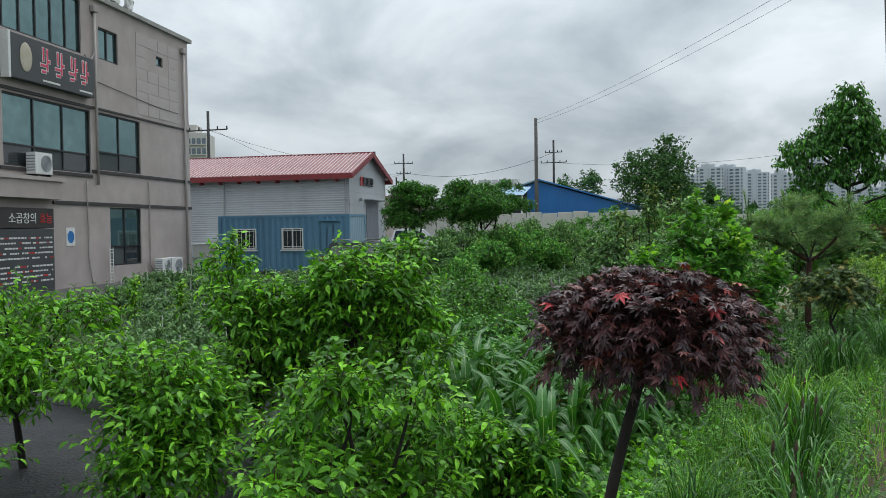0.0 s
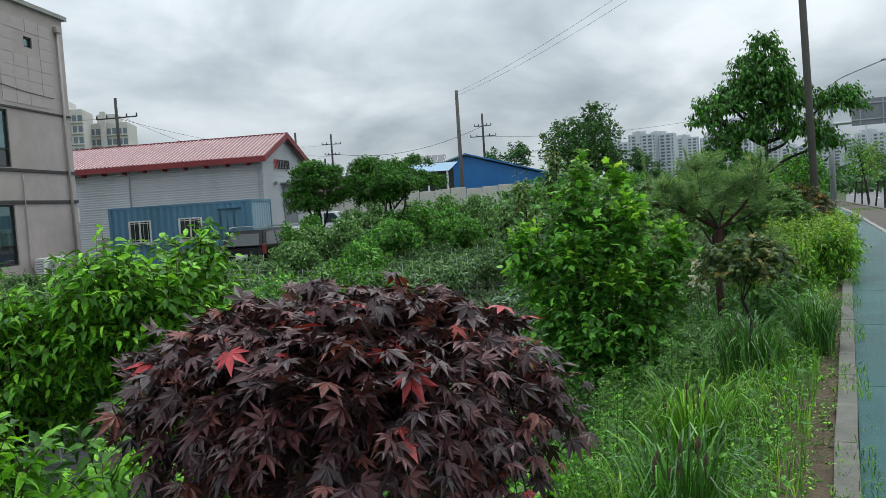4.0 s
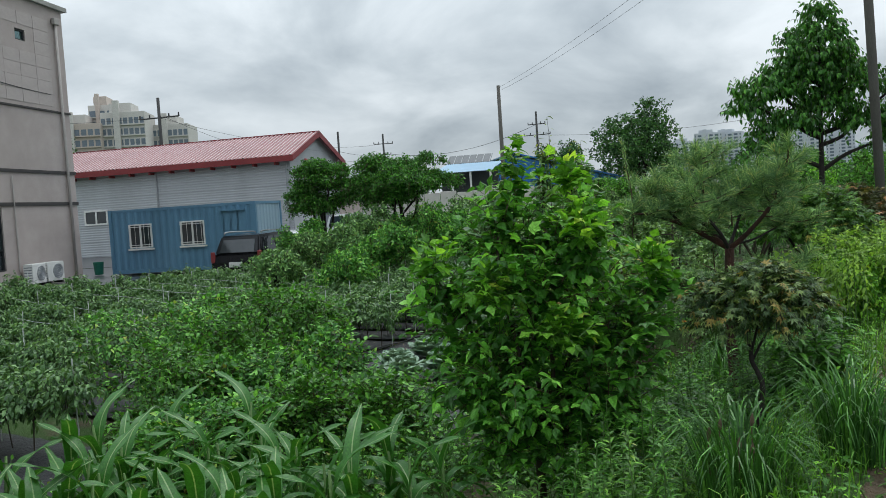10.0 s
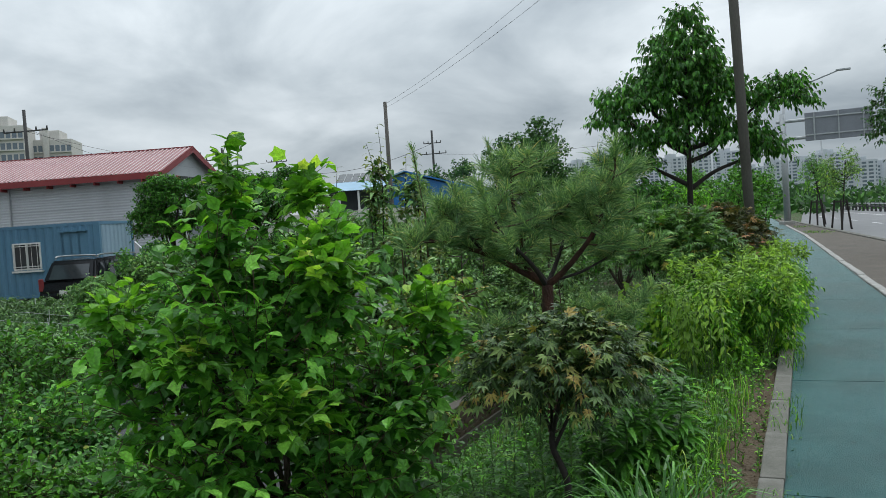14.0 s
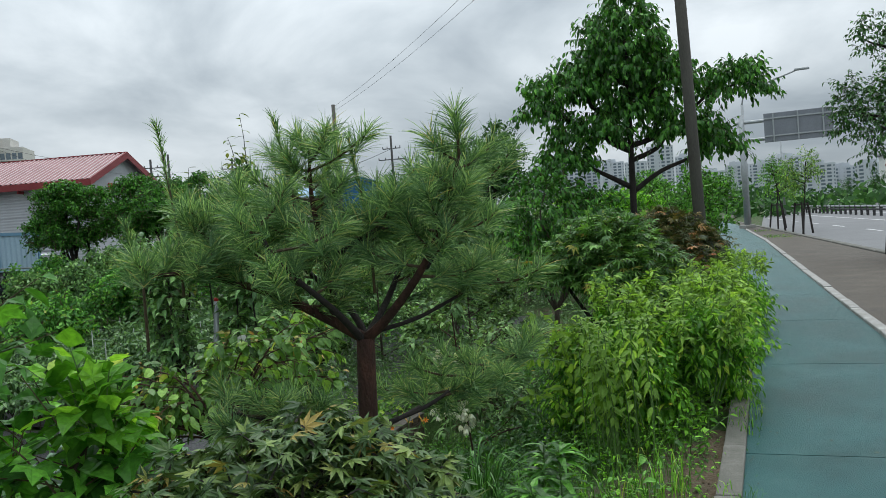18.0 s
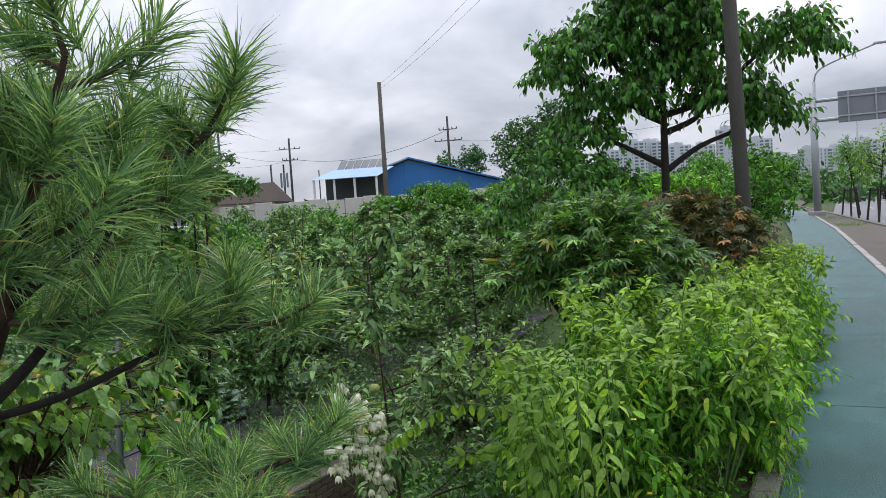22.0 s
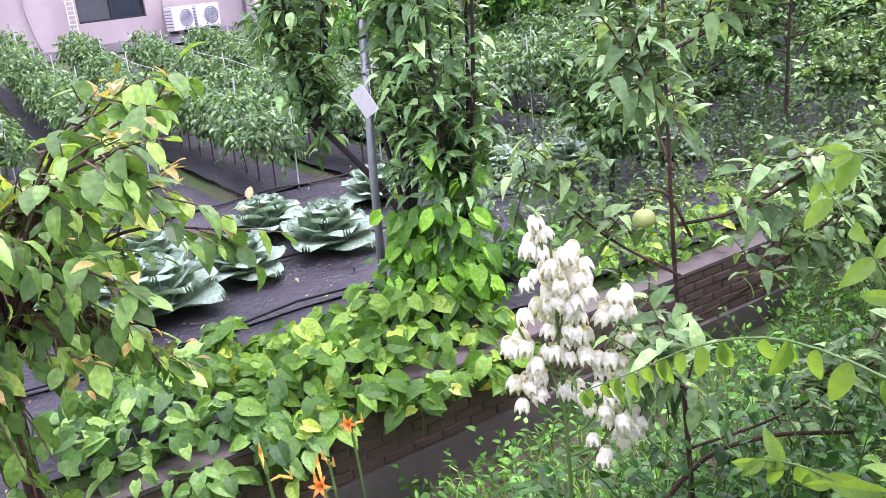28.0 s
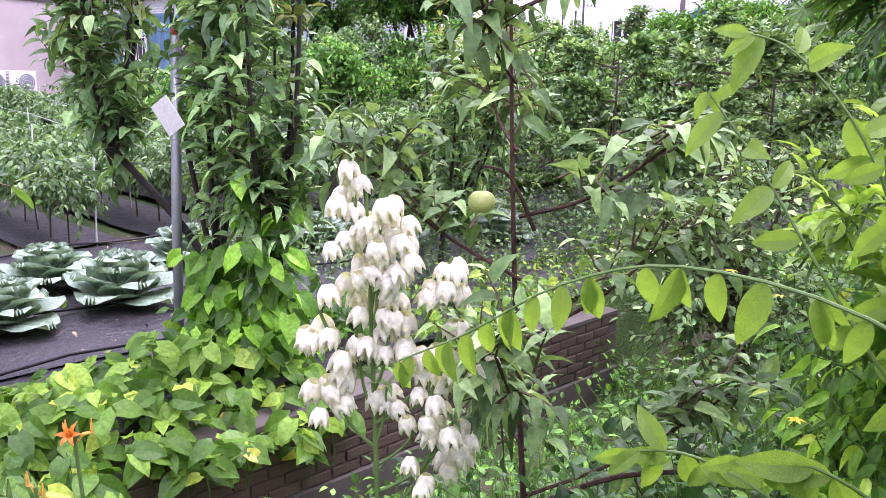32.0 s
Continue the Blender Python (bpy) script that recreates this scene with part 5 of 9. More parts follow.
def wire(a, b2, sag, r=0.02, n=18):
    bag_ = Bag()
    a, b2 = Vector(a), Vector(b2)
    bag_.tube([a.lerp(b2, i / n) - Vector((0, 0, sag * 4 * (i / n) * (1 - i / n))) for i in range(n + 1)], r, 4, False)
    return tagged(part("power_line", bag_, M_wire), "thin black sagging overhead wire", "wire", "overhead wires")


for dz, dx in ((-0.1, 0.0), (-0.3, 0.15)):
    wire((7.3 + dx, 64.5, 9.95 + dz), (16.0 + dx * 4, 10.0, 11.8 + dz), 0.9, 0.008, 30)
wire((-6.7, 146.7, 11.4), (17.6, 131.3, 13.2), 1.9, 0.03)
wire((17.6, 131.3, 11.6), (60.0, 120.0, 13.0), 1.5, 0.02)
wire((-6.7, 146.7, 13.0), (-23.6, 84.7, 11.9), 1.5, 0.016)
wire((-6.7, 146.7, 11.2), (-23.0, 84.7, 11.9), 2.6, 0.016)
wire((-23.6, 84.7, 11.9), (-60, 60, 12.0), 1.0, 0.014)
wire((-6.7, 146.7, 11.0), (-14.5, 120, 11.5), 0.6, 0.018)

# ---- roadside: gantry, lamp, guard rail ----
gantry = thing("sign_gantry", pose(30.5, 54.4, -0.1), "grey steel gantry with large road signs seen from behind", "road sign")
b = Bag()
b.tube([(0, 0, 0), (0, 0, 6.7)], 0.17, 12)
part("column", b, M_metal, gantry, shade=True)
part("base_block", bevel_box(0.7, 0.7, 0.3, 0.04, 1), M_conc, gantry)
for z in (5.2, 6.25):
    b = Bag()
    b.tube([(-0.3, 0.2, z), (4.2, -2.75, z)], 0.1, 8)
    part("arm", b, M_metal, gantry)
sg = part("sign_panel", bevel_box(3.6, 0.12, 1.65, 0.02, 1), M_sign_back, gantry)
sg.matrix_local = pose(2.35, -2.0, 4.95, 0, 0, -31)
for k in range(3):
    q = part("stiffener", bevel_box(0.08, 0.08, 1.65, 0.01, 1, (-1.3 + k * 1.3, -0.1, 0)), M_metal, sg)
for k in range(2):
    part("stiffener", bevel_box(3.6, 0.06, 0.08, 0.01, 1, (0, -0.09, 0.3 + k * 1.0)), M_metal, sg)
for x, y, h, dx, dy in ((30.9, 54.9, 9.0, 2.6, -1.6), (52.0, 86.0, 9.8, 3.0, -1.5)):
    lamp = thing("street_lamp", (x, y, -0.1), "tall grey street lamp with a curved arm", "street lamp", "street lamps")
    b = Bag()
    b.tube([(0, 0, 0), (0, 0, h * 0.82)], [0.12, 0.08], 8)
    part("post", b, M_metal, lamp, shade=True)
    b = Bag()
    b.tube(curved([(0, 0, h * 0.82), (dx * 0.15, dy * 0.15, h * 0.9), (dx, dy, h)], 5), 0.05, 6)
    part("arm", b, M_metal, lamp, shade=True)
    q = part("lantern", bevel_box(0.8, 0.26, 0.12, 0.04, 2), M_metal, lamp)
    q.matrix_local = pose(dx * 1.1, dy * 1.1, h - 0.03, 0, 0, math.degrees(math.atan2(dy, dx)))
rail = thing("guard_rail", (0, 0, 0), "dark central guard rail on short posts", "guard rail")
for k in range(46):
    p = R(-6 + k * 2.0, 9.1, -0.15)
    q = part("post", bevel_box(0.16, 0.16, 0.78, 0.02, 1), M_dark_pole, rail)
    q.matrix_world = Matrix.Translation(p)
for z in (0.3, 0.55):
    b = Bag()
    b.tube([R(-10, 9.1, z), R(90, 9.1, z)], 0.08, 6)
    part("beam", b, M_dark_pole if z < 0.4 else M_metal, rail)
bolt = surface("brown_rail", G3((0.1, 0.06, 0.04), (0.14, 0.09, 0.06), (0.18, 0.12, 0.08)), 2, 0.7, 0.1, 30)
far_rail = thing("guard_rail", (0, 0, 0), "pale guard rail along the far side of the road", "guard rail")
for z in (0.35, 0.7):
    b = Bag()
    b.tube([R(-10, 20.5, z), R(140, 20.5, z)], 0.1, 6)
    part("beam", b, M_metal, far_rail)
for k in range(40):
    p = R(-10 + k * 3.5, 20.5, -0.15)
    q = part("post", bevel_box(0.12, 0.12, 0.9, 0.01, 1), M_metal, far_rail)
    q.matrix_world = Matrix.Translation(p)

# ---- distance: apartments, low buildings, hills ----
def apartment(x, y, ang, w, d, floors, mat_a, mat_b, label, cols=6, fh=2.9, bevels=True):
    ap = thing("apartment_block", pose(x, y, -0.3, 0, 0, ang), label, "apartment block", "apartment blocks")
    H = floors * fh + 1.2
    part("wall", bevel_box(w, d, H, 0.05, 1), mat_a, ap)
    part("roof", bevel_box(w * 0.5, d * 0.7, 2.6, 0.05, 1, (-w * 0.08, 0, H)), mat_b, ap)
    part("stair_tower", bevel_box(w * 0.14, 1.2, H + 3.0, 0.05, 1, (-w * 0.12, -d / 2 - 0.5, 0)), mat_b, ap)
    bx = Bag()
    bx.box(-0.5, 0.5, -0.06, 0.0, 0, 1)
    pane = bx.mesh("window", M_pane_far)
    cw = w / max(cols, 1)
    if not cols:
        for f in range(floors):
            q = part("window_band", pane, None, ap)
            q.matrix_local = Matrix.Translation((0, -d / 2 - 0.03, 0.9 + f * fh)) @ Matrix.Diagonal((w * 0.94, 1, fh * 0.55, 1))
        for c in range(5):
            q = Bag()
            q.box(-w / 2 + w * (c + 0.5) / 5 - 0.8, -w / 2 + w * (c + 0.5) / 5 + 0.8, -d / 2 - 0.4, -d / 2 - 0.1, 0, H)
            part("pier", q, mat_a, ap)
    for f in range(floors if cols else 0):
        for c in range(cols):
            q = part("window", pane, None, ap)
            q.matrix_local = Matrix.Translation((-w / 2 + cw * (c + 0.5), -d / 2 - 0.03, 0.9 + f * fh)) @ Matrix.Diagonal((cw * 0.72, 1, fh * 0.56, 1))
    for f in range(0, floors if cols else 0):
        q = Bag()
        q.box(-w / 2, w / 2, -d / 2 - 0.5, -d / 2 - 0.08, 0.5 + f * fh, 0.85 + f * fh)
        part("balcony", q, mat_a, ap)
    return ap


apartment(-112, 224, 10, 13, 12, 12, M_apt, M_apt_brown, "cream apartment slab with balconies beyond the red roof", 5)
apartment(-125, 219, 12, 9, 12, 14, M_apt, M_apt_brown, "tall cream apartment block with a brown stair tower", 3)
apartment(-140, 214, 14, 14, 12, 13, M_apt_brown, M_apt, "tan apartment slab at the edge of the estate", 5)
apartment(-93.5, 232, 8, 12, 12, 10, M_apt_brown, M_apt, "tan apartment slab beside the cream blocks", 7)
apartment(-90, 240, 8, 7, 10, 12, M_apt, M_apt_brown, "narrow cream apartment tower", 3)
apartment(-82.5, 236, 6, 11.5, 12, 11, M_apt, M_apt, "cream apartment slab with balconies, far behind the warehouse", 8)
apartment(-73, 246, 4, 10, 12, 10, M_apt, M_apt, "cream apartment slab with balconies, far behind the warehouse", 7)
ri = random.Random(11)
for k in range(15):
    ang = 16.2 + k * 1.55 + ri.uniform(-0.3, 0.3)
    dist = 780 + ri.uniform(-40, 90)
    apartment(dist * math.sin(radians(ang)), dist * math.cos(radians(ang)), -ang + ri.uniform(-14, 14), ri.uniform(18, 26), 14, int((16 if k < 7 else 10) + ri.uniform(-2, 3)), M_apt_far, M_apt_far, "haze-tinted grey high-rise apartment block on the horizon", 0)
for k, (a, b_, w, h, m_) in enumerate(((60, 27, 10, 4.5, M_apt_brown), (74, 28, 12, 6.0, M_conc), (92, 27, 14, 5, M_sign_back), (110, 30, 16, 7, M_white_frame), (44, 30, 9, 4, M_white_frame))):
    p = R(a, b_, -0.2)
    hs = thing("roadside_shop", pose(p.x, p.y, -0.2, 0, 0, 60), "low roadside commercial shed across the road", "shop")
    part("wall", bevel_box(w, 8, h, 0.05, 1), m_, hs)
    part("roof", bevel_box(w + 0.8, 8.8, 0.35, 0.05, 1, (0, 0, h)), M_sign_back if k % 2 else M_red_trim, hs)
    for q in range(4):
        part("banner", bevel_box(w * 0.16, 0.06, h * 0.42, 0.02, 1, (-w * 0.36 + q * w * 0.24, -4.06, 0.8)), (M_white, M_barn_roof, M_pink, M_white_frame)[q], hs)
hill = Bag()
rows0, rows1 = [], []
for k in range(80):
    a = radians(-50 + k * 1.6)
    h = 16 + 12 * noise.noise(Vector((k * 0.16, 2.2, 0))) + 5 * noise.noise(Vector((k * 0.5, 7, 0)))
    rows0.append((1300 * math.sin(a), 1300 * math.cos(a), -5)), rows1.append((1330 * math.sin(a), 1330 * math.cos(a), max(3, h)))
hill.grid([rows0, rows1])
# the hills' blue-grey base colour carries the haze of distance
tagged(part("backdrop", hill, surface("haze_tinted_hill", G3((0.1, 0.15, 0.17), (0.13, 0.18, 0.2), (0.16, 0.21, 0.23)), 0.01, 0.95, 0.0, 1), shade=True), "haze-tinted low wooded hills on the horizon", "hills", kind="structure")
# ---- plants: leaf shapes, twigs, crowns ----
def T_ovate(width=0.5, fold=0.18, curl=0.25, stations=(0.22, 0.5, 0.78), heart=False):
    """A folded, curling leaf of length 1 along x."""
    v, quads, tris = [(0, 0, 0)], [], []
    for s in stations:
        w = width / 2 * (math.sin(math.pi * s ** (0.62 if heart else 0.8)) ** 0.8)
        z = -curl * s * s
        v += [(s, w, z + fold * w), (s, 0, z), (s, -w, z + fold * w)]
    v.append((1.0, 0, -curl * 1.15))
    n = len(stations)
    if heart:
        v.append((-0.12, width * 0.3, 0.03)), v.append((-0.12, -width * 0.3, 0.03))
        tris += [(0, 1, len(v) - 2), (0, len(v) - 1, 3)]
    tris += [(0, 2, 1), (0, 3, 2)]
    for i in range(n - 1):
        a, b = 1 + 3 * i, 4 + 3 * i
        quads += [(a, a + 1, b + 1, b), (a + 1, a + 2, b + 2, b + 1)]
    a, t = 1 + 3 * (n - 1), 3 * n + 1
    tris += [(a, a + 1, t), (a + 1, a + 2, t)]
    return np.array(v), np.array(quads), np.array(tris)


def T_palm(lobes=7, spread=125, lobe_w=0.17, droop=0.25):
    """A maple leaf: narrow pointed lobes about one point, the tips hanging."""
    v, tris = [(0.0, 0.0, 0.0)], []
    for i in range(lobes):
        t = i / (lobes - 1) * 2 - 1
        a = radians(spread) * t
        ln = 1.0 - 0.55 * abs(t) ** 1.4
        d, s = np.array([math.cos(a), math.sin(a)]), np.array([-math.sin(a), math.cos(a)])
        k = len(v)
        m1, m2, tip = d * ln * 0.45 + s * lobe_w * ln, d * ln * 0.45 - s * lobe_w * ln, d * ln
        mid = d * ln * 0.5
        v += [(*m1, -0.05 * ln), (*tip, -droop * ln), (*m2, -0.05 * ln), (*mid, -0.11 * ln)]
        tris += [(0, k + 3, k), (k, k + 3, k + 1), (0, k + 2, k + 3), (k + 2, k + 1, k + 3)]
    return np.array(v), np.zeros((0, 4), int), np.array(tris)


def T_lobed(lobes=5, notch=0.5, spread=140, curl=0.2):
    """A broad lobed leaf."""
    pts = []
    for i in range(2 * lobes - 1):
        t = i / (2 * lobes - 2) * 2 - 1
        a = radians(spread) * t
        r = (1.0 - 0.4 * abs(t)) * (1.0 if i % 2 == 0 else notch)
        pts.append((0.25 + r * 0.75 * math.cos(a), 0.75 * r * math.sin(a), -curl * r * r + (0.0 if i % 2 == 0 else 0.05)))
    v = [(0.25, 0, -0.03)] + pts + [(0.0, 0.0, 0.0)]
    n = len(pts)
    tris = [(0, i, i + 1) for i in range(1, n)] + [(0, n, n + 1), (0, n + 1, 1)]
    return np.array(v), np.zeros((0, 4), int), np.array(tris)


def T_clump(k, rr):
    """A spray of small leaves, for crowns far away."""
    vs_, tr = [], []
    for i in range(k):
        d = Vector((rr.gauss(0, 1), rr.gauss(0, 1), rr.gauss(0, 0.7)))
        d.normalize()
        c = d * rr.uniform(0.1, 0.55)
        e = Vector((rr.gauss(0, 1), rr.gauss(0, 1), rr.gauss(-0.3, 0.7))).normalized()
        s = e.cross(Vector((rr.gauss(0, 1), rr.gauss(0, 1), rr.gauss(0, 1)))).normalized()
        n = len(vs_)
        vs_ += [c, c + e * 0.2 + s * 0.11, c + e * 0.48, c + e * 0.2 - s * 0.11]
        tr += [(n, n + 1, n + 2), (n, n + 2, n + 3)]
    return np.array([tuple(q) for q in vs_]), np.zeros((0, 4), int), np.array(tr)


def frames_of(pos, axis, up, size):
    """Poses whose x is the leaf's axis and whose z is nearest to up."""
    axis = axis / (np.linalg.norm(axis, axis=1)[:, None] + 1e-9)
    y = np.cross(up, axis)
    y /= np.linalg.norm(y, axis=1)[:, None] + 1e-9
    z = np.cross(axis, y)
    m = np.zeros((len(pos), 4, 4))
    s = np.asarray(size)[:, None] if np.ndim(size) else size
    m[:, :3, 0], m[:, :3, 1], m[:, :3, 2], m[:, :3, 3] = axis * s, y * s, z * s, pos
    m[:, 3, 3] = 1
    return m


OVATE = [T_ovate(0.5, 0.2, 0.15), T_ovate(0.46, 0.35, 0.4), T_ovate(0.52, 0.1, 0.6)]
BROAD = [T_ovate(0.62, 0.2, 0.2), T_ovate(0.58, 0.35, 0.45), T_ovate(0.64, 0.1, 0.1)]
NARROW = [T_ovate(0.26, 0.2, 0.2), T_ovate(0.24, 0.3, 0.5), T_ovate(0.3, 0.2, 0.8)]
HEART = [T_ovate(0.8, 0.25, 0.2, heart=True), T_ovate(0.75, 0.4, 0.4, heart=True), T_ovate(0.82, 0.1, 0.3, heart=True)]
PALM = [T_palm(7, 120, 0.15, 0.22), T_palm(7, 112, 0.14, 0.4), T_palm(5, 95, 0.17, 0.3)]
LACE = [T_palm(7, 125, 0.09, 0.25), T_palm(7, 110, 0.1, 0.45)]
LOBED = [T_lobed(3, 0.72, 75, 0.3), T_lobed(3, 0.78, 65, 0.45), T_lobed(5, 0.7, 120, 0.3)] + BROAD[:2]
CURLED = [T_ovate(0.56, 0.45, 0.7), T_ovate(0.6, 0.5, 0.4), T_ovate(0.52, 0.3, 0.95)]
POINTED = [T_ovate(0.72, 0.3, 0.25, (0.12, 0.3, 0.55, 0.8), heart=True), T_ovate(0.7, 0.4, 0.45, (0.12, 0.3, 0.55, 0.8), heart=True), T_ovate(0.76, 0.15, 0.35, (0.12, 0.3, 0.55, 0.8), heart=True)]
SIMPLE = [T_ovate(0.5, 0.2, 0.25, (0.45,)), T_ovate(0.6, 0.3, 0.4, (0.5,))]
LANCE = [T_ovate(0.38, 0.25, 0.3), T_ovate(0.35, 0.35, 0.6), T_ovate(0.42, 0.15, 0.45)]
CLUMP = [T_clump(9, random.Random(i)) for i in range(3)]


def put_leaves(bag, shapes, pos, axis, up, size, rng):
    m = frames_of(pos, axis, up, size)
    pick = rng.integers(0, len(shapes), len(pos))
    for k, t in enumerate(shapes):
        if (pick == k).any():
            bag.place(t, m[pick == k])


def unit(a):
    return a / (np.linalg.norm(a, axis=1)[:, None] + 1e-9)


def sprays(leaf_bag, twig_bag, starts, dirs, length, count, shapes, size, rng, droop=0.35, sag=0.25, side=0.8, flat=False, thick=0.003):
    """Twigs with leaves set alternately along them, hanging a little."""
    n = len(starts)
    ln = length * rng.uniform(0.65, 1.3, n)
    dirs = unit(dirs)
    lat = unit(np.cross(dirs, np.array([[0, 0, 1.0]]) + rng.normal(0, 0.25, (n, 3))))
    vert = np.cross(lat, dirs)
    for j in range(count):
        s = (j + 0.6) / count
        p = starts + dirs * (ln * s)[:, None]
        p[:, 2] -= sag * ln * s * s
        sg = 1.0 if j % 2 else -1.0
        ax = dirs * (0.35 + 0.6 * s) + lat * (sg * side * (1.05 - 0.5 * s)) + vert * rng.normal(0.1, 0.35, (n, 1)) + rng.normal(0, 0.18, (n, 3))
        ax[:, 2] -= droop
        up = vert * 0.4 + np.array([[0, 0, 1.0]]) + rng.normal(0, 0.35, (n, 3))
        put_leaves(leaf_bag, shapes, p, ax, up, size * rng.uniform(0.65, 1.2, n) * (1.0 - 0.25 * s), rng)
    if twig_bag is not None:
        t = np.array([0.0, 0.5, 1.0])
        q = starts[:, None] + dirs[:, None] * (ln[:, None] * t)[:, :, None]
        q[:, :, 2] -= sag * ln[:, None] * t ** 2
        w = thick * np.array([1.3, 1.0, 0.5])
        a = np.stack([q + lat[:, None] * w[None, :, None], q + (vert[:, None] * 0.9 - lat[:, None] * 0.5) * w[None, :, None], q - (vert[:, None] * 0.9 + lat[:, None] * 0.5) * w[None, :, None]], 2)
        i = np.arange(2)[:, None] * 3
        f = np.concatenate([np.stack([i[:, 0] + k, i[:, 0] + (k + 1) % 3, i[:, 0] + 3 + (k + 1) % 3, i[:, 0] + 3 + k], -1) for k in range(3)])
        f = (f[None] + (np.arange(n) * 9)[:, None, None]).reshape(-1, 4)
        twig_bag.add(a.reshape(-1, 3), f)


def shell_points(clumps, n, rng, inner=0.55, low=-0.75):
    """Points in the outer part of a union of ellipsoids, and the way out of each."""
    area = np.array([(c[3] * c[4] + c[4] * c[5] + c[3] * c[5]) for c in clumps])
    k = rng.choice(len(clumps), n, p=area / area.sum())
    c = np.array([q[:6] for q in clumps])[k]
    d = unit(rng.normal(0, 1, (n, 3)))
    d[:, 2] = np.where(d[:, 2] < low, -d[:, 2], d[:, 2])
    r = rng.uniform(inner ** 2, 1.0, n) ** 0.5
    pos = c[:, :3] + d * c[:, 3:6] * r[:, None]
    out = unit(d / c[:, 3:6])
    return pos, out


def crown(parent, clumps, twigs, tlen, count, shapes, size, material, seed, droop=0.35, sag=0.25, up=0.25, inner=0.5, twig_mat=None, side=0.8, low=-0.75, thick=0.003, name="foliage"):
    rng = np.random.default_rng(seed)
    pos, out = shell_points(clumps, twigs, rng, inner, low)
    d = out + np.array([[0, 0, up]]) + rng.normal(0, 0.3, (twigs, 3))
    lb, tb = Bag(), Bag()
    sprays(lb, tb, pos - unit(d) * tlen * 0.5, d, tlen, count, shapes, size, rng, droop, sag, side, thick=thick)
    part(name, lb, material, parent)["kind"] = "stuff"
    part("twig_mass", tb, twig_mat or M_twig, parent)["kind"] = "stuff"


def limbs(parent, base, tips, r0, material, seed, fork=0.45, crook=0.06, names=("trunk", "limb"), leader=False):
    """A tapered trunk from the base to the fork and crooked limbs from it to the clumps."""
    rr = random.Random(seed)
    base = Vector(base)
    mid = sum((Vector(t) for t in tips), Vector()) / len(tips)
    f = base.lerp(mid, fork)
    if leader:
        f = max((Vector(t) for t in tips), key=lambda t: t.z).copy()
    trunk_top = f
    pts = [base - Vector((0, 0, 0.1)), base, base.lerp(f, 0.5) + Vector((rr.uniform(-crook, crook), rr.uniform(-crook, crook), 0)), f]
    c = curved(pts, 4)
    b = Bag()
    b.tube(c, np.linspace(r0 * 1.15, r0 * (0.2 if leader else 0.75), len(c)), 9)
    part(names[0], b, material, parent, shade=True)
    for t in tips:
        t = Vector(t)
        if leader:
            k = (t.z - base.z - 0.45 * (t - base).xy.length) / (trunk_top.z - base.z)
            f = base.lerp(trunk_top, min(0.95, max(0.3, k)))
        d = (t - f).length
        m1 = f.lerp(t, 0.4) + Vector((rr.uniform(-1, 1), rr.uniform(-1, 1), rr.uniform(-0.6, 0.3))) * d * 0.12
        m2 = f.lerp(t, 0.75) + Vector((rr.uniform(-1, 1), rr.uniform(-1, 1), rr.uniform(-0.3, 0.5))) * d * 0.1
        c = curved([f - (f - base).normalized() * r0 * 0.5, m1, m2, t], 4)
        b = Bag()
        b.tube(c, np.linspace(r0 * 0.58, r0 * 0.12, len(c)), 6)
        part(names[1], b, material, parent, shade=True)


def blades(bag, pos, height, width, lean, rng, seg=4, az=None, bend=1.0):
    """Arching grass-like blades, vectorised."""
    n = len(pos)
    h = height * rng.uniform(0.55, 1.25, n)
    a = rng.uniform(0, 2 * math.pi, n) if az is None else az
    out = np.stack([np.cos(a), np.sin(a), np.zeros(n)], -1)
    lat = np.stack([-np.sin(a), np.cos(a), np.zeros(n)], -1)
    le = lean * rng.uniform(0.3, 1.4, n)
    t = np.linspace(0, 1, seg + 1)
    up = np.sin(t[None] * (0.5 * math.pi) * np.minimum(1.6, 0.75 + bend * le[:, None])) if bend else np.repeat(t[None], n, 0)
    c = pos[:, None] + out[:, None] * (h * le)[:, None, None] * (t ** 1.8)[None, :, None]
    c[:, :, 2] += h[:, None] * up
    w = width * rng.uniform(0.7, 1.3, n)
    prof = np.sqrt(np.clip(1 - t ** 2.2, 0, 1)) * 0.9 + 0.02
    l, r = c - lat[:, None] * (w[:, None] * prof[None])[:, :, None] / 2, c + lat[:, None] * (w[:, None] * prof[None])[:, :, None] / 2
    v = np.stack([l, r], 2).reshape(n, -1, 3)
    i = np.arange(seg)
    f = np.stack([2 * i, 2 * i + 1, 2 * i + 3, 2 * i + 2], -1)
    bag.add(v.reshape(-1, 3), (f[None] + (np.arange(n) * 2 * (seg + 1))[:, None, None]).reshape(-1, 4))


def scatter(n, u0, u1, v0, v1, rng, lift=0.0):
    u_, v_ = rng.uniform(u0, u1, n), rng.uniform(v0, v1, n)
    return np.array([tuple(P(a, b, ground_z(a, b) + lift)) for a, b in zip(u_, v_)])


def clump_list(c, spec):
    """Clumps given relative to a centre: dx, dy, dz, rx, ry, rz."""
    return [(c[0] + q[0], c[1] + q[1], c[2] + q[2], *q[3:]) for q in spec]


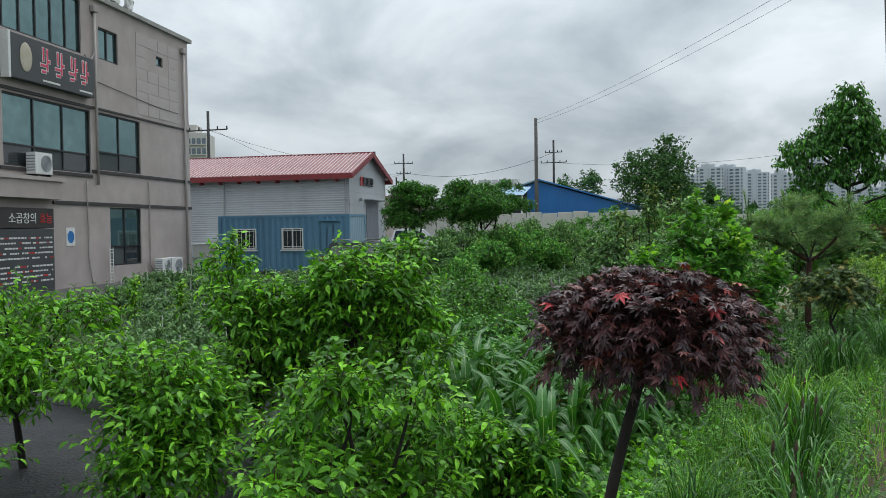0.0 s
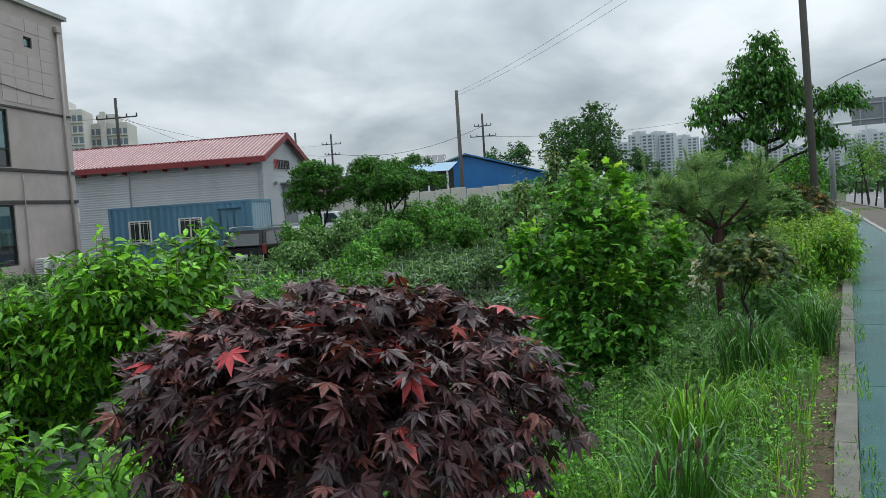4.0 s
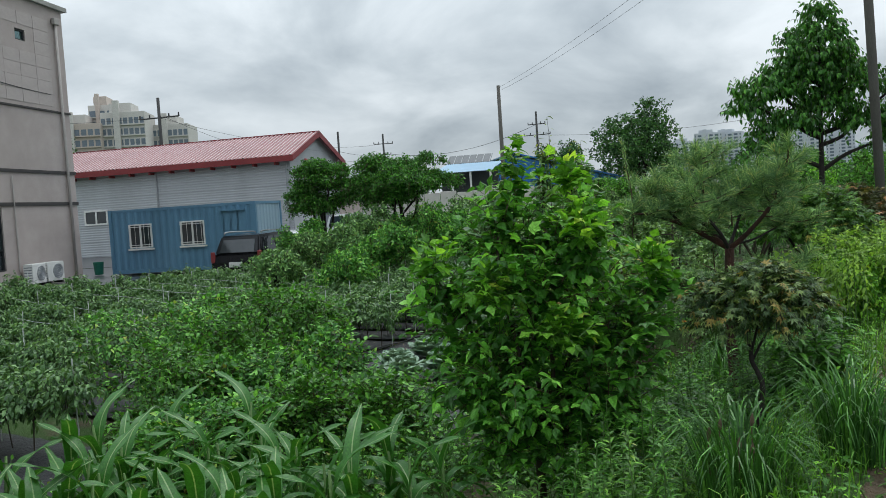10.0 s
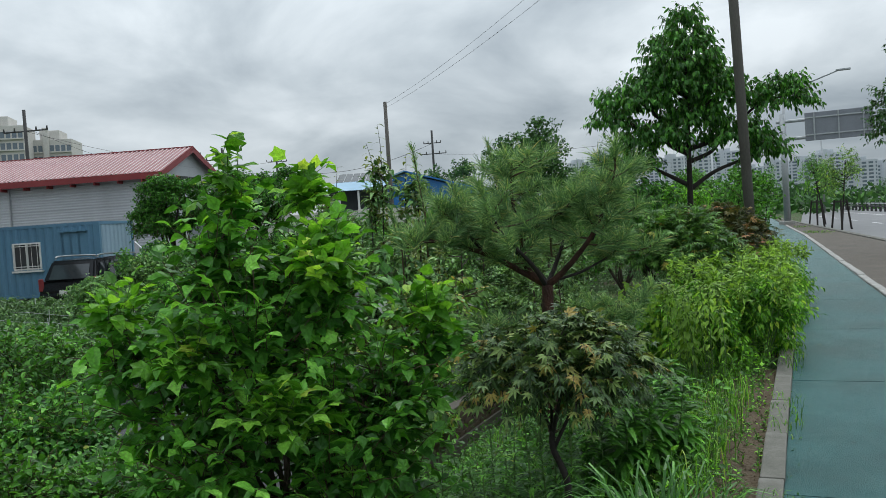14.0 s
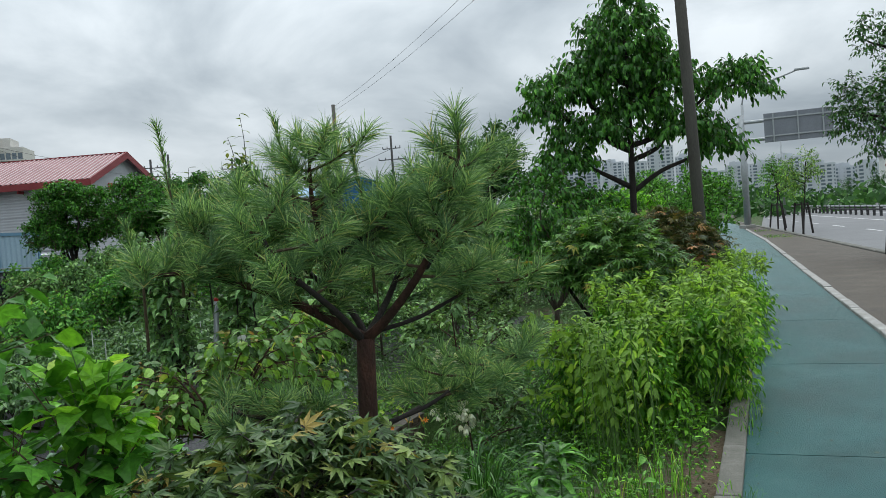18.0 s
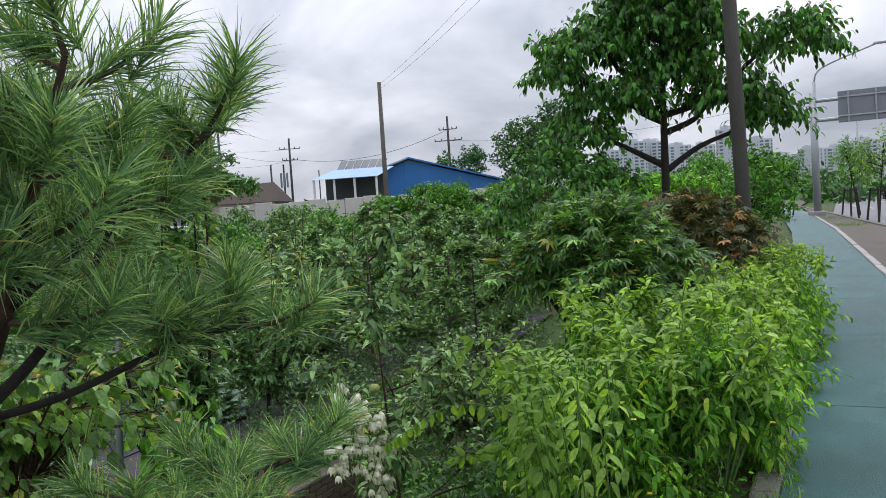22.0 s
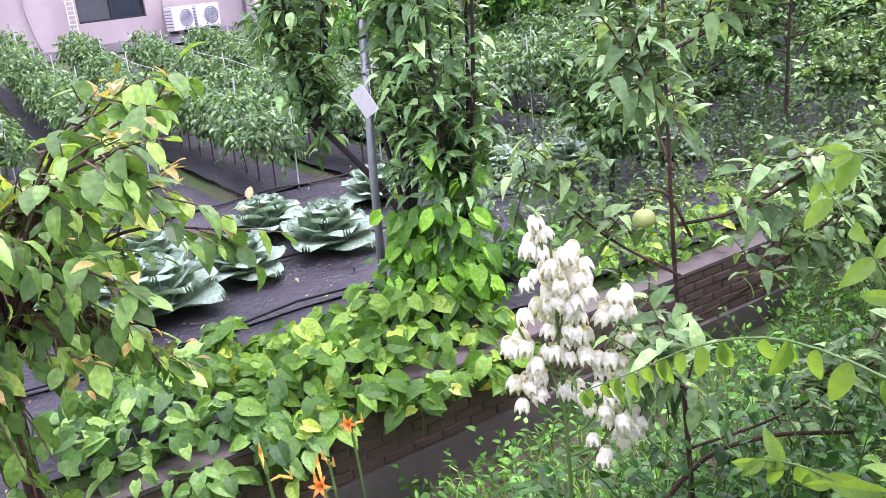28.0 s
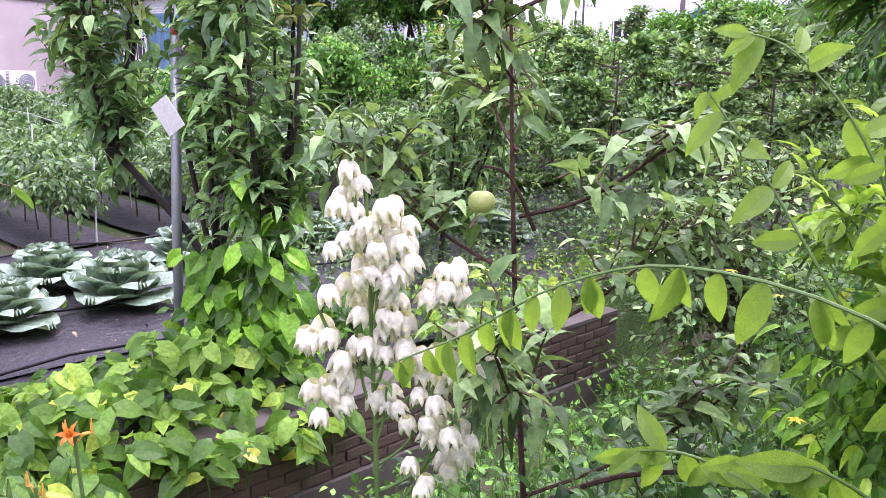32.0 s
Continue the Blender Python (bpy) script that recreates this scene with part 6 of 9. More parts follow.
# ---- bank: small ornamental trees ----
red = thing("red_maple", P(3.97, -1.25), "clipped Japanese maple with a dense dark-purple mushroom crown", "tree")
red.matrix_world = Matrix.Identity(4)
c = P(4.15, -1.2, 1.15)
limbs(red, P(4.04, -1.47), [c + Vector(q) for q in ((0.05, 0, 0.1), (0.3, 0.1, 0.05), (-0.3, 0.05, 0.05), (0.1, -0.25, 0.05), (-0.1, 0.3, 0.08))], 0.035, M_bark_dark, 1, 0.84)
crown(red, clump_list(c, [(0, 0, 0.06, 0.5, 0.5, 0.34), (0.28, 0, 0.02, 0.33, 0.33, 0.3), (-0.27, 0.05, 0.03, 0.33, 0.33, 0.31), (0, 0.28, 0.04, 0.33, 0.33, 0.3), (0.05, -0.28, 0.03, 0.33, 0.33, 0.3), (-0.12, -0.1, 0.12, 0.3, 0.3, 0.2), (0.2, 0.12, 0.12, 0.28, 0.28, 0.2)]),
      1250, 0.155, 4, PALM, 0.074, L_red, 3, droop=0.75, sag=0.7, up=0.15, inner=0.72, twig_mat=M_bark_dark, low=-0.6)


def leafy_tree(name, label, base, clumps, twigs, tlen, count, shapes, size, material, seed, r0=0.04, bark=None, tips=5, fork=0.45, **kw):
    t = thing(name, (0, 0, 0), label, "tree" if "shrub" not in name and "bush" not in name else "shrub")
    rr = random.Random(seed)
    ends = [Vector(q[:3]) + Vector((0, 0, q[5] * 0.4)) for q in clumps]
    while len(ends) < tips:
        q = rr.choice(clumps)
        ends.append(Vector(q[:3]) + Vector((rr.uniform(-0.6, 0.6) * q[3], rr.uniform(-0.6, 0.6) * q[4], rr.uniform(0, 0.6) * q[5])))
    limbs(t, base, ends, r0, bark or M_bark, seed, fork)
    crown(t, clumps, twigs, tlen, count, shapes, size, material, seed + 1, **kw)
    return t


rr = random.Random(21)


def blob_crown(c, rx, rz, n, seed, top=0.0):
    """An uneven crown of overlapping clumps."""
    q = random.Random(seed)
    out = []
    for i in range(n):
        a, e = q.uniform(0, 6.28), q.uniform(-0.75, 0.9)
        k = math.sqrt(1 - min(0.95, e * e)) * q.uniform(0.35, 0.72)
        s = q.uniform(0.38, 0.55) * (1 - 0.25 * max(0, e))
        out.append((c[0] + rx * k * math.cos(a), c[1] + rx * k * math.sin(a), c[2] + rz * e * 0.62 + top * max(0, e), rx * s, rx * s, rz * s))
    return out


# pale green young trees in the first beds
for i, (x, y, zc, rx, rz, n, tw) in enumerate(((-2.75, 7.2, -0.02, 1.05, 0.85, 12, 1300), (-4.7, 9.2, 0.3, 1.4, 0.95, 12, 1200), (-2.2, 9.5, 0.4, 1.05, 1.25, 12, 1300), (-0.75, 9.0, 0.5, 0.95, 1.25, 13, 1500),
                                                (-0.62, 6.0, -0.02, 0.95, 0.85, 11, 950), (-4.3, 6.3, -0.4, 1.0, 0.6, 8, 480), (-1.4, 10.3, 0.1, 1.1, 1.1, 9, 800), (0.6, 7.6, -0.3, 0.7, 0.6, 7, 500))):
    u_, v_ = to_uv(x, y)
    leafy_tree("young_tree", "pale green young tree with many small pointed leaves" if i != 5 else "low leafy green bush at the bed edge", P(u_, v_), blob_crown((x, y, zc), rx, rz, n, 40 + i, 0.12), int(tw * 0.62), 0.38, 8, LANCE + OVATE, 0.115,
               L_bright, 60 + i, 0.045, M_bark_dark, droop=0.55, sag=0.3, up=0.75, inner=0.6, low=-0.3)
for x, y, z0, z1 in ((-2.35, 9.3, 1.2, 1.72), (-3.2, 8.6, 0.8, 1.25), (-2.75, 8.7, 0.8, 1.2)):
    sp = thing("shoot", (0, 0, 0), "upright fresh green shoot above the young trees", "shoot")
    crown(sp, [(x, y, (z0 + z1) / 2, 0.07, 0.07, (z1 - z0) / 2)], 34, 0.13, 7, OVATE, 0.06, L_lime, 77, up=0.8, inner=0.1)
    b = Bag()
    b.tube([(x, y, -1.0), (x, y, z0), (x, y, z1)], [0.016, 0.01, 0.004], 5)
    part("stem", b, M_stem_green, sp)

# broad-leaved lobed tree between corn and bronze maple
q = P(11.95, -2.65, 0.7)
leafy_tree("lobed_leaf_tree", "dense young tree with large dark lobed leaves and fresh green shoots", P(11.9, -2.72),
           clump_list(q, [(0, 0, -0.35, 0.85, 0.75, 0.5), (-0.6, 0.1, -0.05, 0.45, 0.45, 0.4), (0.6, 0, -0.15, 0.48, 0.48, 0.4), (-0.05, 0, 0.35, 0.6, 0.55, 0.5), (-0.2, 0.1, 0.85, 0.28, 0.28, 0.4), (0.28, 0.1, 0.65, 0.34, 0.34, 0.4), (-0.55, 0, -0.55, 0.45, 0.45, 0.35),
                          (0.4, -0.2, -0.6, 0.5, 0.5, 0.3), (-0.85, 0.1, 0.3, 0.24, 0.24, 0.22), (0.9, 0, 0.2, 0.24, 0.24, 0.22), (0.05, -0.1, -0.95, 0.62, 0.55, 0.32), (-0.45, 0.1, -1.0, 0.35, 0.35, 0.26), (0.5, 0.05, -0.95, 0.4, 0.4, 0.3), (-0.35, 0.05, 0.6, 0.26, 0.26, 0.3)]),
           1050, 0.4, 6, LOBED, 0.135, L_lobed, 90, 0.045, M_bark, droop=0.35, sag=0.15, up=0.6, inner=0.35)
sh = thing("lobed_leaf_shoots", (0, 0, 0), "bright fresh shoots at the top of the lobed-leaf tree", "shoot")
crown(sh, clump_list(q, [(-0.2, 0, 1.25, 0.14, 0.14, 0.22), (0.25, 0, 1.1, 0.12, 0.12, 0.2), (-0.85, 0, 0.55, 0.22, 0.2, 0.12), (0.95, 0, 0.4, 0.22, 0.2, 0.16), (0.35, -0.3, 0.75, 0.2, 0.2, 0.2), (-0.4, -0.4, 0.3, 0.2, 0.2, 0.15), (0.1, -0.6, 0.0, 0.2, 0.15, 0.15)]), 150, 0.26, 5, LOBED, 0.13, L_lime, 91, droop=0.3, up=0.7, inner=0.3, twig_mat=M_stem_green)

# bronze maple on a crooked stem
m2 = thing("bronze_maple", (0, 0, 0), "small bronze-green maple with a rounded crown on a dark crooked stem", "tree")
c = P(12.3, -1.03, 0.81)
K = 1.06
stem = [P(12.26, -1.05 + dv, ground_z(12.26, -1.05) + h) for dv, h in ((0.0, -0.08), (0.0, 0.0), (-0.012, 0.16), (0.012, 0.33), (0.022, 0.46), (-0.012, 0.56), (-0.05, 0.65), (-0.045, 0.74))]
b = Bag()
stem_way = curved(stem, 3)
b.tube(stem_way, np.linspace(0.024, 0.016, len(stem_way)), 9)
part("trunk", b, M_bark_dark, m2, shade=True)
for k, q in enumerate(((0.05, 0, 0.05), (0.28, 0, 0), (-0.28, 0, 0.02), (0, 0.25, 0.05), (0, -0.22, 0.0))):
    e = c + Vector(q)
    root = stem[6] if k % 2 else stem[7]
    b = Bag()
    b.tube(curved([root - Vector((0, 0, 0.02)), root.lerp(e, 0.45) + Vector((0, 0, 0.05 if k else -0.02)), e], 4), np.linspace(0.012, 0.004, 9), 6)
    part("limb", b, M_bark_dark, m2, shade=True)
crown(m2, clump_list(c, [tuple(K * g for g in w) for w in [(0, 0, 0.02, 0.42, 0.42, 0.26), (0.26, 0, -0.03, 0.26, 0.26, 0.22), (-0.26, 0.05, -0.02, 0.27, 0.27, 0.24), (0, 0.24, 0, 0.27, 0.25, 0.22), (0, -0.24, 0, 0.27, 0.25, 0.22), (0.05, 0.05, 0.15, 0.28, 0.28, 0.16)]]), 720, 0.15, 4, PALM, 0.074, L_maple2, 13, droop=0.7, sag=0.6, up=0.15, inner=0.62, twig_mat=M_bark_dark, low=-0.65)

# pine
pine = thing("pine", (0, 0, 0), "young red pine with long-needled tufts and a reddish trunk", "tree")
pb = P(13.78, -1.52)
fork_p = Vector((5.58, 12.68, 1.11))
b = Bag()
tp = curved([pb - Vector((0, 0, 0.1)), pb, (5.56, 12.7, 0.45), fork_p], 5)
b.tube(tp, np.linspace(0.058, 0.042, len(tp)), 12)
part("trunk", b, M_bark_red, pine, shade=True)
rp = random.Random(8)
ACROSS, BACK = Vector((0.988, -0.151, 0)), Vector((0.151, 0.988, 0))


def pine_at(a, d, z):
    """A place by metres across, behind and above the fork."""
    return fork_p + ACROSS * a + BACK * d + Vector((0, 0, z))


PINE_LIMBS = [  # way points from the trunk outwards, thickness, number of twigs, least reach along the limb
    ([(0, 0, 0), (-0.16, 0.02, 0.1), (-0.4, -0.02, 0.24), (-0.76, -0.08, 0.36), (-1.0, -0.1, 0.36)], 0.03, 15, 0.35),
    ([(-0.4, -0.02, 0.24), (-0.52, 0.02, 0.36), (-0.6, 0.04, 0.5), (-0.64, 0.04, 0.64)], 0.016, 12, 0.3),
    ([(-0.06, 0, 0.03), (-0.15, 0.05, 0.14), (-0.17, 0.08, 0.36), (-0.22, 0.1, 0.66), (-0.22, 0.08, 0.9)], 0.028, 18, 0.45),
    ([(0, 0, 0), (0.13, -0.06, 0.1), (0.3, -0.2, 0.32), (0.4, -0.25, 0.55), (0.5, -0.25, 0.8)], 0.028, 16, 0.45),
    ([(0.02, 0, 0.02), (0.25, 0.06, 0.07), (0.48, 0.16, 0.16), (0.66, 0.24, 0.2)], 0.012, 8, 0.6),
    ([(0.3, -0.2, 0.32), (0.42, 0.0, 0.48), (0.52, 0.18, 0.62), (0.6, 0.3, 0.7)], 0.016, 9, 0.35),
    ([(-0.17, 0.08, 0.36), (-0.02, 0.0, 0.44), (0.12, -0.1, 0.52), (0.2, -0.16, 0.6)], 0.016, 8, 0.3),
    ([(0, 0, -0.02), (-0.12, -0.18, 0.16), (-0.32, -0.34, 0.4), (-0.4, -0.36, 0.6)], 0.02, 10, 0.4),
    ([(0, 0.02, 0), (-0.1, 0.2, 0.15), (-0.42, 0.36, 0.42), (-0.58, 0.42, 0.6)], 0.02, 9, 0.4),
    ([(0, 0.02, 0), (0.1, 0.22, 0.15), (0.22, 0.4, 0.42), (0.26, 0.46, 0.6)], 0.02, 9, 0.4),
    ([(-0.03, 0, -0.4), (-0.28, -0.06, -0.36), (-0.45, -0.1, -0.33), (-0.62, -0.12, -0.28)], 0.012, 8, 0.35),
    ([(0.02, 0, -0.42), (0.25, 0.1, -0.36), (0.5, 0.25, -0.26), (0.74, 0.4, -0.18)], 0.013, 10, 0.4),
    ([(0.02, 0.02, -0.44), (0.15, 0.3, -0.44), (0.32, 0.65, -0.42), (0.48, 0.92, -0.38)], 0.013, 9, 0.45)]
tufts = []
for way, r_limb, twigs_n, reach in PINE_LIMBS:
    c = curved([pine_at(*q) + Vector((rp.uniform(-0.015, 0.015), rp.uniform(-0.015, 0.015), 0)) for q in way], 6)
    b = Bag()
    b.tube(c, np.linspace(r_limb, 0.006, len(c)), 8)
    limb = part("limb", b, M_bark_red if r_limb > 0.025 else M_bark_dark, pine, shade=True)
    for k in range(twigs_n):
        p0 = c[min(len(c) - 1, int((len(c) - 1) * (reach + (1 - reach) * (k + 1) / twigs_n)))]
        a = k * 2.4 + rp.uniform(-0.5, 0.5)
        ln = rp.uniform(0.1, 0.3) if k < twigs_n - 1 else 0.05
        e = p0 + Vector((ln * math.cos(a), ln * math.sin(a), rp.uniform(0.0, 0.16) if way[0][2] > -0.3 else rp.uniform(-0.06, 0.12)))
        b = Bag()
        b.tube(curved([p0, p0.lerp(e, 0.55) - Vector((0, 0, 0.02)), e], 3), [0.008, 0.007, 0.006, 0.006, 0.005, 0.004, 0.004], 5)
        part("twig", b, M_twig, limb)
        out = (e - p0).normalized()
        tufts.append((e, (out * 0.8 + Vector((0, 0, 0.75))).normalized()))
        tufts.append((p0.lerp(e, 0.55), (out * 0.5 + Vector((rp.gauss(0, 0.6), rp.gauss(0, 0.6), 0.5))).normalized()))
rng = np.random.default_rng(9)
nb = Bag()


def needles(base, axis, spread, n, l0, l1):
    ring = unit(np.cross(np.tile([tuple(axis)], (n, 1)), rng.normal(0, 1, (n, 3))))
    ax = unit(np.array(axis)[None] * rng.uniform(0.35, 1.0, (n, 1)) + ring * spread * rng.uniform(0.5, 1.15, (n, 1)))
    lat = unit(np.cross(ax, rng.normal(0, 1, (n, 3)))) * 0.0017
    ln = rng.uniform(l0, l1, n)[:, None]
    mid, tip = base + ax * ln * 0.6, base + ax * ln
    mid[:, 2] -= 0.006
    tip[:, 2] -= 0.022
    v = np.stack([base - lat, base + lat, mid + lat * 0.9, mid - lat * 0.9, tip], 1)
    k = (np.arange(n) * 5)[:, None, None]
    nb.add(v.reshape(-1, 3), (np.array([[0, 1, 2, 3]])[None] + k).reshape(-1, 4), (np.array([[3, 2, 4]])[None] + k).reshape(-1, 3))


for e, d in tufts:
    n = 130
    needles(np.array(e)[None] - np.array(d)[None] * rng.uniform(-0.03, 0.1, (n, 1)), d, 0.75, n, 0.1, 0.165)
for a, z0, z1 in ((-0.86, 0.55, 1.08), (-0.3, 0.7, 1.06), (-1.05, 0.3, 0.62), (0.05, 0.5, 0.95)):
    base = pine_at(a, 0.1, z0)
    top = pine_at(a - 0.07, 0.12, z1)
    b = Bag()
    b.tube([base - Vector((0, 0, 0.3)), base, top], [0.008, 0.007, 0.003], 6)
    part("shoot", b, M_twig, pine)
    n = 300
    needles(np.array(base)[None] + (np.array(top) - np.array(base))[None] * rng.uniform(0.05, 1.0, (n, 1)), Vector((-0.08, 0, 1)), 0.33, n, 0.06, 0.1)
part("needle_mass", nb, L_pine, pine)["kind"] = "stuff"

# clipped maple mounds
for nm, lab, (u_, v_, z_), rx, rz, mt, tw, sd in (("green_maple", "spreading green maple mound with fine pointed leaves", (18.5, -1.25, 1.18), 0.76, 0.46, L_maple_g, 1050, 31), ("reddish_maple", "spreading maple mound with brownish-red leaf tips", (20.9, -1.0, 1.2), 0.8, 0.46, L_maple_r, 850, 32)):
    q = P(u_, v_, z_)
    leafy_tree(nm, lab, P(u_, v_), clump_list(q, [(0, 0, 0.1, rx * 0.75, rx * 0.75, rz * 0.75), (rx * 0.55, 0, -0.1, rx * 0.5, rx * 0.5, rz * 0.6), (-rx * 0.55, 0.1, -0.1, rx * 0.5, rx * 0.5, rz * 0.6), (0, rx * 0.5, -0.05, rx * 0.5, rx * 0.5, rz * 0.6), (0, -rx * 0.5, -0.1, rx * 0.5, rx * 0.5, rz * 0.6)]),
               tw, 0.22, 4, PALM + LACE, 0.118, mt, sd, 0.05, M_bark_dark, droop=0.45, sag=0.5, up=0.15, inner=0.55, low=-0.6)

# yellow-green overhanging shrubs along the kerb
rs = random.Random(5)
M_yellow = surface("yellow_petal", G3((0.6, 0.4, 0.02), (0.7, 0.5, 0.03), (0.75, 0.58, 0.06)), 8, 0.5, 0.1, 60)
for i, (u_, v_, z_, rx, rz, tw) in enumerate(((16.58, -0.74, 0.3, 0.46, 0.52, 420), (16.95, -0.25, 0.3, 0.5, 0.58, 420), (17.6, -1.5, 0.05, 0.42, 0.5, 260), (17.5, -0.95, 0.32, 0.58, 0.58, 460), (17.65, -0.3, 0.36, 0.55, 0.58, 420), (18.5, -0.5, 0.36, 0.62, 0.56, 420),
                                              (19.6, -0.36, 0.34, 0.62, 0.52, 360), (20.8, -0.28, 0.36, 0.66, 0.54, 360), (22.0, -0.3, 0.34, 0.64, 0.52, 320), (23.2, -0.38, 0.3, 0.62, 0.48, 280), (24.5, -0.5, 0.28, 0.6, 0.45, 240))):
    q = P(u_, v_, z_)
    s = thing("overhanging_shrub", (0, 0, 0), "bright green arching shrub with long pointed leaves by the kerb", "shrub", "shrubs along the kerb")
    for k in range(7):
        b = Bag()
        a = rs.uniform(0, 6.28)
        b.tube(curved([P(u_, v_, ground_z(u_, v_) - 0.05), q + Vector((0.15 * math.cos(a), 0.15 * math.sin(a), 0)), q + Vector((rx * 0.5 * math.cos(a), rx * 0.5 * math.sin(a), rz * 0.4))], 4), 0.006, 5)
        part("stem", b, M_stem_green, s)
    crown(s, blob_crown(tuple(q), rx * 0.95, rz * 0.88, 9, 300 + i, 0.05), tw, 0.3, 7, LANCE, 0.088, L_lime, 310 + i, droop=0.95, sag=0.3, up=1.0, inner=0.35, twig_mat=M_stem_green, low=-0.9)
    tops = []
    for k in range(16):  # longer upright shoots break the outline
        a, k_ = rs.uniform(0, 6.28), rs.uniform(0.1, 0.95)
        tops.append((q.x + rx * k_ * math.cos(a), q.y + rx * k_ * math.sin(a), q.z + rz * (0.5 + 0.5 * math.sqrt(1 - k_ * k_)) * rs.uniform(0.8, 1.15), 0.03, 0.03, rs.uniform(0.08, 0.15)))
    crown(s, tops, 80, 0.15, 6, LANCE, 0.085, L_kerria, 340 + i, droop=0.3, sag=0.15, up=1.5, inner=0.2, twig_mat=M_stem_green, name="young_foliage")
    for k in range(4 if i < 6 else 0):
        a = rs.uniform(0, 6.28)
        c = q + Vector((rx * math.cos(a), rx * math.sin(a), rz * rs.uniform(-0.2, 0.6)))
        b = Bag()
        an = np.arange(5) * 1.257
        put_leaves(b, SIMPLE, np.tile([tuple(c)], (5, 1)), np.stack([np.cos(an), np.sin(an), np.full(5, 0.3)], -1), np.tile([[0, 0, 1.0]], (5, 1)), np.full(5, 0.02), np.random.default_rng(k))
        part("flower", b, M_yellow, s, "small yellow flower")

# large drooping-leaf tree by the thick pole, its neighbour
q = Vector((10.4, 21.45, 3.2))
t = thing("drooping_leaf_tree", (0, 0, 0), "layered tree with drooping glossy leaves on horizontal branches", "tree")
tiers = [(0.1, 0, 0.7, 0.9, 0.8, 0.5), (0, 0, 1.1, 0.75, 0.75, 0.55), (0.1, 0, 1.65, 0.4, 0.4, 0.4), (-0.9, 0.1, 0.35, 0.8, 0.7, 0.32), (0.7, 0, 0.4, 0.7, 0.7, 0.35), (1.7, -0.4, 0.25, 0.62, 0.6, 0.4), (-1.3, 0.1, 0.05, 0.5, 0.5, 0.25), (-0.3, 0.2, 0.6, 0.8, 0.7, 0.45), (-0.6, 0, -0.35, 0.75, 0.7, 0.3), (0.9, -0.2, -0.35, 0.7, 0.6, 0.3), (0.2, 0.1, 0.0, 0.7, 0.7, 0.35), (-1.0, 0, -0.75, 0.5, 0.5, 0.3), (1.35, -0.3, -0.65, 0.45, 0.45, 0.25)]
limbs(t, Vector((10.4, 21.45, -0.1)), [q + Vector(k[:3]) for k in tiers], 0.09, M_bark_dark, 41, leader=True)
crown(t, clump_list(q, tiers), 1900, 0.34, 7, OVATE, 0.125, L_dogwood, 42, droop=1.15, sag=0.25, up=0.25, inner=0.6, low=-0.5, side=0.6)
q = Vector((8.9, 21.0, 1.5))
leafy_tree("drooping_leaf_shrub", "bushy dark green shrub with long hanging leaves", P(*to_uv(8.9, 21.0)), clump_list(q, [(0, 0, 0.3, 0.7, 0.7, 0.6), (-0.5, 0, -0.1, 0.5, 0.5, 0.4), (0.6, 0, 0.1, 0.6, 0.6, 0.45), (0.1, 0, -0.5, 0.8, 0.7, 0.4)]), 620, 0.26, 7, OVATE, 0.1, L_dogwood, 44, 0.05, droop=0.8, up=0.3, inner=0.6)
q = P(20.2, -3.0, 0.4)
leafy_tree("dark_shrub", "round-leaved very dark green shrub", P(20.2, -3.0), blob_crown((q.x, q.y, q.z - 0.8), 0.7, 1.0, 10, 47), 620, 0.24, 6, BROAD, 0.075, L_grey, 48, 0.04, inner=0.55)

# ---- bank: herbs, iris clumps, grass, lilies ----
rng = np.random.default_rng(77)
gb = Bag()
pos = scatter(9000, -1.0, 15.4, -2.4, -0.25, rng)
blades(gb, pos, 0.2, 0.007, 0.6, rng)
pos = scatter(2600, 3.0, 12.0, -1.9, -0.55, rng)
blades(gb, pos, 0.27, 0.008, 0.7, rng)
pos = scatter(2200, -0.5, 22.0, -0.1, 0.13, rng)
pos[:, 2] = -0.01
keep = np.sin(pos[:, 0] * 5.3) + np.sin(pos[:, 1] * 3.1 + 1) > 0.1
blades(gb, pos[keep], 0.075, 0.006, 1.0, rng)
pos = scatter(3500, 14.0, 24.0, -3.8, -0.3, rng)
blades(gb, pos, 0.2, 0.008, 0.6, rng)
for a_, n_ in ((14, 400), (22, 300)):
    q_ = R(a_, -1.0)
    pos = np.stack([q_.x + rng.normal(0, 0.5, n_), q_.y + rng.normal(0, 1.1, n_), np.full(n_, -0.03)], -1)
    uv_ = [to_uv(*p_[:2]) for p_ in pos]
    pos = pos[[c_[1] > right_edge(c_[0]) + 0.3 and (Vector(p_[:2]) - RO).dot(Vector((RY, -RX))) < -0.3 for c_, p_ in zip(uv_, pos)]]
    if len(pos):
        blades(gb, pos, 0.07, 0.012, 0.9, rng)
tagged(part("grass", gb, L_grass), "uneven tufts of green grass on the bank and along the kerb", "grass", kind="stuff")
hb = Bag()
pos = scatter(5200, -0.8, 15.4, -2.5, -0.3, rng, 0.05)
pos[:, 2] += rng.uniform(0, 0.14, len(pos))
put_leaves(hb, OVATE + BROAD, pos, np.concatenate([rng.normal(0, 1, (len(pos), 2)), rng.uniform(-0.4, 0.4, (len(pos), 1))], 1), np.tile([[0, 0, 1.0]], (len(pos), 1)) + rng.normal(0, 0.3, (len(pos), 3)), rng.uniform(0.03, 0.075, len(pos)), rng)
pos = scatter(3000, 13.5, 24.0, -3.9, -0.4, rng, 0.05)
pos[:, 2] += rng.uniform(0, 0.12, len(pos))
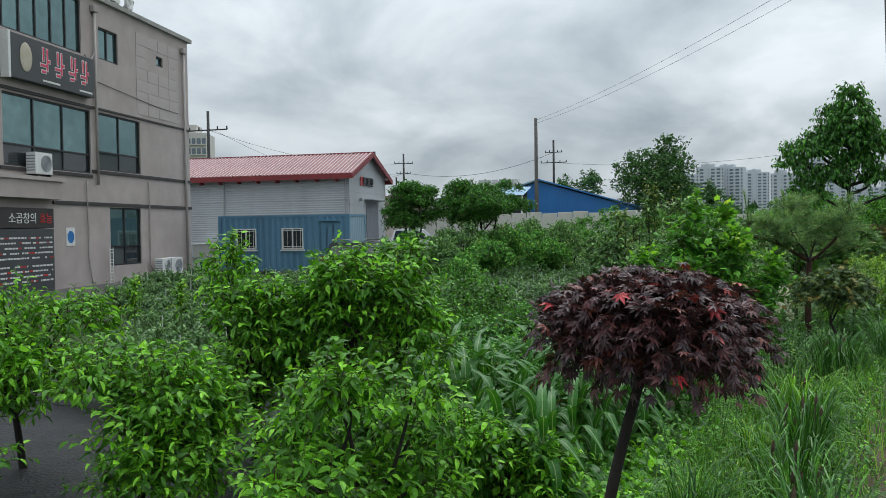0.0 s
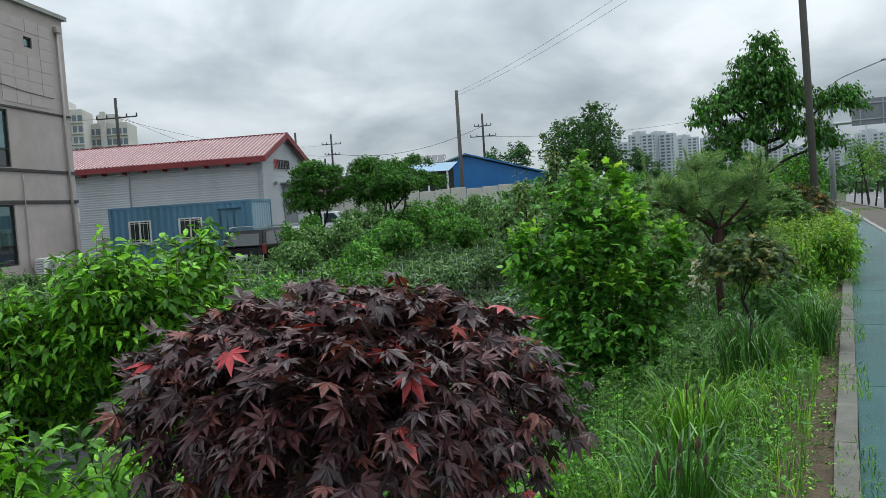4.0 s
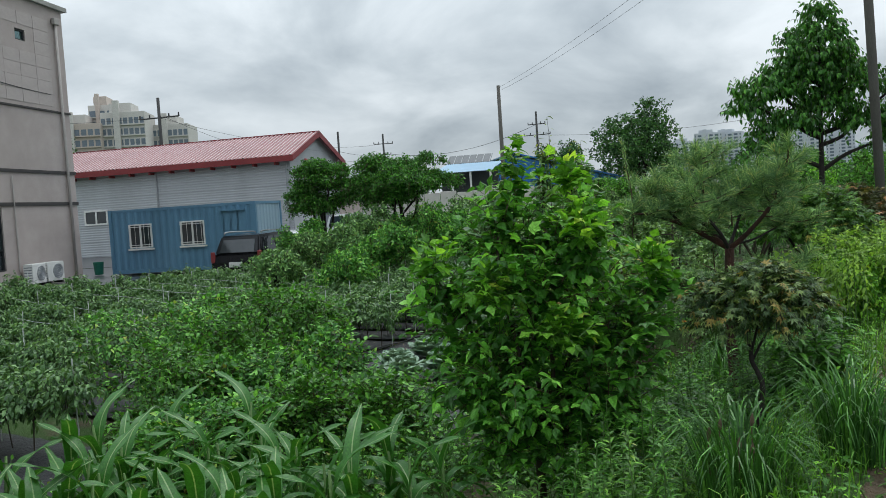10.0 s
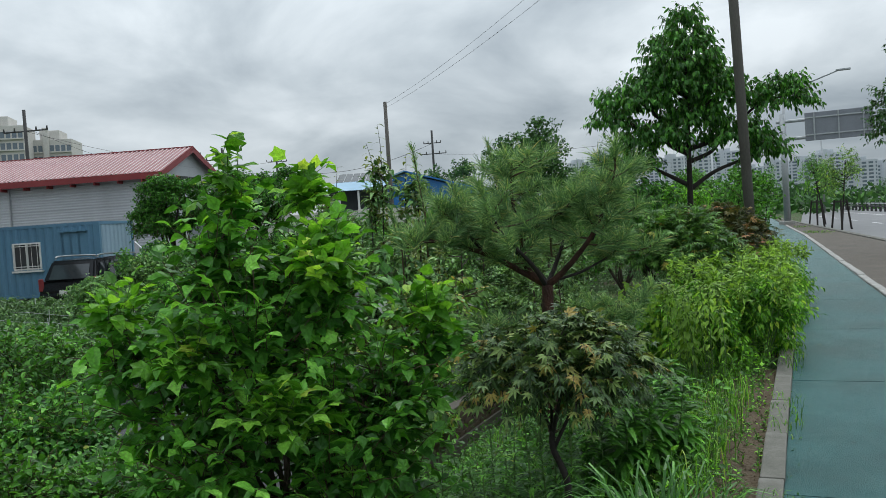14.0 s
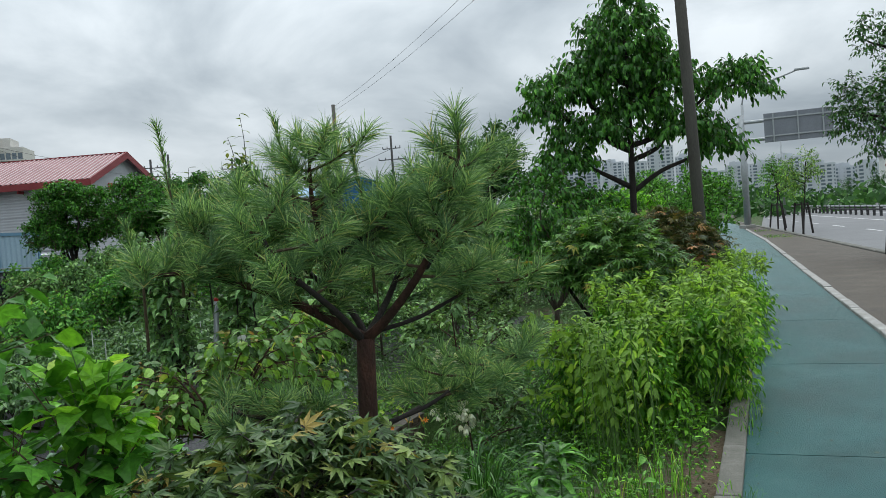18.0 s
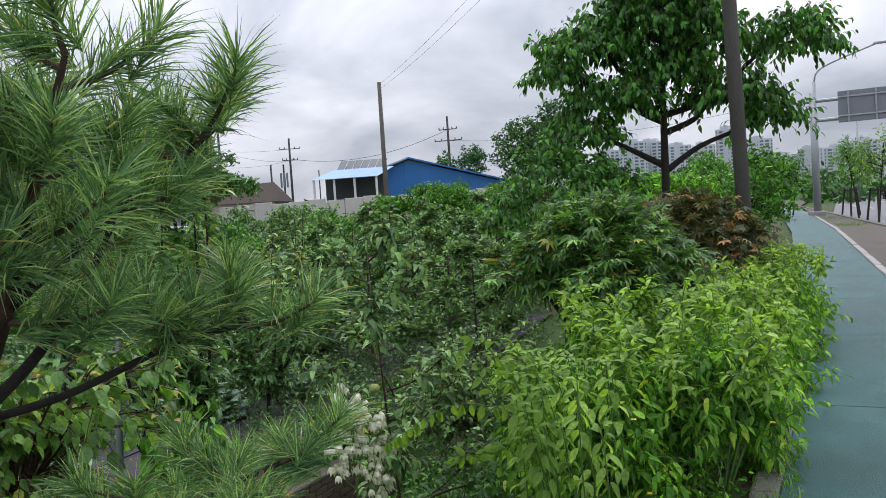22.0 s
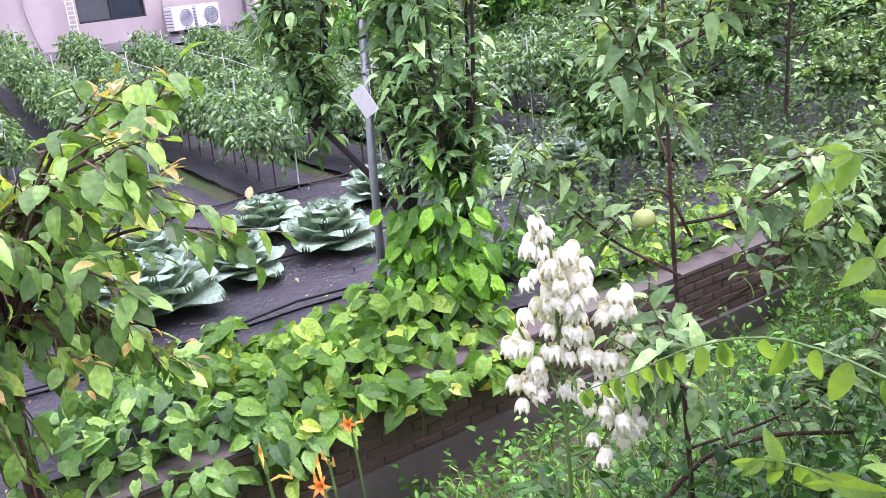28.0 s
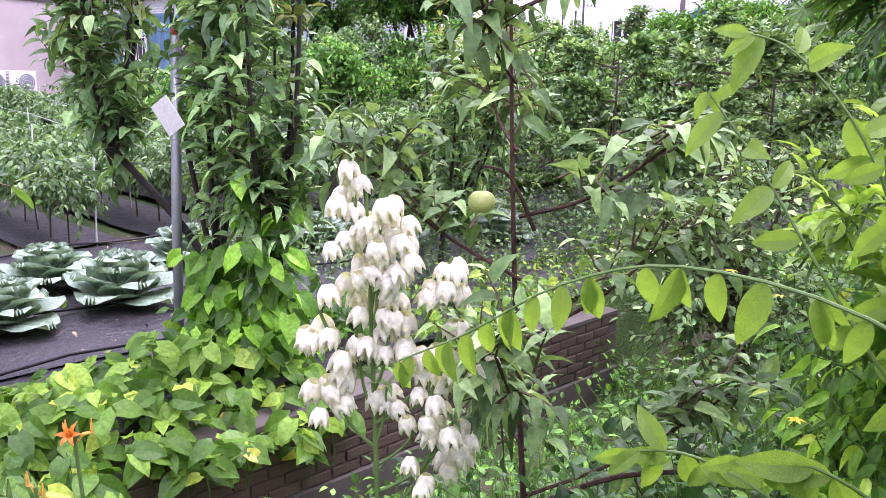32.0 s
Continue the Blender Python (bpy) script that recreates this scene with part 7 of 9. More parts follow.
put_leaves(hb, OVATE + BROAD, pos, np.concatenate([rng.normal(0, 1, (len(pos), 2)), rng.uniform(-0.4, 0.4, (len(pos), 1))], 1), np.tile([[0, 0, 1.0]], (len(pos), 1)) + rng.normal(0, 0.3, (len(pos), 3)), rng.uniform(0.03, 0.08, len(pos)), rng)
tagged(part("weeds", hb, L_mid), "low broad-leaved weeds covering the bank", "weeds", kind="stuff")


def undergrowth(name, label, u0, u1, v0, v1, n, h, count, shapes, size, material, seed, up=1.4):
    r = np.random.default_rng(seed)
    pos = scatter(n, u0, u1, v0, v1, r)
    d = np.concatenate([r.normal(0, 0.55, (n, 2)), np.full((n, 1), up)], 1)
    lb, tb = Bag(), Bag()
    sprays(lb, tb, pos, d, h, count, shapes, size, r, 0.35, 0.15)
    t = tagged(part(name, lb, material), label, "plants", kind="stuff")
    tagged(part(name + "_stems", tb, M_stem_green), "thin green stems of the low plants", "stems", kind="stuff")
    return t


undergrowth("bank_herbs", "mixed leafy herbs and weeds on the bank", -1.0, 15.3, -2.9, -0.4, 2600, 0.22, 6, OVATE, 0.055, L_bright, 1101)
undergrowth("broad_herbs", "bright broad-leaved plants before the corn", 5.6, 9.0, -3.6, -2.0, 420, 0.36, 6, BROAD, 0.12, L_bright, 1117)
undergrowth("bank_herbs", "bushy green weeds at the foot of the bank", 2.0, 16.0, -4.2, -1.6, 1500, 0.42, 8, OVATE + BROAD, 0.07, L_mid, 1102)
undergrowth("bed_weeds", "low leafy plants between the young trees", 0.5, 9.5, -7.5, -3.0, 520, 0.26, 6, BROAD, 0.065, L_mid, 1103)
undergrowth("ditch_plants", "leafy weeds in the ditch before the wall", 16.8, 23.5, -4.2, -1.4, 480, 0.34, 7, OVATE + BROAD, 0.07, L_mid, 1104)
undergrowth("ditch_grass", "pale grassy weeds in the ditch", 16.0, 23.5, -4.3, -1.4, 260, 0.2, 6, NARROW, 0.09, L_mid, 1109)
undergrowth("bed_plants", "dense leafy bed plants behind the corn", 9.5, 14.2, -6.4, -3.6, 1300, 0.75, 9, BROAD + OVATE, 0.075, L_berry, 1110)
undergrowth("ditch_plants", "low leafy weeds by the yucca", 15.9, 18.5, -3.0, -1.5, 300, 0.34, 7, BROAD, 0.06, L_dark, 1105)
undergrowth("ditch_plants", "tall leafy weeds below the pine", 13.4, 15.2, -4.2, -1.9, 420, 0.5, 8, OVATE + BROAD, 0.08, L_mid, 1118)
undergrowth("ditch_plants", "tall leafy weeds hiding the end of the brick wall", 12.9, 14.9, -4.1, -2.6, 360, 0.8, 10, OVATE + BROAD, 0.09, L_mid, 1120)
undergrowth("shade_plants", "dark leafy shrubs under the maple mounds", 17.2, 22.5, -2.6, -0.7, 620, 0.6, 8, BROAD + OVATE, 0.075, L_dark, 1115)
undergrowth("ditch_plants", "leafy weeds at the end of the brick wall", 20.6, 22.8, -4.7, -3.0, 300, 0.5, 8, OVATE + BROAD, 0.07, L_mid, 1116)
undergrowth("kerb_weeds", "pale weeds under the overhanging shrubs", 15.9, 17.2, -1.6, -0.2, 260, 0.3, 7, OVATE, 0.06, L_bright, 1106)
undergrowth("bed_plants", "mixed leafy weeds and crops between the fruit trees", 19.4, 24.5, -8.6, -5.4, 900, 0.4, 7, BROAD + OVATE, 0.07, L_pepper, 1111)
undergrowth("bed_plants", "bright green low plants behind the wall", 19.2, 23.0, -5.6, -4.6, 260, 0.3, 7, OVATE, 0.06, L_bean, 1112)
undergrowth("kerb_weeds", "small weeds creeping over the soil by the kerb", 1.0, 16.4, -0.5, -0.1, 760, 0.1, 5, OVATE, 0.035, L_bright, 1113, 0.7)
undergrowth("shade_plants", "dark leafy weeds behind the bronze maple", 12.6, 13.9, -2.0, -0.95, 330, 0.4, 8, BROAD + OVATE, 0.085, L_dark, 1119)
undergrowth("kerb_weeds", "tiny weeds in the joint between kerb and path", 0.5, 16.5, 0.03, 0.1, 420, 0.09, 5, OVATE, 0.03, L_mid, 1114, 0.6)
undergrowth("far_bed_plants", "mixed crops and weeds beyond the fruit trees", 21.5, 36.0, -16.0, -3.0, 2200, 0.55, 7, OVATE, 0.1, L_pepper, 1107)
undergrowth("far_bed_plants", "dark leafy crops in the rear beds", 24.0, 40.0, -16.5, -5.0, 1500, 0.6, 6, BROAD, 0.14, L_berry, 1108)


def blade_clump(u_, v_, n, h, spread, seed, material, label, name="iris_clump", pods=0, lean=0.7, w=0.012):
    r = np.random.default_rng(seed)
    t = thing(name, (0, 0, 0), label, "clump", "blade-leaved clumps on the bank")
    a = r.uniform(0, 6.283, n)
    rad = spread * np.sqrt(r.uniform(0, 1, n))
    o = np.array(P(u_, v_))
    pos = o[None] + np.stack([rad * np.cos(a), rad * np.sin(a), np.zeros(n)], -1)
    fan = np.floor(a / 6.2832 * 7).astype(int)
    for f in range(7):
        if (fan == f).any():
            b = Bag()
            blades(b, pos[fan == f], h, w, lean, r, 6, (a + r.normal(0, 0.5, n))[fan == f])
            part("leaf_fan", b, material, t)
    for k in range(pods):
        bb = Bag()
        ang, rd = r.uniform(0, 6.28), r.uniform(0.05, spread)
        x, y = o[0] + rd * math.cos(ang), o[1] + rd * math.sin(ang)
        z = o[2] + h * r.uniform(0.75, 1.05)
        bb.tube([(x, y, o[2]), (x, y, z)], 0.004, 5)
        bb.tube([(x, y, z), (x + 0.004, y, z + 0.02), (x + 0.006, y, z + 0.045), (x + 0.008, y, z + 0.07)], [0.006, 0.013, 0.011, 0.003], 6)
        part("seed_stalk", bb, M_twig, t)
    return t


LBL = "clump of arching sword-shaped green leaves"
for i, (u_, v_, n, h, s, pods) in enumerate(((3.9, -0.4, 120, 0.55, 0.16, 8), (4.9, -0.62, 120, 0.52, 0.16, 9), (6.3, -0.74, 170, 0.56, 0.17, 7), (8.25, -1.0, 230, 0.52, 0.24, 5), (10.5, -0.85, 330, 0.52, 0.25, 5), (11.2, -0.34, 260, 0.48, 0.2, 0),
                                              (7.2, -1.15, 120, 0.36, 0.22, 0), (9.3, -1.35, 120, 0.36, 0.2, 0), (15.0, -1.9, 80, 0.5, 0.14, 0), (15.7, -1.75, 110, 0.52, 0.16, 0), (2.9, -0.55, 120, 0.55, 0.16, 6), (5.7, -1.35, 90, 0.4, 0.2, 0))):
    blade_clump(u_, v_, n + 60, h, s, 500 + i, L_iris if i not in (3, 6, 7) else L_grass, LBL if not pods else "clump of sword-shaped leaves with dry brown seed stalks", pods=pods, lean=0.6)


def spike(p, h, seed, material, ln, n, label, name, cat, grp="", dr=0.25):
    """An upright stem with whorls of narrow leaves."""
    r = np.random.default_rng(seed)
    t = thing(name, (0, 0, 0), label, cat, grp)
    b = Bag()
    tx, ty = r.normal(0, 0.05), r.normal(0, 0.05)
    b.tube([p, p + Vector((tx * 0.5, ty * 0.5, h * 0.5)), p + Vector((tx, ty, h))], [0.006, 0.005, 0.003], 5)
    part("stem", b, M_stem_green, t)
    s = r.uniform(0.12, 1.0, n)
    a = np.arange(n) * 2.4
    pos = np.array(p)[None] + np.stack([tx * s, ty * s, h * s], -1)
    ax = np.stack([np.cos(a), np.sin(a), 0.55 - dr + 0.5 * s], -1)
    lb = Bag()
    put_leaves(lb, NARROW, pos, ax, np.tile([[0, 0, 1.0]], (n, 1)), ln * (1.15 - 0.55 * s), r)
    part("foliage", lb, material, t)
    return t


rl = random.Random(4)
for i in range(84):
    u_, v_ = rl.uniform(9.8, 13.2), rl.uniform(-2.3, -1.05)
    spike(P(u_, v_), rl.uniform(0.5, 0.85), 900 + i, L_mid if i % 4 else L_grass, 0.095, 84, "upright lily stem set with narrow leaves", "lily_stem", "lily", "lily stems")
for i, (u_, v_) in enumerate(((13.2, -0.75), (13.45, -0.95), (13.0, -1.0), (13.6, -0.7), (13.35, -1.25), (14.4, -0.8), (14.7, -1.0), (13.3, -0.62), (13.75, -0.95), (13.1, -0.88), (13.55, -1.1))):
    spike(P(u_, v_), 0.62, 1960 + i, L_mid, 0.2, 120, "leafy balsam plant with long pointed leaves", "balsam", "balsam", "balsam plants", 0.45)
for i in range(10):
    spike(P(rl.uniform(7.6, 9.6), rl.uniform(-2.1, -1.5)), rl.uniform(0.5, 0.8), 980 + i, L_bright, 0.07, 90, "tall weed with small pale leaves", "tall_weed", "weed", "tall weeds")

clods = Bag()
rng = np.random.default_rng(62)
for c_ in range(700):
    u_, v_, r_ = rng.uniform(1.0, 16.5), rng.uniform(-0.48, -0.13), rng.uniform(0.004, 0.014)
    q = np.array(P(u_, v_, -0.03))
    k8 = q[None] + r_ * np.array([(1, 0, 0), (0, 1, 0), (-1, 0, 0), (0, -1, 0), (0, 0, 0.8)]) * rng.uniform(0.7, 1.3, (5, 1))
    clods.add(k8, [(0, 1, 4), (1, 2, 4), (2, 3, 4), (3, 0, 4)])
tagged(part("soil_crumbs", clods, M_soil), "loose crumbs of brown soil along the kerb", "soil", kind="stuff")
lit = Bag()
rng = np.random.default_rng(61)
lp = [P(a, b, 0.004) for a, b in zip(rng.uniform(0, 26, 240), np.concatenate([0.05 + 0.22 * rng.uniform(0, 1, 150) ** 2, rng.uniform(0.1, 1.3, 90)]))]
put_leaves(lit, OVATE + NARROW, np.array([tuple(q) for q in lp]), np.concatenate([rng.normal(0, 1, (240, 2)), np.full((240, 1), 0.12)], 1), np.tile([[0, 0, 1.0]], (240, 1)), rng.uniform(0.012, 0.035, 240), rng)
tagged(part("leaf_litter", lit, leaf("fallen_leaf", [(0.0, (0.05, 0.035, 0.015)), (0.6, (0.12, 0.09, 0.03)), (1.0, (0.2, 0.22, 0.06))], 0.6, 0.1, lush=False)), "small fallen leaves and petals scattered on the path", "litter", kind="stuff")

# ---- corn ----
corn = thing("corn_plant", (0, 0, 0), "young corn plant with long arching leaves", "corn", "corn patch")


def corn_leaf(seed):
    """A strap-like leaf with a pale midrib: it rises, then folds over and hangs."""
    r = random.Random(seed)
    L, w = r.uniform(0.66, 0.88), r.uniform(0.1, 0.128)
    fold, drop = r.uniform(0.3, 0.52), r.uniform(1.8, 2.7) if seed % 4 else 0.9
    rows = []
    n = 16
    x = z = 0.0
    for i in range(n + 1):
        t = i / n
        ang = 1.24 - 0.3 * t - drop / (1 + math.exp(-(t - fold) * 11))
        if i:
            x += L / n * math.cos(ang)
            z += L / n * math.sin(ang)
        ww = w / 2 * min(1, 0.55 + 1.5 * t) * max(0.0, 1 - t ** 2.6) ** 0.8 + 0.001
        wav = 0.011 * math.sin(t * 17 + seed) * (t > 0.12)
        nx, nz = -math.sin(ang), math.cos(ang)
        cup = (0.3 - 0.2 * t) * ww
        rows.append([(x + nx * h, y, z + nz * h) for y, h in ((-ww, cup + wav), (-ww * 0.5, cup * 0.4 + wav * 0.3), (-0.0045, 0.0), (0.0045, 0.0), (ww * 0.5, cup * 0.4 - wav * 0.3), (ww, cup - wav))])
    b = Bag()
    b.grid(rows)
    me = b.mesh("leaf", L_corn, True)
    me.materials.append(L_corn_rib)
    me.polygons.foreach_set("material_index", np.tile([0, 0, 1, 0, 0], n).astype(np.int32))
    return me


corn_meshes = [corn_leaf(i) for i in range(8)]
b = Bag()
b.tube([(0, 0, 0), (0.01, 0, 0.5), (0, 0.01, 0.95)], [0.017, 0.014, 0.008], 8)
part("stalk", b, M_stem_green, corn, shade=True)
rc = random.Random(17)
for k in range(9):
    ob = part("leaf", corn_meshes[(1, 2, 3, 5, 6, 7, 2, 4, 0)[k]], None, corn)
    ob.matrix_local = pose(0, 0, 0.08 + 0.085 * k, 0, 8 - 2.2 * k, 180 * k + rc.uniform(-35, 35)) @ Matrix.Diagonal((1.05 - 0.03 * k,) * 3 + (1,))
first = True
for i in range(10):
    for j in range(8):
        u_, v_ = 7.0 + i * 0.4 + rc.uniform(-0.12, 0.12), -3.02 - j * 0.36 + rc.uniform(-0.1, 0.1)
        m = Matrix.Translation(P(u_, v_)) @ pose(0, 0, 0, rc.uniform(-6, 6), rc.uniform(-6, 6), rc.uniform(0, 360)) @ Matrix.Scale(rc.uniform(0.92, 1.18) * (1.0 if u_ > 8 else 0.92), 4)
        if first:
            corn.matrix_world = m
            first = False
        else:
            ob = copy_thing(corn, m)
            ob.scale = m.to_scale()

# ---- garden: berries, peppers, fruit trees, cabbages, beans ----
rb = random.Random(31)
for i, (u_, v_, rx, rz) in enumerate(((12.6, -5.3, 1.0, 0.75), (11.0, -5.6, 0.9, 0.65), (13.4, -6.6, 1.1, 0.85), (14.5, -7.9, 1.3, 1.0), (14.9, -9.2, 1.2, 0.95), (13.6, -9.0, 1.3, 0.95), (12.4, -7.6, 1.1, 0.75))):
    q = P(u_, v_)
    leafy_tree("berry_bush", "sprawling bramble bush with small dark toothed leaves", q, blob_crown((q.x, q.y, q.z + rz * 0.85), rx, rz, 10, 600 + i), 900, 0.3, 8, BROAD, 0.085, L_berry if i % 3 else L_mid, 610 + i, 0.02, M_bark_dark, droop=0.3, sag=0.35, up=0.3, inner=0.6)
pep = thing("pepper_plant", (0, 0, 0), "staked chilli pepper plant with drooping pointed leaves", "pepper plant", "pepper rows")
b = Bag()
b.tube([(0, 0, 0), (0.01, 0, 0.4)], [0.01, 0.008], 6)
for k in range(5):
    a = k * 1.26
    b.tube([(0.01, 0, 0.38), (0.12 * math.cos(a), 0.12 * math.sin(a), 0.6), (0.2 * math.cos(a), 0.2 * math.sin(a), 0.85)], [0.007, 0.005, 0.003], 5)
part("stem", b, M_bark, pep)
crown(pep, [(0, 0, 0.66, 0.34, 0.34, 0.36), (0.12, 0.1, 0.78, 0.28, 0.28, 0.28), (-0.14, 0, 0.72, 0.28, 0.28, 0.3)], 120, 0.2, 6, OVATE, 0.095, L_pepper, 640, droop=0.8, sag=0.4, up=0.3, inner=0.4, twig_mat=M_stem_green)
first = True
rows_uv = [(18.6 + 1.15 * k, -8.9 - 0.2 * (k % 2), -18.0) for k in range(6)] + [(14.9, -11.6, -18.5), (17.5, -10.6, -19.0), (16.2, -11.4, -19.0), (13.4, -10.8, -17.0), (11.6, -8.6, -14.0), (10.0, -8.6, -13.0), (8.4, -8.0, -12.0), (26.0, -9.0, -17.0), (27.6, -9.0, -17.0)]
for r_, (u_, v0, v1) in enumerate(rows_uv):
    v = v0
    while v > v1:
        p = P(u_ + rb.uniform(-0.06, 0.06), v)
        m = Matrix.Translation(p) @ pose(0, 0, 0, rb.uniform(-4, 4), rb.uniform(-4, 4), rb.uniform(0, 360)) @ Matrix.Scale(rb.uniform(0.9, 1.12), 4)
        if first:
            pep.matrix_world, first = m, False
        else:
            ob = copy_thing(pep, m)
            ob.scale = m.to_scale()
        v -= 0.5
    stake_v = v0 + 0.1
    st = thing("stake_row", (0, 0, 0), "row of thin pale stakes joined by strings along the peppers", "plant stakes", "stake rows")
    while stake_v > v1:
        p = P(u_ + 0.16, stake_v)
        b = Bag()
        b.tube([p, p + Vector((rb.uniform(-0.03, 0.03), rb.uniform(-0.03, 0.03), rb.uniform(1.05, 1.25)))], 0.009, 5)
        part("stake", b, M_stake, st)
        stake_v -= 1.55
    for z in (0.45, 0.8):
        b = Bag()
        a, c = P(u_ + 0.16, v0), P(u_ + 0.16, v1)
        b.tube([Vector((a.x, a.y, a.z + z)).lerp(Vector((c.x, c.y, c.z + z)), k / 8) - Vector((0, 0, 0.03 * (k % 2))) for k in range(9)], 0.004, 4, False)
        part("string", b, M_stake, st)


def fruit_tree(name, label, base, h, rad, tw, material, size, seed, shapes=BROAD, count=6, r0=0.035, lean=(0, 0), open_=0.35, bark=None, dens=1.0, low=0.25):
    """An upright stem with short side branches up its height."""
    r = random.Random(seed)
    t = thing(name, (0, 0, 0), label, "tree", "fruit trees")
    base = Vector(base)
    top = base + Vector((lean[0], lean[1], h))
    c = curved([base - Vector((0, 0, 0.05)), base, base.lerp(top, 0.5) + Vector((r.uniform(-0.05, 0.05), r.uniform(-0.05, 0.05), 0)), top], 5)
    b = Bag()
    b.tube(c, np.linspace(r0, r0 * 0.22, len(c)), 8)
    part("trunk", b, bark or M_bark, t, shade=True)
    ends = []
    for k in range(11):
        s = low + (1 - low) * (k / 10) ** 1.1
        p0 = base.lerp(top, min(s, 0.98))
        a = k * 2.4 + r.uniform(-0.5, 0.5)
        ln = rad * (1.15 - 0.6 * s) * r.uniform(0.7, 1.2)
        e = p0 + Vector((ln * math.cos(a), ln * math.sin(a), ln * r.uniform(0.1, 0.8)))
        b = Bag()
        b.tube(curved([p0, p0.lerp(e, 0.5) + Vector((0, 0, -0.04)), e], 4), np.linspace(r0 * 0.4, 0.004, 9), 5)
        part("branch", b, bark or M_bark, t)
        ends.append((p0, e))
    rng_ = np.random.default_rng(seed)
    n = tw
    pick = rng_.integers(0, len(ends), n)
    s = rng_.uniform(open_, 1.05, n)
    p0, e = np.array([tuple(q[0]) for q in ends])[pick], np.array([tuple(q[1]) for q in ends])[pick]
    st_ = p0 + (e - p0) * s[:, None] + rng_.normal(0, 0.03, (n, 3))
    d = unit(e - p0) * 0.5 + rng_.normal(0, 0.55, (n, 3)) + np.array([[0, 0, 0.5]])
    lb, tb = Bag(), Bag()
    sprays(lb, tb, st_, d, 0.17, count, shapes, size, rng_, 0.15, 0.2)
    part("foliage", lb, material, t)
    part("twig_mass", tb, M_twig, t)["kind"] = "stuff"
    return t


PEAR = "upright young pear tree with glossy dark curled leaves"


def pear_tree(base, h, seed, shoots, n=900, spread=0.32, size=0.12, bare=0.3, knee_h=0.55, lean=(0, 0)):
    """A stem that splits into near-upright rods, thickly leaved to the top, with a few bare-ended tall shoots."""
    r = random.Random(seed)
    g = np.random.default_rng(seed)
    t = thing("pear_tree", (0, 0, 0), PEAR, "tree", "fruit trees")
    base = Vector(base)
    knee = base + Vector((lean[0] + r.uniform(-0.04, 0.04), lean[1] + r.uniform(-0.04, 0.04), knee_h))
    b = Bag()
    bend_at = base.lerp(knee, 0.5) + Vector((-0.3 * lean[0], -0.3 * lean[1], 0))
    b.tube(curved([base - Vector((0, 0, 0.05)), base, bend_at, knee], 5), np.linspace(0.03, 0.021, 16), 9)
    part("trunk", b, M_bark_dark, t, shade=True)
    lb, tb, yb_ = Bag(), Bag(), Bag()
    for k in range(shoots):
        a = k * 2.4 + r.uniform(-0.4, 0.4)
        top = base + Vector((lean[0], lean[1], 0)) + Vector((spread * math.cos(a) * r.uniform(0.5, 1.1), spread * math.sin(a) * r.uniform(0.5, 1.1), h * (1.0 if k % 3 == 0 else r.uniform(0.62, 0.9))))
        m = knee.lerp(top, 0.45) + Vector((0.3 * spread * math.cos(a), 0.3 * spread * math.sin(a), 0))
        c = curved([knee - Vector((0, 0, 0.1)), m, top], 10)
        b = Bag()
        b.tube(c, np.linspace(0.02, 0.005, len(c)), 6)
        part("branch", b, M_bark_dark, t, shade=True)
        pts = np.array([tuple(q) for q in c])
        w = n // shoots
        knots = g.uniform(bare, 1.0, 9)  # leaves sit in bunches on short spurs
        pos_ = np.clip(knots[g.integers(0, 9, w)] + g.normal(0, 0.045, w), 0, 1)
        idx = (pos_ * (len(pts) - 1)).astype(int)
        st_ = pts[idx] + g.normal(0, 0.06, (w, 3))
        d = g.normal(0, 1.0, (w, 3)) + np.array([[0, 0, 0.7]])
        clear = np.hypot(st_[:, 0] - 4.2, st_[:, 1] - 18.28) > 0.2  # none grow against the steel post
        sprays(lb, tb, st_[clear], d[clear], 0.19, 4, CURLED, size * 0.9, g, 0.0, 0.2)
        if k % 3 == 0:  # tall thin shoot with small young leaves
            e = top + Vector((r.uniform(-0.08, 0.08), r.uniform(-0.08, 0.08), r.uniform(0.3, 0.6)))
            b = Bag()
            b.tube([top, top.lerp(e, 0.5) + Vector((0.01, 0, 0)), e], [0.005, 0.004, 0.002], 5)
            part("shoot", b, M_bark_dark, t)
            ss = np.linspace(0.1, 1.0, 9)
            pp_ = np.array(top)[None] + (np.array(e) - np.array(top))[None] * ss[:, None]
            an = np.arange(9) * 2.4
            put_leaves(yb_, OVATE, pp_, np.stack([np.cos(an), np.sin(an), np.full(9, 0.2)], -1), np.tile([[0, 0, 1.0]], (9, 1)), np.full(9, size * 0.75), g)
            st2 = pts[g.integers(int(len(pts) * 0.6), len(pts), 40)]
            sprays(yb_, None, st2, g.normal(0, 0.8, (40, 3)) + np.array([[0, 0, 0.6]]), 0.14, 3, OVATE, size * 0.8, g, 0.3, 0.2)
    part("foliage", lb, L_pear, t)
    part("young_foliage", yb_, L_pear_young, t, "yellow-green young leaves")
    part("twig_mass", tb, M_twig, t)["kind"] = "stuff"
    return t


def bed(x, y):
    return Vector((x, y, ground_z(*to_uv(x, y))))


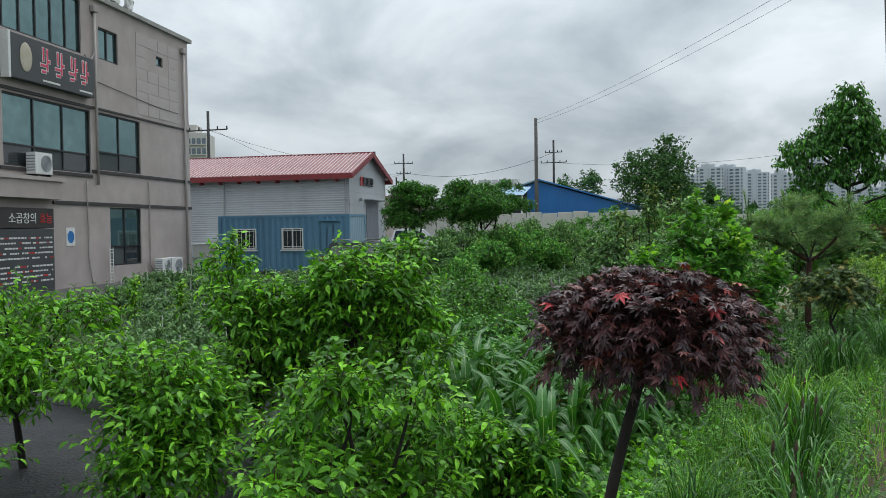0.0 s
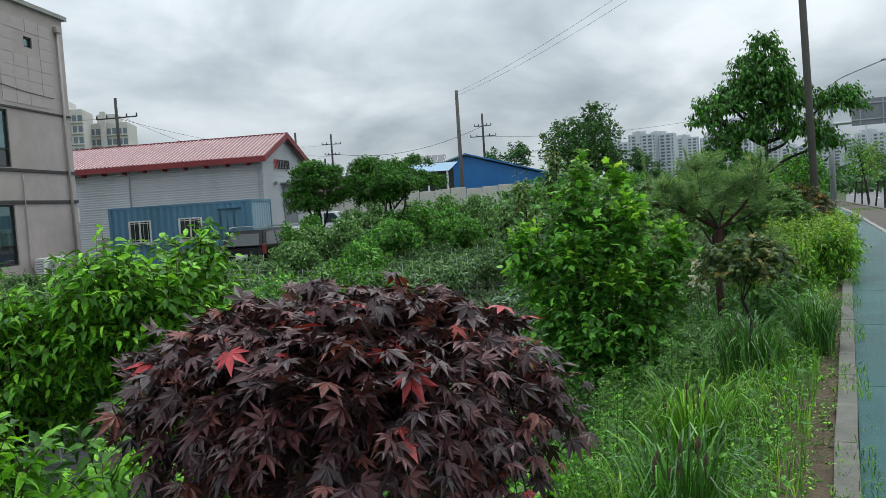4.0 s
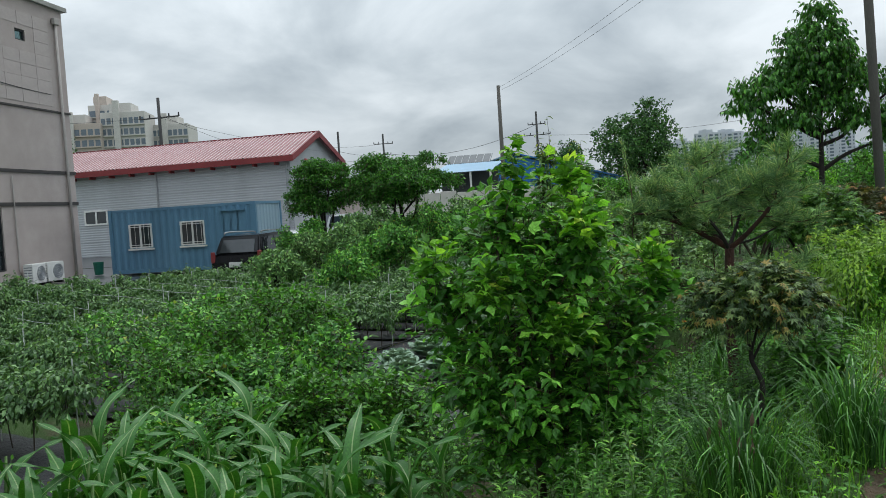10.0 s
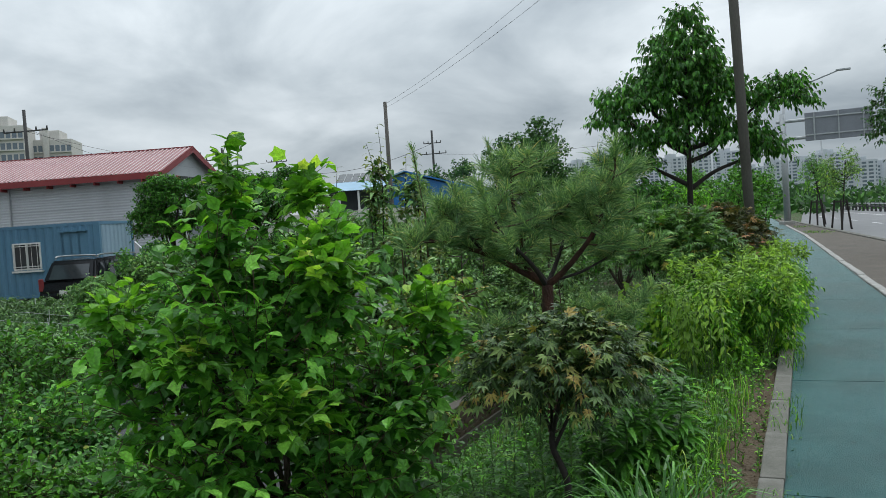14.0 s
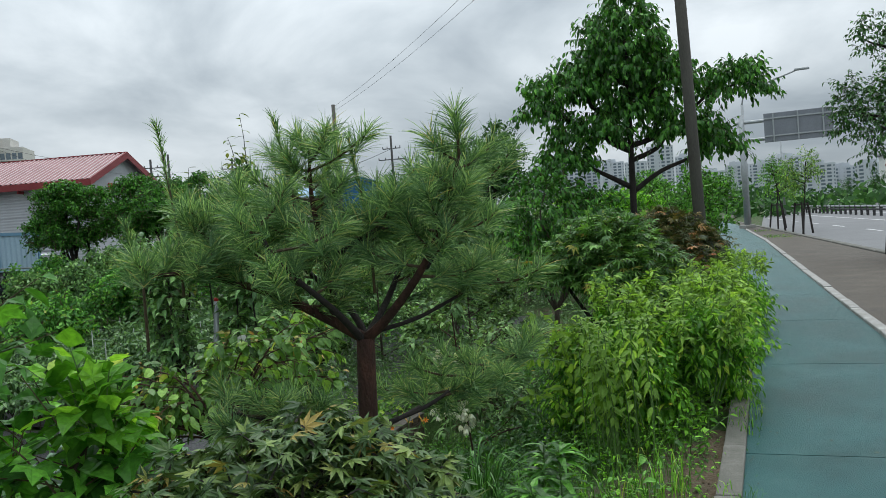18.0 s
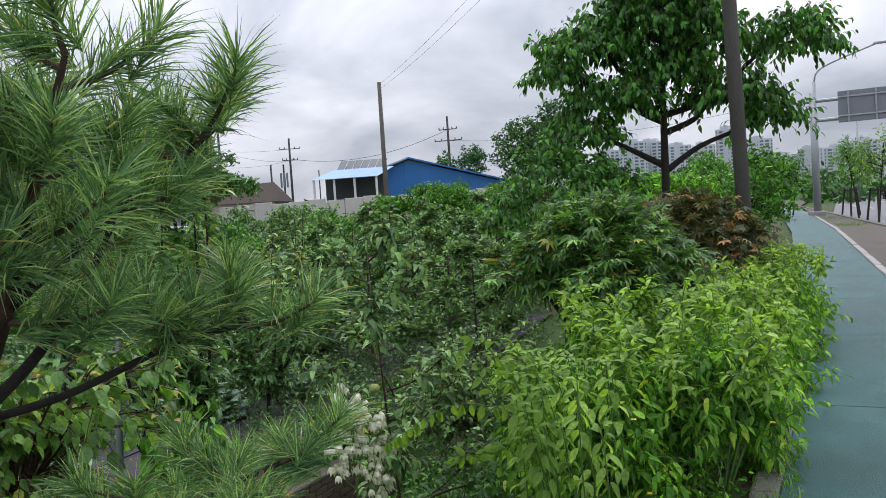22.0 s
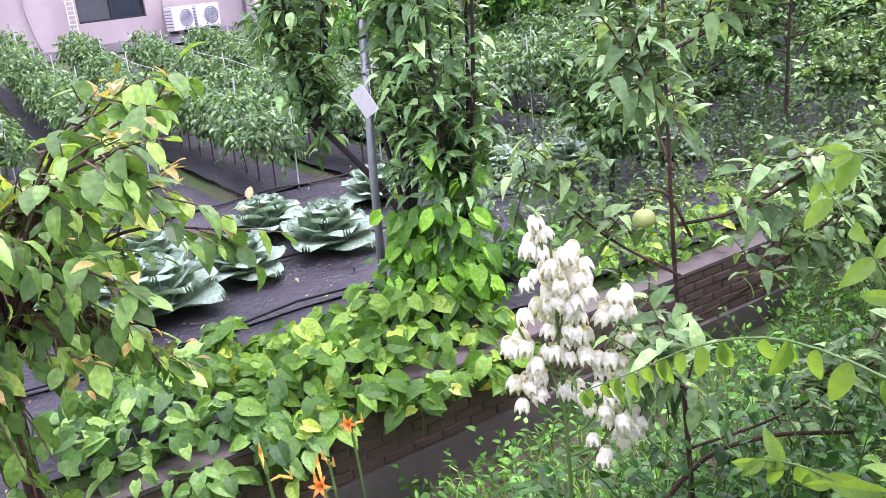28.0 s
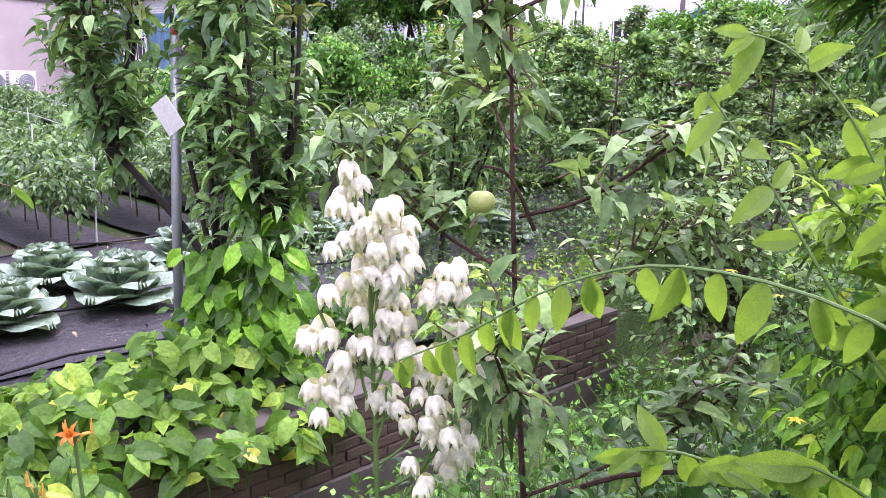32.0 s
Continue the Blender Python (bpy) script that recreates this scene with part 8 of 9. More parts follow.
pear_tree(bed(4.44, 18.36), 3.4, 700, 5, 350, 0.26, 0.135, 0.22)
pb_tree = pear_tree(bed(4.9, 18.08), 3.05, 701, 5, 330, 0.3, 0.135, 0.2)
b = Bag()
b.tube(curved([(4.86, 18.04, 0.55), (4.74, 17.85, 0.66), (4.61, 17.67, 0.72)], 4), np.linspace(0.007, 0.003, 9), 6)
part("branch", b, M_bark_dark, pb_tree)
pear_tree(bed(4.4, 18.42), 2.85, 705, 5, 330, 0.3, 0.135, 0.16, 1.25, (-0.62, -0.14))
pear_tree(P(20.6, -6.0), 2.0, 702, 7, 420, 0.55, 0.135, 0.12)
pear_tree(P(21.6, -6.6), 2.0, 703, 7, 420, 0.6, 0.135, 0.1)
for i, (u_, v_) in enumerate(((23.5, -6.2), (24.5, -4.9), (25.8, -6.6), (23.2, -7.9), (26.8, -5.4), (28.2, -7.0), (25.0, -8.4), (28.8, -5.2), (30.5, -6.6), (27.0, -8.6), (31.5, -4.8), (22.6, -4.4))):
    fruit_tree("apple_tree", "bushy apple tree with small grey-green leaves", P(u_, v_), 1.9, 1.0, 850, L_grey if i % 2 else L_pear, 0.095, 710 + i, low=0.12)
apple = fruit_tree("apple_tree", "thin-stemmed open apple tree with grey-green leaves", (6.68, 16.14, -0.85), 2.15, 0.62, 240, L_grey, 0.085, 730, shapes=CURLED, r0=0.015, lean=(-0.15, 0.1), bark=M_bark_red, low=0.2, count=5)
b = Bag()
b.tube(curved([(6.55, 16.0, -0.62), (6.7, 16.1, -0.42), (6.9, 16.15, -0.32), (7.15, 16.22, -0.3)], 4), np.linspace(0.01, 0.006, 13), 6)
part("branch", b, M_bark_red, apple)
b = Bag()
b.tube(curved([(6.64, 16.18, 0.35), (6.58, 16.12, 0.5), (6.515, 16.075, 0.53)], 4), np.linspace(0.006, 0.003, 9), 5)
part("branch", b, M_bark_red, apple)
fr = thing("apple", (6.515, 16.075, 0.437), "pale green unripe apple hanging on the branch", "apple")
bm = bmesh.new()
bmesh.ops.create_uvsphere(bm, u_segments=18, v_segments=12, radius=0.036)
for v in bm.verts:
    k = math.hypot(v.co.x, v.co.y) / 0.036
    v.co.z *= 0.92
    v.co.z -= 0.01 * (1 - k) ** 2 * (1 if v.co.z > 0 else -0.6)
part("fruit", bm, surface("apple_skin", G3((0.22, 0.3, 0.08), (0.3, 0.37, 0.1), (0.4, 0.4, 0.14)), 20, 0.4, 0.1, 90), fr, shade=True)
b = Bag()
b.tube([(0, 0, 0.03), (0.006, 0, 0.06)], 0.002, 5)
part("stalk", b, M_twig, fr)

# plum with pale green leaves on long red shoots
plum = thing("plum_tree", (0, 0, 0), "spreading young plum tree with pale green leaves on reddish shoots", "tree")
pbase = Vector((4.6, 15.15, 0.02))
rng = np.random.default_rng(88)
lb, tb, tipb = Bag(), Bag(), Bag()
rpm = random.Random(14)
for k in range(62):
    a, el = k * 2.4 + rpm.uniform(-0.4, 0.4), rpm.uniform(-0.6, 1.0)
    tip_r = rpm.uniform(0.75, 1.05)
    e = Vector((5.02 + 0.5 * tip_r * math.cos(a) * math.cos(el), 15.2 + 0.55 * tip_r * math.sin(a) * math.cos(el), 0.68 + 0.4 * tip_r * math.sin(el)))
    if k > 21:  # the broad side away from the path
        e = Vector((4.25 + 0.85 * tip_r * math.cos(a) * math.cos(el), 15.25 + 0.6 * tip_r * math.sin(a) * math.cos(el), 0.2 + 0.55 * tip_r * math.sin(el)))
    elif k % 7 == 3:  # a few low side branches over the wall
        e = Vector((5.0 + rpm.uniform(-0.3, 0.25), 14.85 + rpm.uniform(-0.3, 0.2), rpm.uniform(-0.35, -0.15)))
    mid = pbase.lerp(e, 0.55) + Vector((0, 0, 0.22))
    c = curved([pbase + Vector((0, 0, 0.1)), mid, e], 7)
    b = Bag()
    b.tube(c, np.linspace(0.011, 0.0025, len(c)), 6)
    part("branch", b, M_bark_red, plum)
    pts = np.array([tuple(q) for q in c])[5:]
    st_ = pts + rng.normal(0, 0.012, (len(pts), 3))
    d = np.tile([tuple((e - mid).normalized())], (len(st_), 1)) + rng.normal(0, 0.55, (len(st_), 3))
    sprays(lb, tb, st_, d, 0.17, 3, BROAD, 0.112, rng, 0.85, 0.2)
    sprays(tipb, None, pts[-2:], np.tile([tuple((e - mid).normalized())], (2, 1)) + rng.normal(0, 0.3, (2, 3)) + np.array([[0, 0, 0.5]]), 0.13, 2 if k % 2 else 3, OVATE, 0.07, rng, 0.15, 0.1)
part("foliage", lb, L_plum, plum)
part("young_foliage", tipb, leaf("plum_tip_leaf", [(0.0, (0.3, 0.34, 0.08)), (0.6, (0.45, 0.38, 0.11)), (1.0, (0.5, 0.3, 0.14))], 0.4, 0.35, lush=False), plum, "orange-yellow young leaves at the tips")
part("twig_mass", tb, M_twig, plum)["kind"] = "stuff"
b = Bag()
foot = P(*to_uv(4.52, 15.15))
b.tube([foot - Vector((0, 0, 0.1)), foot, pbase + Vector((0, 0, 0.12))], [0.045, 0.04, 0.028], 8)
part("trunk", b, M_bark_red, plum)

# galvanised pole and hanging white tag
pp = Vector((4.12, 18.35, ground_z(*to_uv(4.12, 18.35))))
gp = thing("steel_post", (pp.x, pp.y, pp.z - 0.05), "grey galvanised steel garden post", "post")
b = Bag()
b.tube([(0, 0, 0), (0.05, -0.04, 0.9), (0.14, -0.1, 1.95)], 0.03, 14)
part("post", b, M_metal, gp, shade=True)
part("red_cap", bevel_box(0.05, 0.05, 0.04, 0.01, 1, (0.14, -0.1, 1.95)), M_red, gp)
tag = thing("tag", (4.61, 17.67, 0.5), "white paper tag hanging from a pear branch", "tag")
q = part("paper", bevel_box(0.14, 0.004, 0.17, 0.001, 1), M_white, tag)
q.matrix_local = pose(0, 0, -0.04, 15, -28, -20)
b = Bag()
b.tube([(0, 0, 0.05), (0, 0, 0.22)], 0.002, 4)
part("string", b, M_white, tag)

# cabbages
def cabbage(m, seed, s=1.0):
    r = random.Random(seed)
    cb = thing("cabbage", m, "blue-green cabbage with broad ruffled outer leaves on black film", "cabbage", "cabbages")
    for k in range(24):
        ring = k / 23
        L, W = 0.34 - 0.14 * ring, 0.37 - 0.15 * ring
        tilt = 16 + 62 * ring
        rows = []
        for i in range(10):
            t = i / 9
            row = []
            w = W / 2 * math.sin(math.pi * min(0.985, 0.12 + 0.866 * t ** 0.9)) ** 0.6
            for j in range(13):
                y = (j / 6 - 1)
                ruff = 0.02 * math.sin(y * 9 + seed + 2 * k + t * 9) * t * (max(abs(y), t * t) ** 1.5 + 0.1)
                cup = 0.3 * w * y * y * (0.15 + ring)
                row.append((0.03 + L * t, w * y, cup + ruff - 0.06 * L * t * t * (1 - ring) * 3 + 0.3 * ring * L * math.sin(t * 2.6) + (0.007 if j in (3, 6, 9) else 0)))
            rows.append(row)
        b = Bag()
        b.grid(rows)
        ob = part("leaf", b, L_cabbage, cb, shade=True)
        ob.matrix_local = pose(0, 0, 0.04 + 0.05 * ring, 0, -tilt, k * 137.5 + r.uniform(-12, 12)) @ Matrix.Scale(s, 4)
    bm = bmesh.new()
    bmesh.ops.create_uvsphere(bm, u_segments=16, v_segments=10, radius=0.1 * s)
    for v in bm.verts:
        v.co += v.normal * 0.008 * math.sin(v.co.x * 60 + v.co.y * 45)
        v.co.z += 0.13 * s
    part("heart", bm, L_cabbage, cb, shade=True)
    return cb


first_c = cabbage(Matrix.Translation(bed(3.24, 19.0) + Vector((0, 0, 0.03))), 1, 1.3)
for i, (x, y, s) in enumerate(((2.9, 18.26, 0.86), (2.8, 17.5, 1.05), (2.2, 17.3, 1.0), (2.0, 18.2, 0.9), (2.45, 19.2, 0.9), (4.9, 22.9, 1.0), (4.45, 22.75, 0.85), (4.45, 21.5, 0.9), (5.4, 22.2, 0.8), (3.8, 21.3, 0.85), (2.9, 20.4, 0.85))):
    m = Matrix.Translation(bed(x, y) + Vector((0, 0, 0.03))) @ pose(0, 0, 0, 4 * math.sin(i), 0, i * 97) @ Matrix.Scale(s, 4)
    copy_thing(first_c, m).scale = m.to_scale()

# brick wall of the raised bed
bw = thing("brick_wall", (0, 0, 0), "low dark brown brick retaining wall on a concrete footing", "wall", kind="structure")
M_brick = surface("brick", G3((0.07, 0.048, 0.038), (0.115, 0.08, 0.06), (0.16, 0.115, 0.085)), 7, 0.92, 0.7, 70, depth=0.006, dirt=0.4)
M_mortar = surface("mortar", G3((0.08, 0.07, 0.06), (0.12, 0.105, 0.09), (0.16, 0.14, 0.12)), 6, 0.95, 0.6, 80, depth=0.006)
top_z, foot_z = -1.0, -1.43
for (u0, u1, w0, w1, z0, z1), nm, mt in (((WALL_U0, WALL_U1, -0.012, -0.22, foot_z, top_z - 0.01), "core", M_mortar), ((WALL_U0, WALL_U1, 0.03, -0.25, -2.0, foot_z - 0.002), "footing", M_mortar), ((WALL_U0, WALL_U1, 0.004, -0.235, top_z - 0.01, top_z + 0.015), "capping", M_mortar)):
    a = [P(u0, WALL_V + w0), P(u1, WALL_V + w0), P(u1, WALL_V + w1), P(u0, WALL_V + w1)]
    part(nm, prism([(q.x, q.y) for q in a][::-1], z0, z1), mt, bw)
bm = bevel_box(0.192, 0.09, 0.058, 0.005, 1)
brick_me = bpy.data.meshes.new("brick")
bm.to_mesh(brick_me)
bm.free()
brick_me.materials.append(M_brick)
rk = random.Random(2)
for course in range(6):
    n = 0
    u_ = 14.6 + (0.1 if course % 2 else 0.0)
    while u_ < WALL_U1 - 0.1:
        p = P(u_, WALL_V - 0.045 + rk.uniform(-0.004, 0.006), foot_z + 0.006 + course * 0.069)
        ob = part("brick", brick_me, None, bw)
        ob.matrix_world = pose(p.x, p.y, p.z, rk.uniform(-0.8, 0.8), rk.uniform(-0.8, 0.8), turn_u + rk.uniform(-0.7, 0.7))
        u_ += 0.203

# beans on the wall and up the pear stems
def bean_patch(label, pts, n, seed, material=L_bean, size=0.115, hang=0.15):
    r = np.random.default_rng(seed)
    t = thing("bean_plant", (0, 0, 0), label, "bean plant", "bean plants")
    c = np.array([q[:3] for q in pts])[r.integers(0, len(pts), n)]
    s = np.array([q[3:] for q in pts])[r.integers(0, len(pts), n)]
    pos = c + r.normal(0, 0.5, (n, 3)) * s
    lb = Bag()
    for k in range(3):
        a = r.uniform(0, 6.28, n)
        ax = np.stack([np.cos(a), np.sin(a), r.uniform(-0.4, 0.1, n) - hang], -1)
        up = np.tile([[0.3, -0.6, 1.0]], (n, 1)) + r.normal(0, 0.28, (n, 3))
        put_leaves(lb, POINTED, pos + unit(ax) * 0.03, ax, up, size * r.uniform(0.6, 1.15, n), r)
    part("foliage", lb, material, t)
    st = Bag()
    for k in range(min(n // 6, 60)):
        p = Vector(pos[k])
        st.tube([p + Vector((0, 0, -0.22)), p + Vector((0.02, 0, -0.1)), p], 0.0025, 4)
    part("stem_mass", st, M_stem_green, t)["kind"] = "stuff"


pts = []
for k in range(40):
    u_ = 15.75 + 2.35 * (k // 4) / 9
    row = k % 4
    q = P(u_, -4.3 - 0.26 * row, (-0.98, -0.82, -0.74, -0.8)[row] + 0.06 * math.sin(k * 1.3))
    pts.append((q.x, q.y, q.z, 0.16, 0.16, 0.13))
bean_patch("bushy bean plants with heart-shaped leaves spilling over the wall", pts[12:], 300, 800, size=0.135, hang=0.12)
bean_patch("darker green bean plants at the end of the wall", pts[:14], 170, 804, L_bean_deep, size=0.12, hang=0.2)
pts = [(*P(19.2 + 0.25 * k, -4.6, -0.8), 0.14, 0.18, 0.16) for k in range(5)]
bean_patch("pale green bean plants on top of the wall", pts, 70, 801, size=0.085)
pts = [(4.93, 17.95, -0.85 + 0.115 * k, 0.17, 0.17, 0.12) for k in range(10)] + [(4.6, 18.05, -0.85 + 0.1 * k, 0.2, 0.2, 0.12) for k in range(7)]
bean_patch("climbing bean vine with heart-shaped leaves on the pear stems", pts, 105, 802, L_bright, size=0.15, hang=0.6)
pts = [(*P(u_, -5.1, -0.75), 0.25, 0.25, 0.18) for u_ in (18.2, 18.5, 18.9, 17.9)]
bean_patch("dark bean plants at the foot of the pear trees", pts, 260, 803, L_mid, 0.095)
rng = np.random.default_rng(5)
gb2 = Bag()
pos = scatter(1600, 14.5, 23.5, -9, -4.4, rng, 0.03)
put_leaves(gb2, OVATE, pos, np.concatenate([rng.normal(0, 1, (1600, 2)), rng.uniform(0, 0.7, (1600, 1))], 1), np.tile([[0, 0, 1.0]], (1600, 1)), rng.uniform(0.03, 0.07, 1600), rng)
tagged(part("seedlings", gb2, L_bean), "scattered weeds growing through the mulch film", "weeds", kind="stuff")

dry = Bag()
rng = np.random.default_rng(15)
pos = scatter(900, 14.5, 24.0, -9.5, -4.6, rng, 0.085)
put_leaves(dry, NARROW + OVATE, pos, np.concatenate([rng.normal(0, 1, (900, 2)), np.full((900, 1), 0.05)], 1), np.tile([[0, 0, 1.0]], (900, 1)), rng.uniform(0.02, 0.06, 900), rng)
tagged(part("dry_litter", dry, leaf("dry_leaf", [(0.0, (0.08, 0.06, 0.035)), (0.6, (0.2, 0.15, 0.08)), (1.0, (0.34, 0.27, 0.15))], 0.7, 0.05, lush=False)), "dry leaves and straw scattered on the mulch film", "litter", kind="stuff")

# flowering yucca
yu = thing("yucca", (0, 0, 0), "flowering plant with a tall spire of hanging creamy-white bells", "yucca")
yb = P(16.75, -2.3)
ytop = Vector((6.355, 15.63, 0.64))
b = Bag()
b.tube([yb, yb.lerp(ytop, 0.5), ytop], [0.009, 0.006, 0.003], 8)
part("stalk", b, M_stem_green, yu)


def bell():
    """A hanging bell of six pointed petals, 6 cm long, its stalk end at the origin."""
    rows = []
    for i in range(7):
        t = i / 6
        row = []
        for k in range(25):
            a = k * math.pi / 12
            lobe = abs(math.cos(3 * a))
            cut = 1.0 - (0.5 * (1 - lobe) ** 0.8 if t > 0.45 else 0.0) * (t - 0.45) / 0.55
            r = 0.005 + 0.023 * math.sin(math.pi * min(1, 0.08 + 0.8 * t)) ** 0.75 * (0.9 + 0.1 * lobe) + 0.012 * max(0, t - 0.6) / 0.4 * lobe
            row.append((r * math.cos(a), r * math.sin(a), -0.057 * t * cut))
        rows.append(row)
    b = Bag()
    b.grid(rows)
    return b.mesh("bell", L_white, True)


bell_me = bell()
ry = random.Random(6)
side_dir = Vector((0.966, 0.26, 0))
front_dir = Vector((0.26, -0.966, 0))
# side way, height, half width, half height, bells of each flower head
HEADS = ((-0.03, 0.535, 0.035, 0.05, 8), (0.04, 0.465, 0.06, 0.05, 17), (0.03, 0.396, 0.105, 0.045, 28), (0.03, 0.31, 0.11, 0.05, 28), (0.06, 0.21, 0.055, 0.05, 11), (0.19, 0.295, 0.035, 0.08, 13), (0.165, 0.145, 0.05, 0.06, 9), (0.265, 0.145, 0.03, 0.06, 8),
         (-0.1, 0.22, 0.045, 0.03, 9), (-0.02, 0.155, 0.04, 0.05, 10), (-0.075, 0.06, 0.05, 0.035, 9), (0.05, 0.055, 0.03, 0.02, 5), (0.155, 0.03, 0.07, 0.05, 12), (0.2, -0.045, 0.05, 0.04, 8), (0.15, -0.11, 0.075, 0.03, 7))
for sx, sz, hw, hh, cnt in HEADS:
    hub = Vector((6.355, 15.63, 0)) + side_dir * sx
    foot = yb.lerp(ytop, min(0.97, max(0.2, (sz - hh - 0.1 - yb.z) / (ytop.z - yb.z))))
    b = Bag()
    b.tube(curved([foot, foot.lerp(hub + Vector((0, 0, sz)), 0.6) + Vector((0, 0, -0.02)), hub + Vector((0, 0, sz + hh))], 4), 0.004, 5)
    part("flower_stalk", b, M_stem_green, yu)
    for k in range(round(cnt * 0.85)):
        a, rad = ry.uniform(0, 6.28), math.sqrt(ry.uniform(0.1, 1))
        z = ry.uniform(-1, 1)
        q = hub + (side_dir * math.cos(a) + front_dir * math.sin(a)) * hw * rad * math.sqrt(1.15 - z * z) + Vector((0, 0, sz + hh * z))
        ob = part("bell", bell_me, None, yu)
        ob.matrix_local = pose(q.x, q.y, q.z, ry.uniform(-24, 24), ry.uniform(-24, 24), ry.uniform(0, 360)) @ Matrix.Scale(ry.uniform(0.74, 0.98), 4)
    if cnt < 9:
        lv = Bag()
        an = np.arange(5) * 1.3
        put_leaves(lv, NARROW, np.tile([tuple(hub + Vector((0, 0, sz + hh)))], (5, 1)), np.stack([np.cos(an), np.sin(an), np.full(5, 0.9)], -1), np.tile([[0, 0, 1.0]], (5, 1)), np.full(5, 0.05), np.random.default_rng(int(cnt * 7)))
        part("bract_leaves", lv, M_stem_green, yu)
b = Bag()
rng = np.random.default_rng(3)
blades(b, np.tile([tuple(yb)], (40, 1)) + rng.normal(0, 0.03, (40, 3)) * [1, 1, 0], 0.45, 0.035, 0.6, rng, 6)
part("leaves", b, L_iris, yu)

# orange daylilies
def daylily(p, h, seed, flower=True, buds=3):
    r = random.Random(seed)
    t = thing("daylily", (0, 0, 0), "orange daylily on a tall thin stem", "daylily", "daylilies")
    p = Vector(p)
    top = p + Vector((0.06, -0.04, h))
    b = Bag()
    b.tube(curved([p, p.lerp(top, 0.6) + Vector((0.03, 0, 0)), top], 4), 0.004, 6)
    part("stem", b, M_stem_green, t)
    if flower:
        ax = Vector((0.3, -0.8, 0.5)).normalized()
        for k in range(6):
            a = k * math.pi / 3
            rows = []
            for i in range(6):
                s = i / 5
                rad, fwd = 0.006 + 0.05 * s ** 2.2, 0.075 * math.sin(s * 2.0)
                w = 0.011 * math.sin(math.pi * min(1, 0.15 + 0.85 * s)) ** 0.7
                rows.append([(rad * math.cos(a) - w * j * math.sin(a), rad * math.sin(a) + w * j * math.cos(a), fwd) for j in (-1, 0, 1)])
            bb = Bag()
            bb.grid(rows)
            ob = part("petal", bb, L_orange, t, shade=True)
            ob.matrix_local = Matrix.Translation(top) @ ax.to_track_quat("Z", "Y").to_matrix().to_4x4() @ Matrix.Scale(0.5, 4)
    for k in range(buds):
        e = top + Vector((r.uniform(-0.04, 0.04), r.uniform(-0.04, 0.04), r.uniform(-0.03, 0.05)))
        bb = Bag()
        bb.tube([top - Vector((0, 0, 0.02)), top.lerp(e, 0.5), e, e + Vector((0, 0, 0.03))], [0.002, 0.004, 0.0055, 0.0015], 6)
        part("bud", bb, L_bud if k < 2 else M_stem_green, t)


for i, (x, y, z, fl) in enumerate(((5.85, 15.3, 0.03, True), (6.07, 14.86, 0.17, True), (5.95, 14.82, 0.2, False), (5.8, 15.24, -0.06, False))):
    p = P(*to_uv(x - 0.06, y + 0.04))
    daylily(p, z - p.z, i, fl)

# one arching hackberry-like spray by the path's edge
spr = thing("arching_spray", (0, 0, 0), "long arching green spray with hanging toothed leaves", "shrub")
c = curved([(7.6, 14.85, 0.15), (7.42, 14.93, 0.36), (7.22, 15.04, 0.48), (7.0, 15.17, 0.5), (6.83, 15.21, 0.45), (6.68, 15.24, 0.35), (6.57, 15.21, 0.3)], 4)
b = Bag()
b.tube(c, np.linspace(0.0035, 0.0015, len(c)), 6)
part("stem", b, M_stem_green, spr)
sp_leaf = Bag()
tv = T_ovate(0.44, 0.3, 0.3, (0.1, 0.22, 0.36, 0.52, 0.7, 0.86))
sp_leaf.place(tv, frames_of(np.zeros((1, 3)), np.array([[1.0, 0, 0]]), np.array([[0, 0, 1.0]]), 1.0))
sp_me = sp_leaf.mesh("leaf", L_kerria, False)
rsp = random.Random(9)
WAYS = [c] + [curved([Vector(q) for q in w], 5) for w in (((7.42, 15.34, 0.2), (7.33, 15.34, 0.5), (7.25, 15.34, 0.68), (7.15, 15.36, 0.8), (7.08, 15.37, 0.83)), ((7.4, 15.36, 0.2), (7.25, 15.4, 0.42), (7.12, 15.44, 0.62), (7.03, 15.46, 0.74)),
                                                        ((7.45, 15.3, 0.0), (7.36, 15.3, 0.3), (7.3, 15.3, 0.52), (7.27, 15.28, 0.66)), ((7.35, 15.25, -0.05), (7.2, 15.2, 0.12), (7.05, 15.2, 0.2), (6.95, 15.22, 0.19)), ((7.45, 15.1, 0.0), (7.3, 15.05, 0.2), (7.18, 15.04, 0.28), (7.08, 15.06, 0.27)))]
for wi, way in enumerate(WAYS):
    if wi:
        b = Bag()
        b.tube(way, np.linspace(0.004, 0.0015, len(way)), 6)
        part("stem", b, M_stem_green, spr)
    for k in range(2, len(way), 1):
        for side in ((0,) if k % 3 else (0, 1)):
            if rsp.random() < (0.12 if wi == 0 else 0.4):
                continue
            p = Vector(way[k])
            ax = Vector((rsp.uniform(-0.35, 0.35) * (1 if wi == 0 else 2.5), rsp.uniform(-0.3, 0.3), -1.0 if wi == 0 else rsp.uniform(-1.0, 0.4)))
            mm = frames_of(np.array([tuple(p)]), np.array([tuple(ax)]), np.array([[rsp.uniform(-0.7, 0.7), -1.0, 0.25]]), rsp.uniform(0.065, 0.095) * (1 if k < len(way) - 2 else 0.7))[0]
            ob = part("leaf", sp_me, None, spr)
            ob.matrix_local = Matrix([list(r_) for r_ in mm])

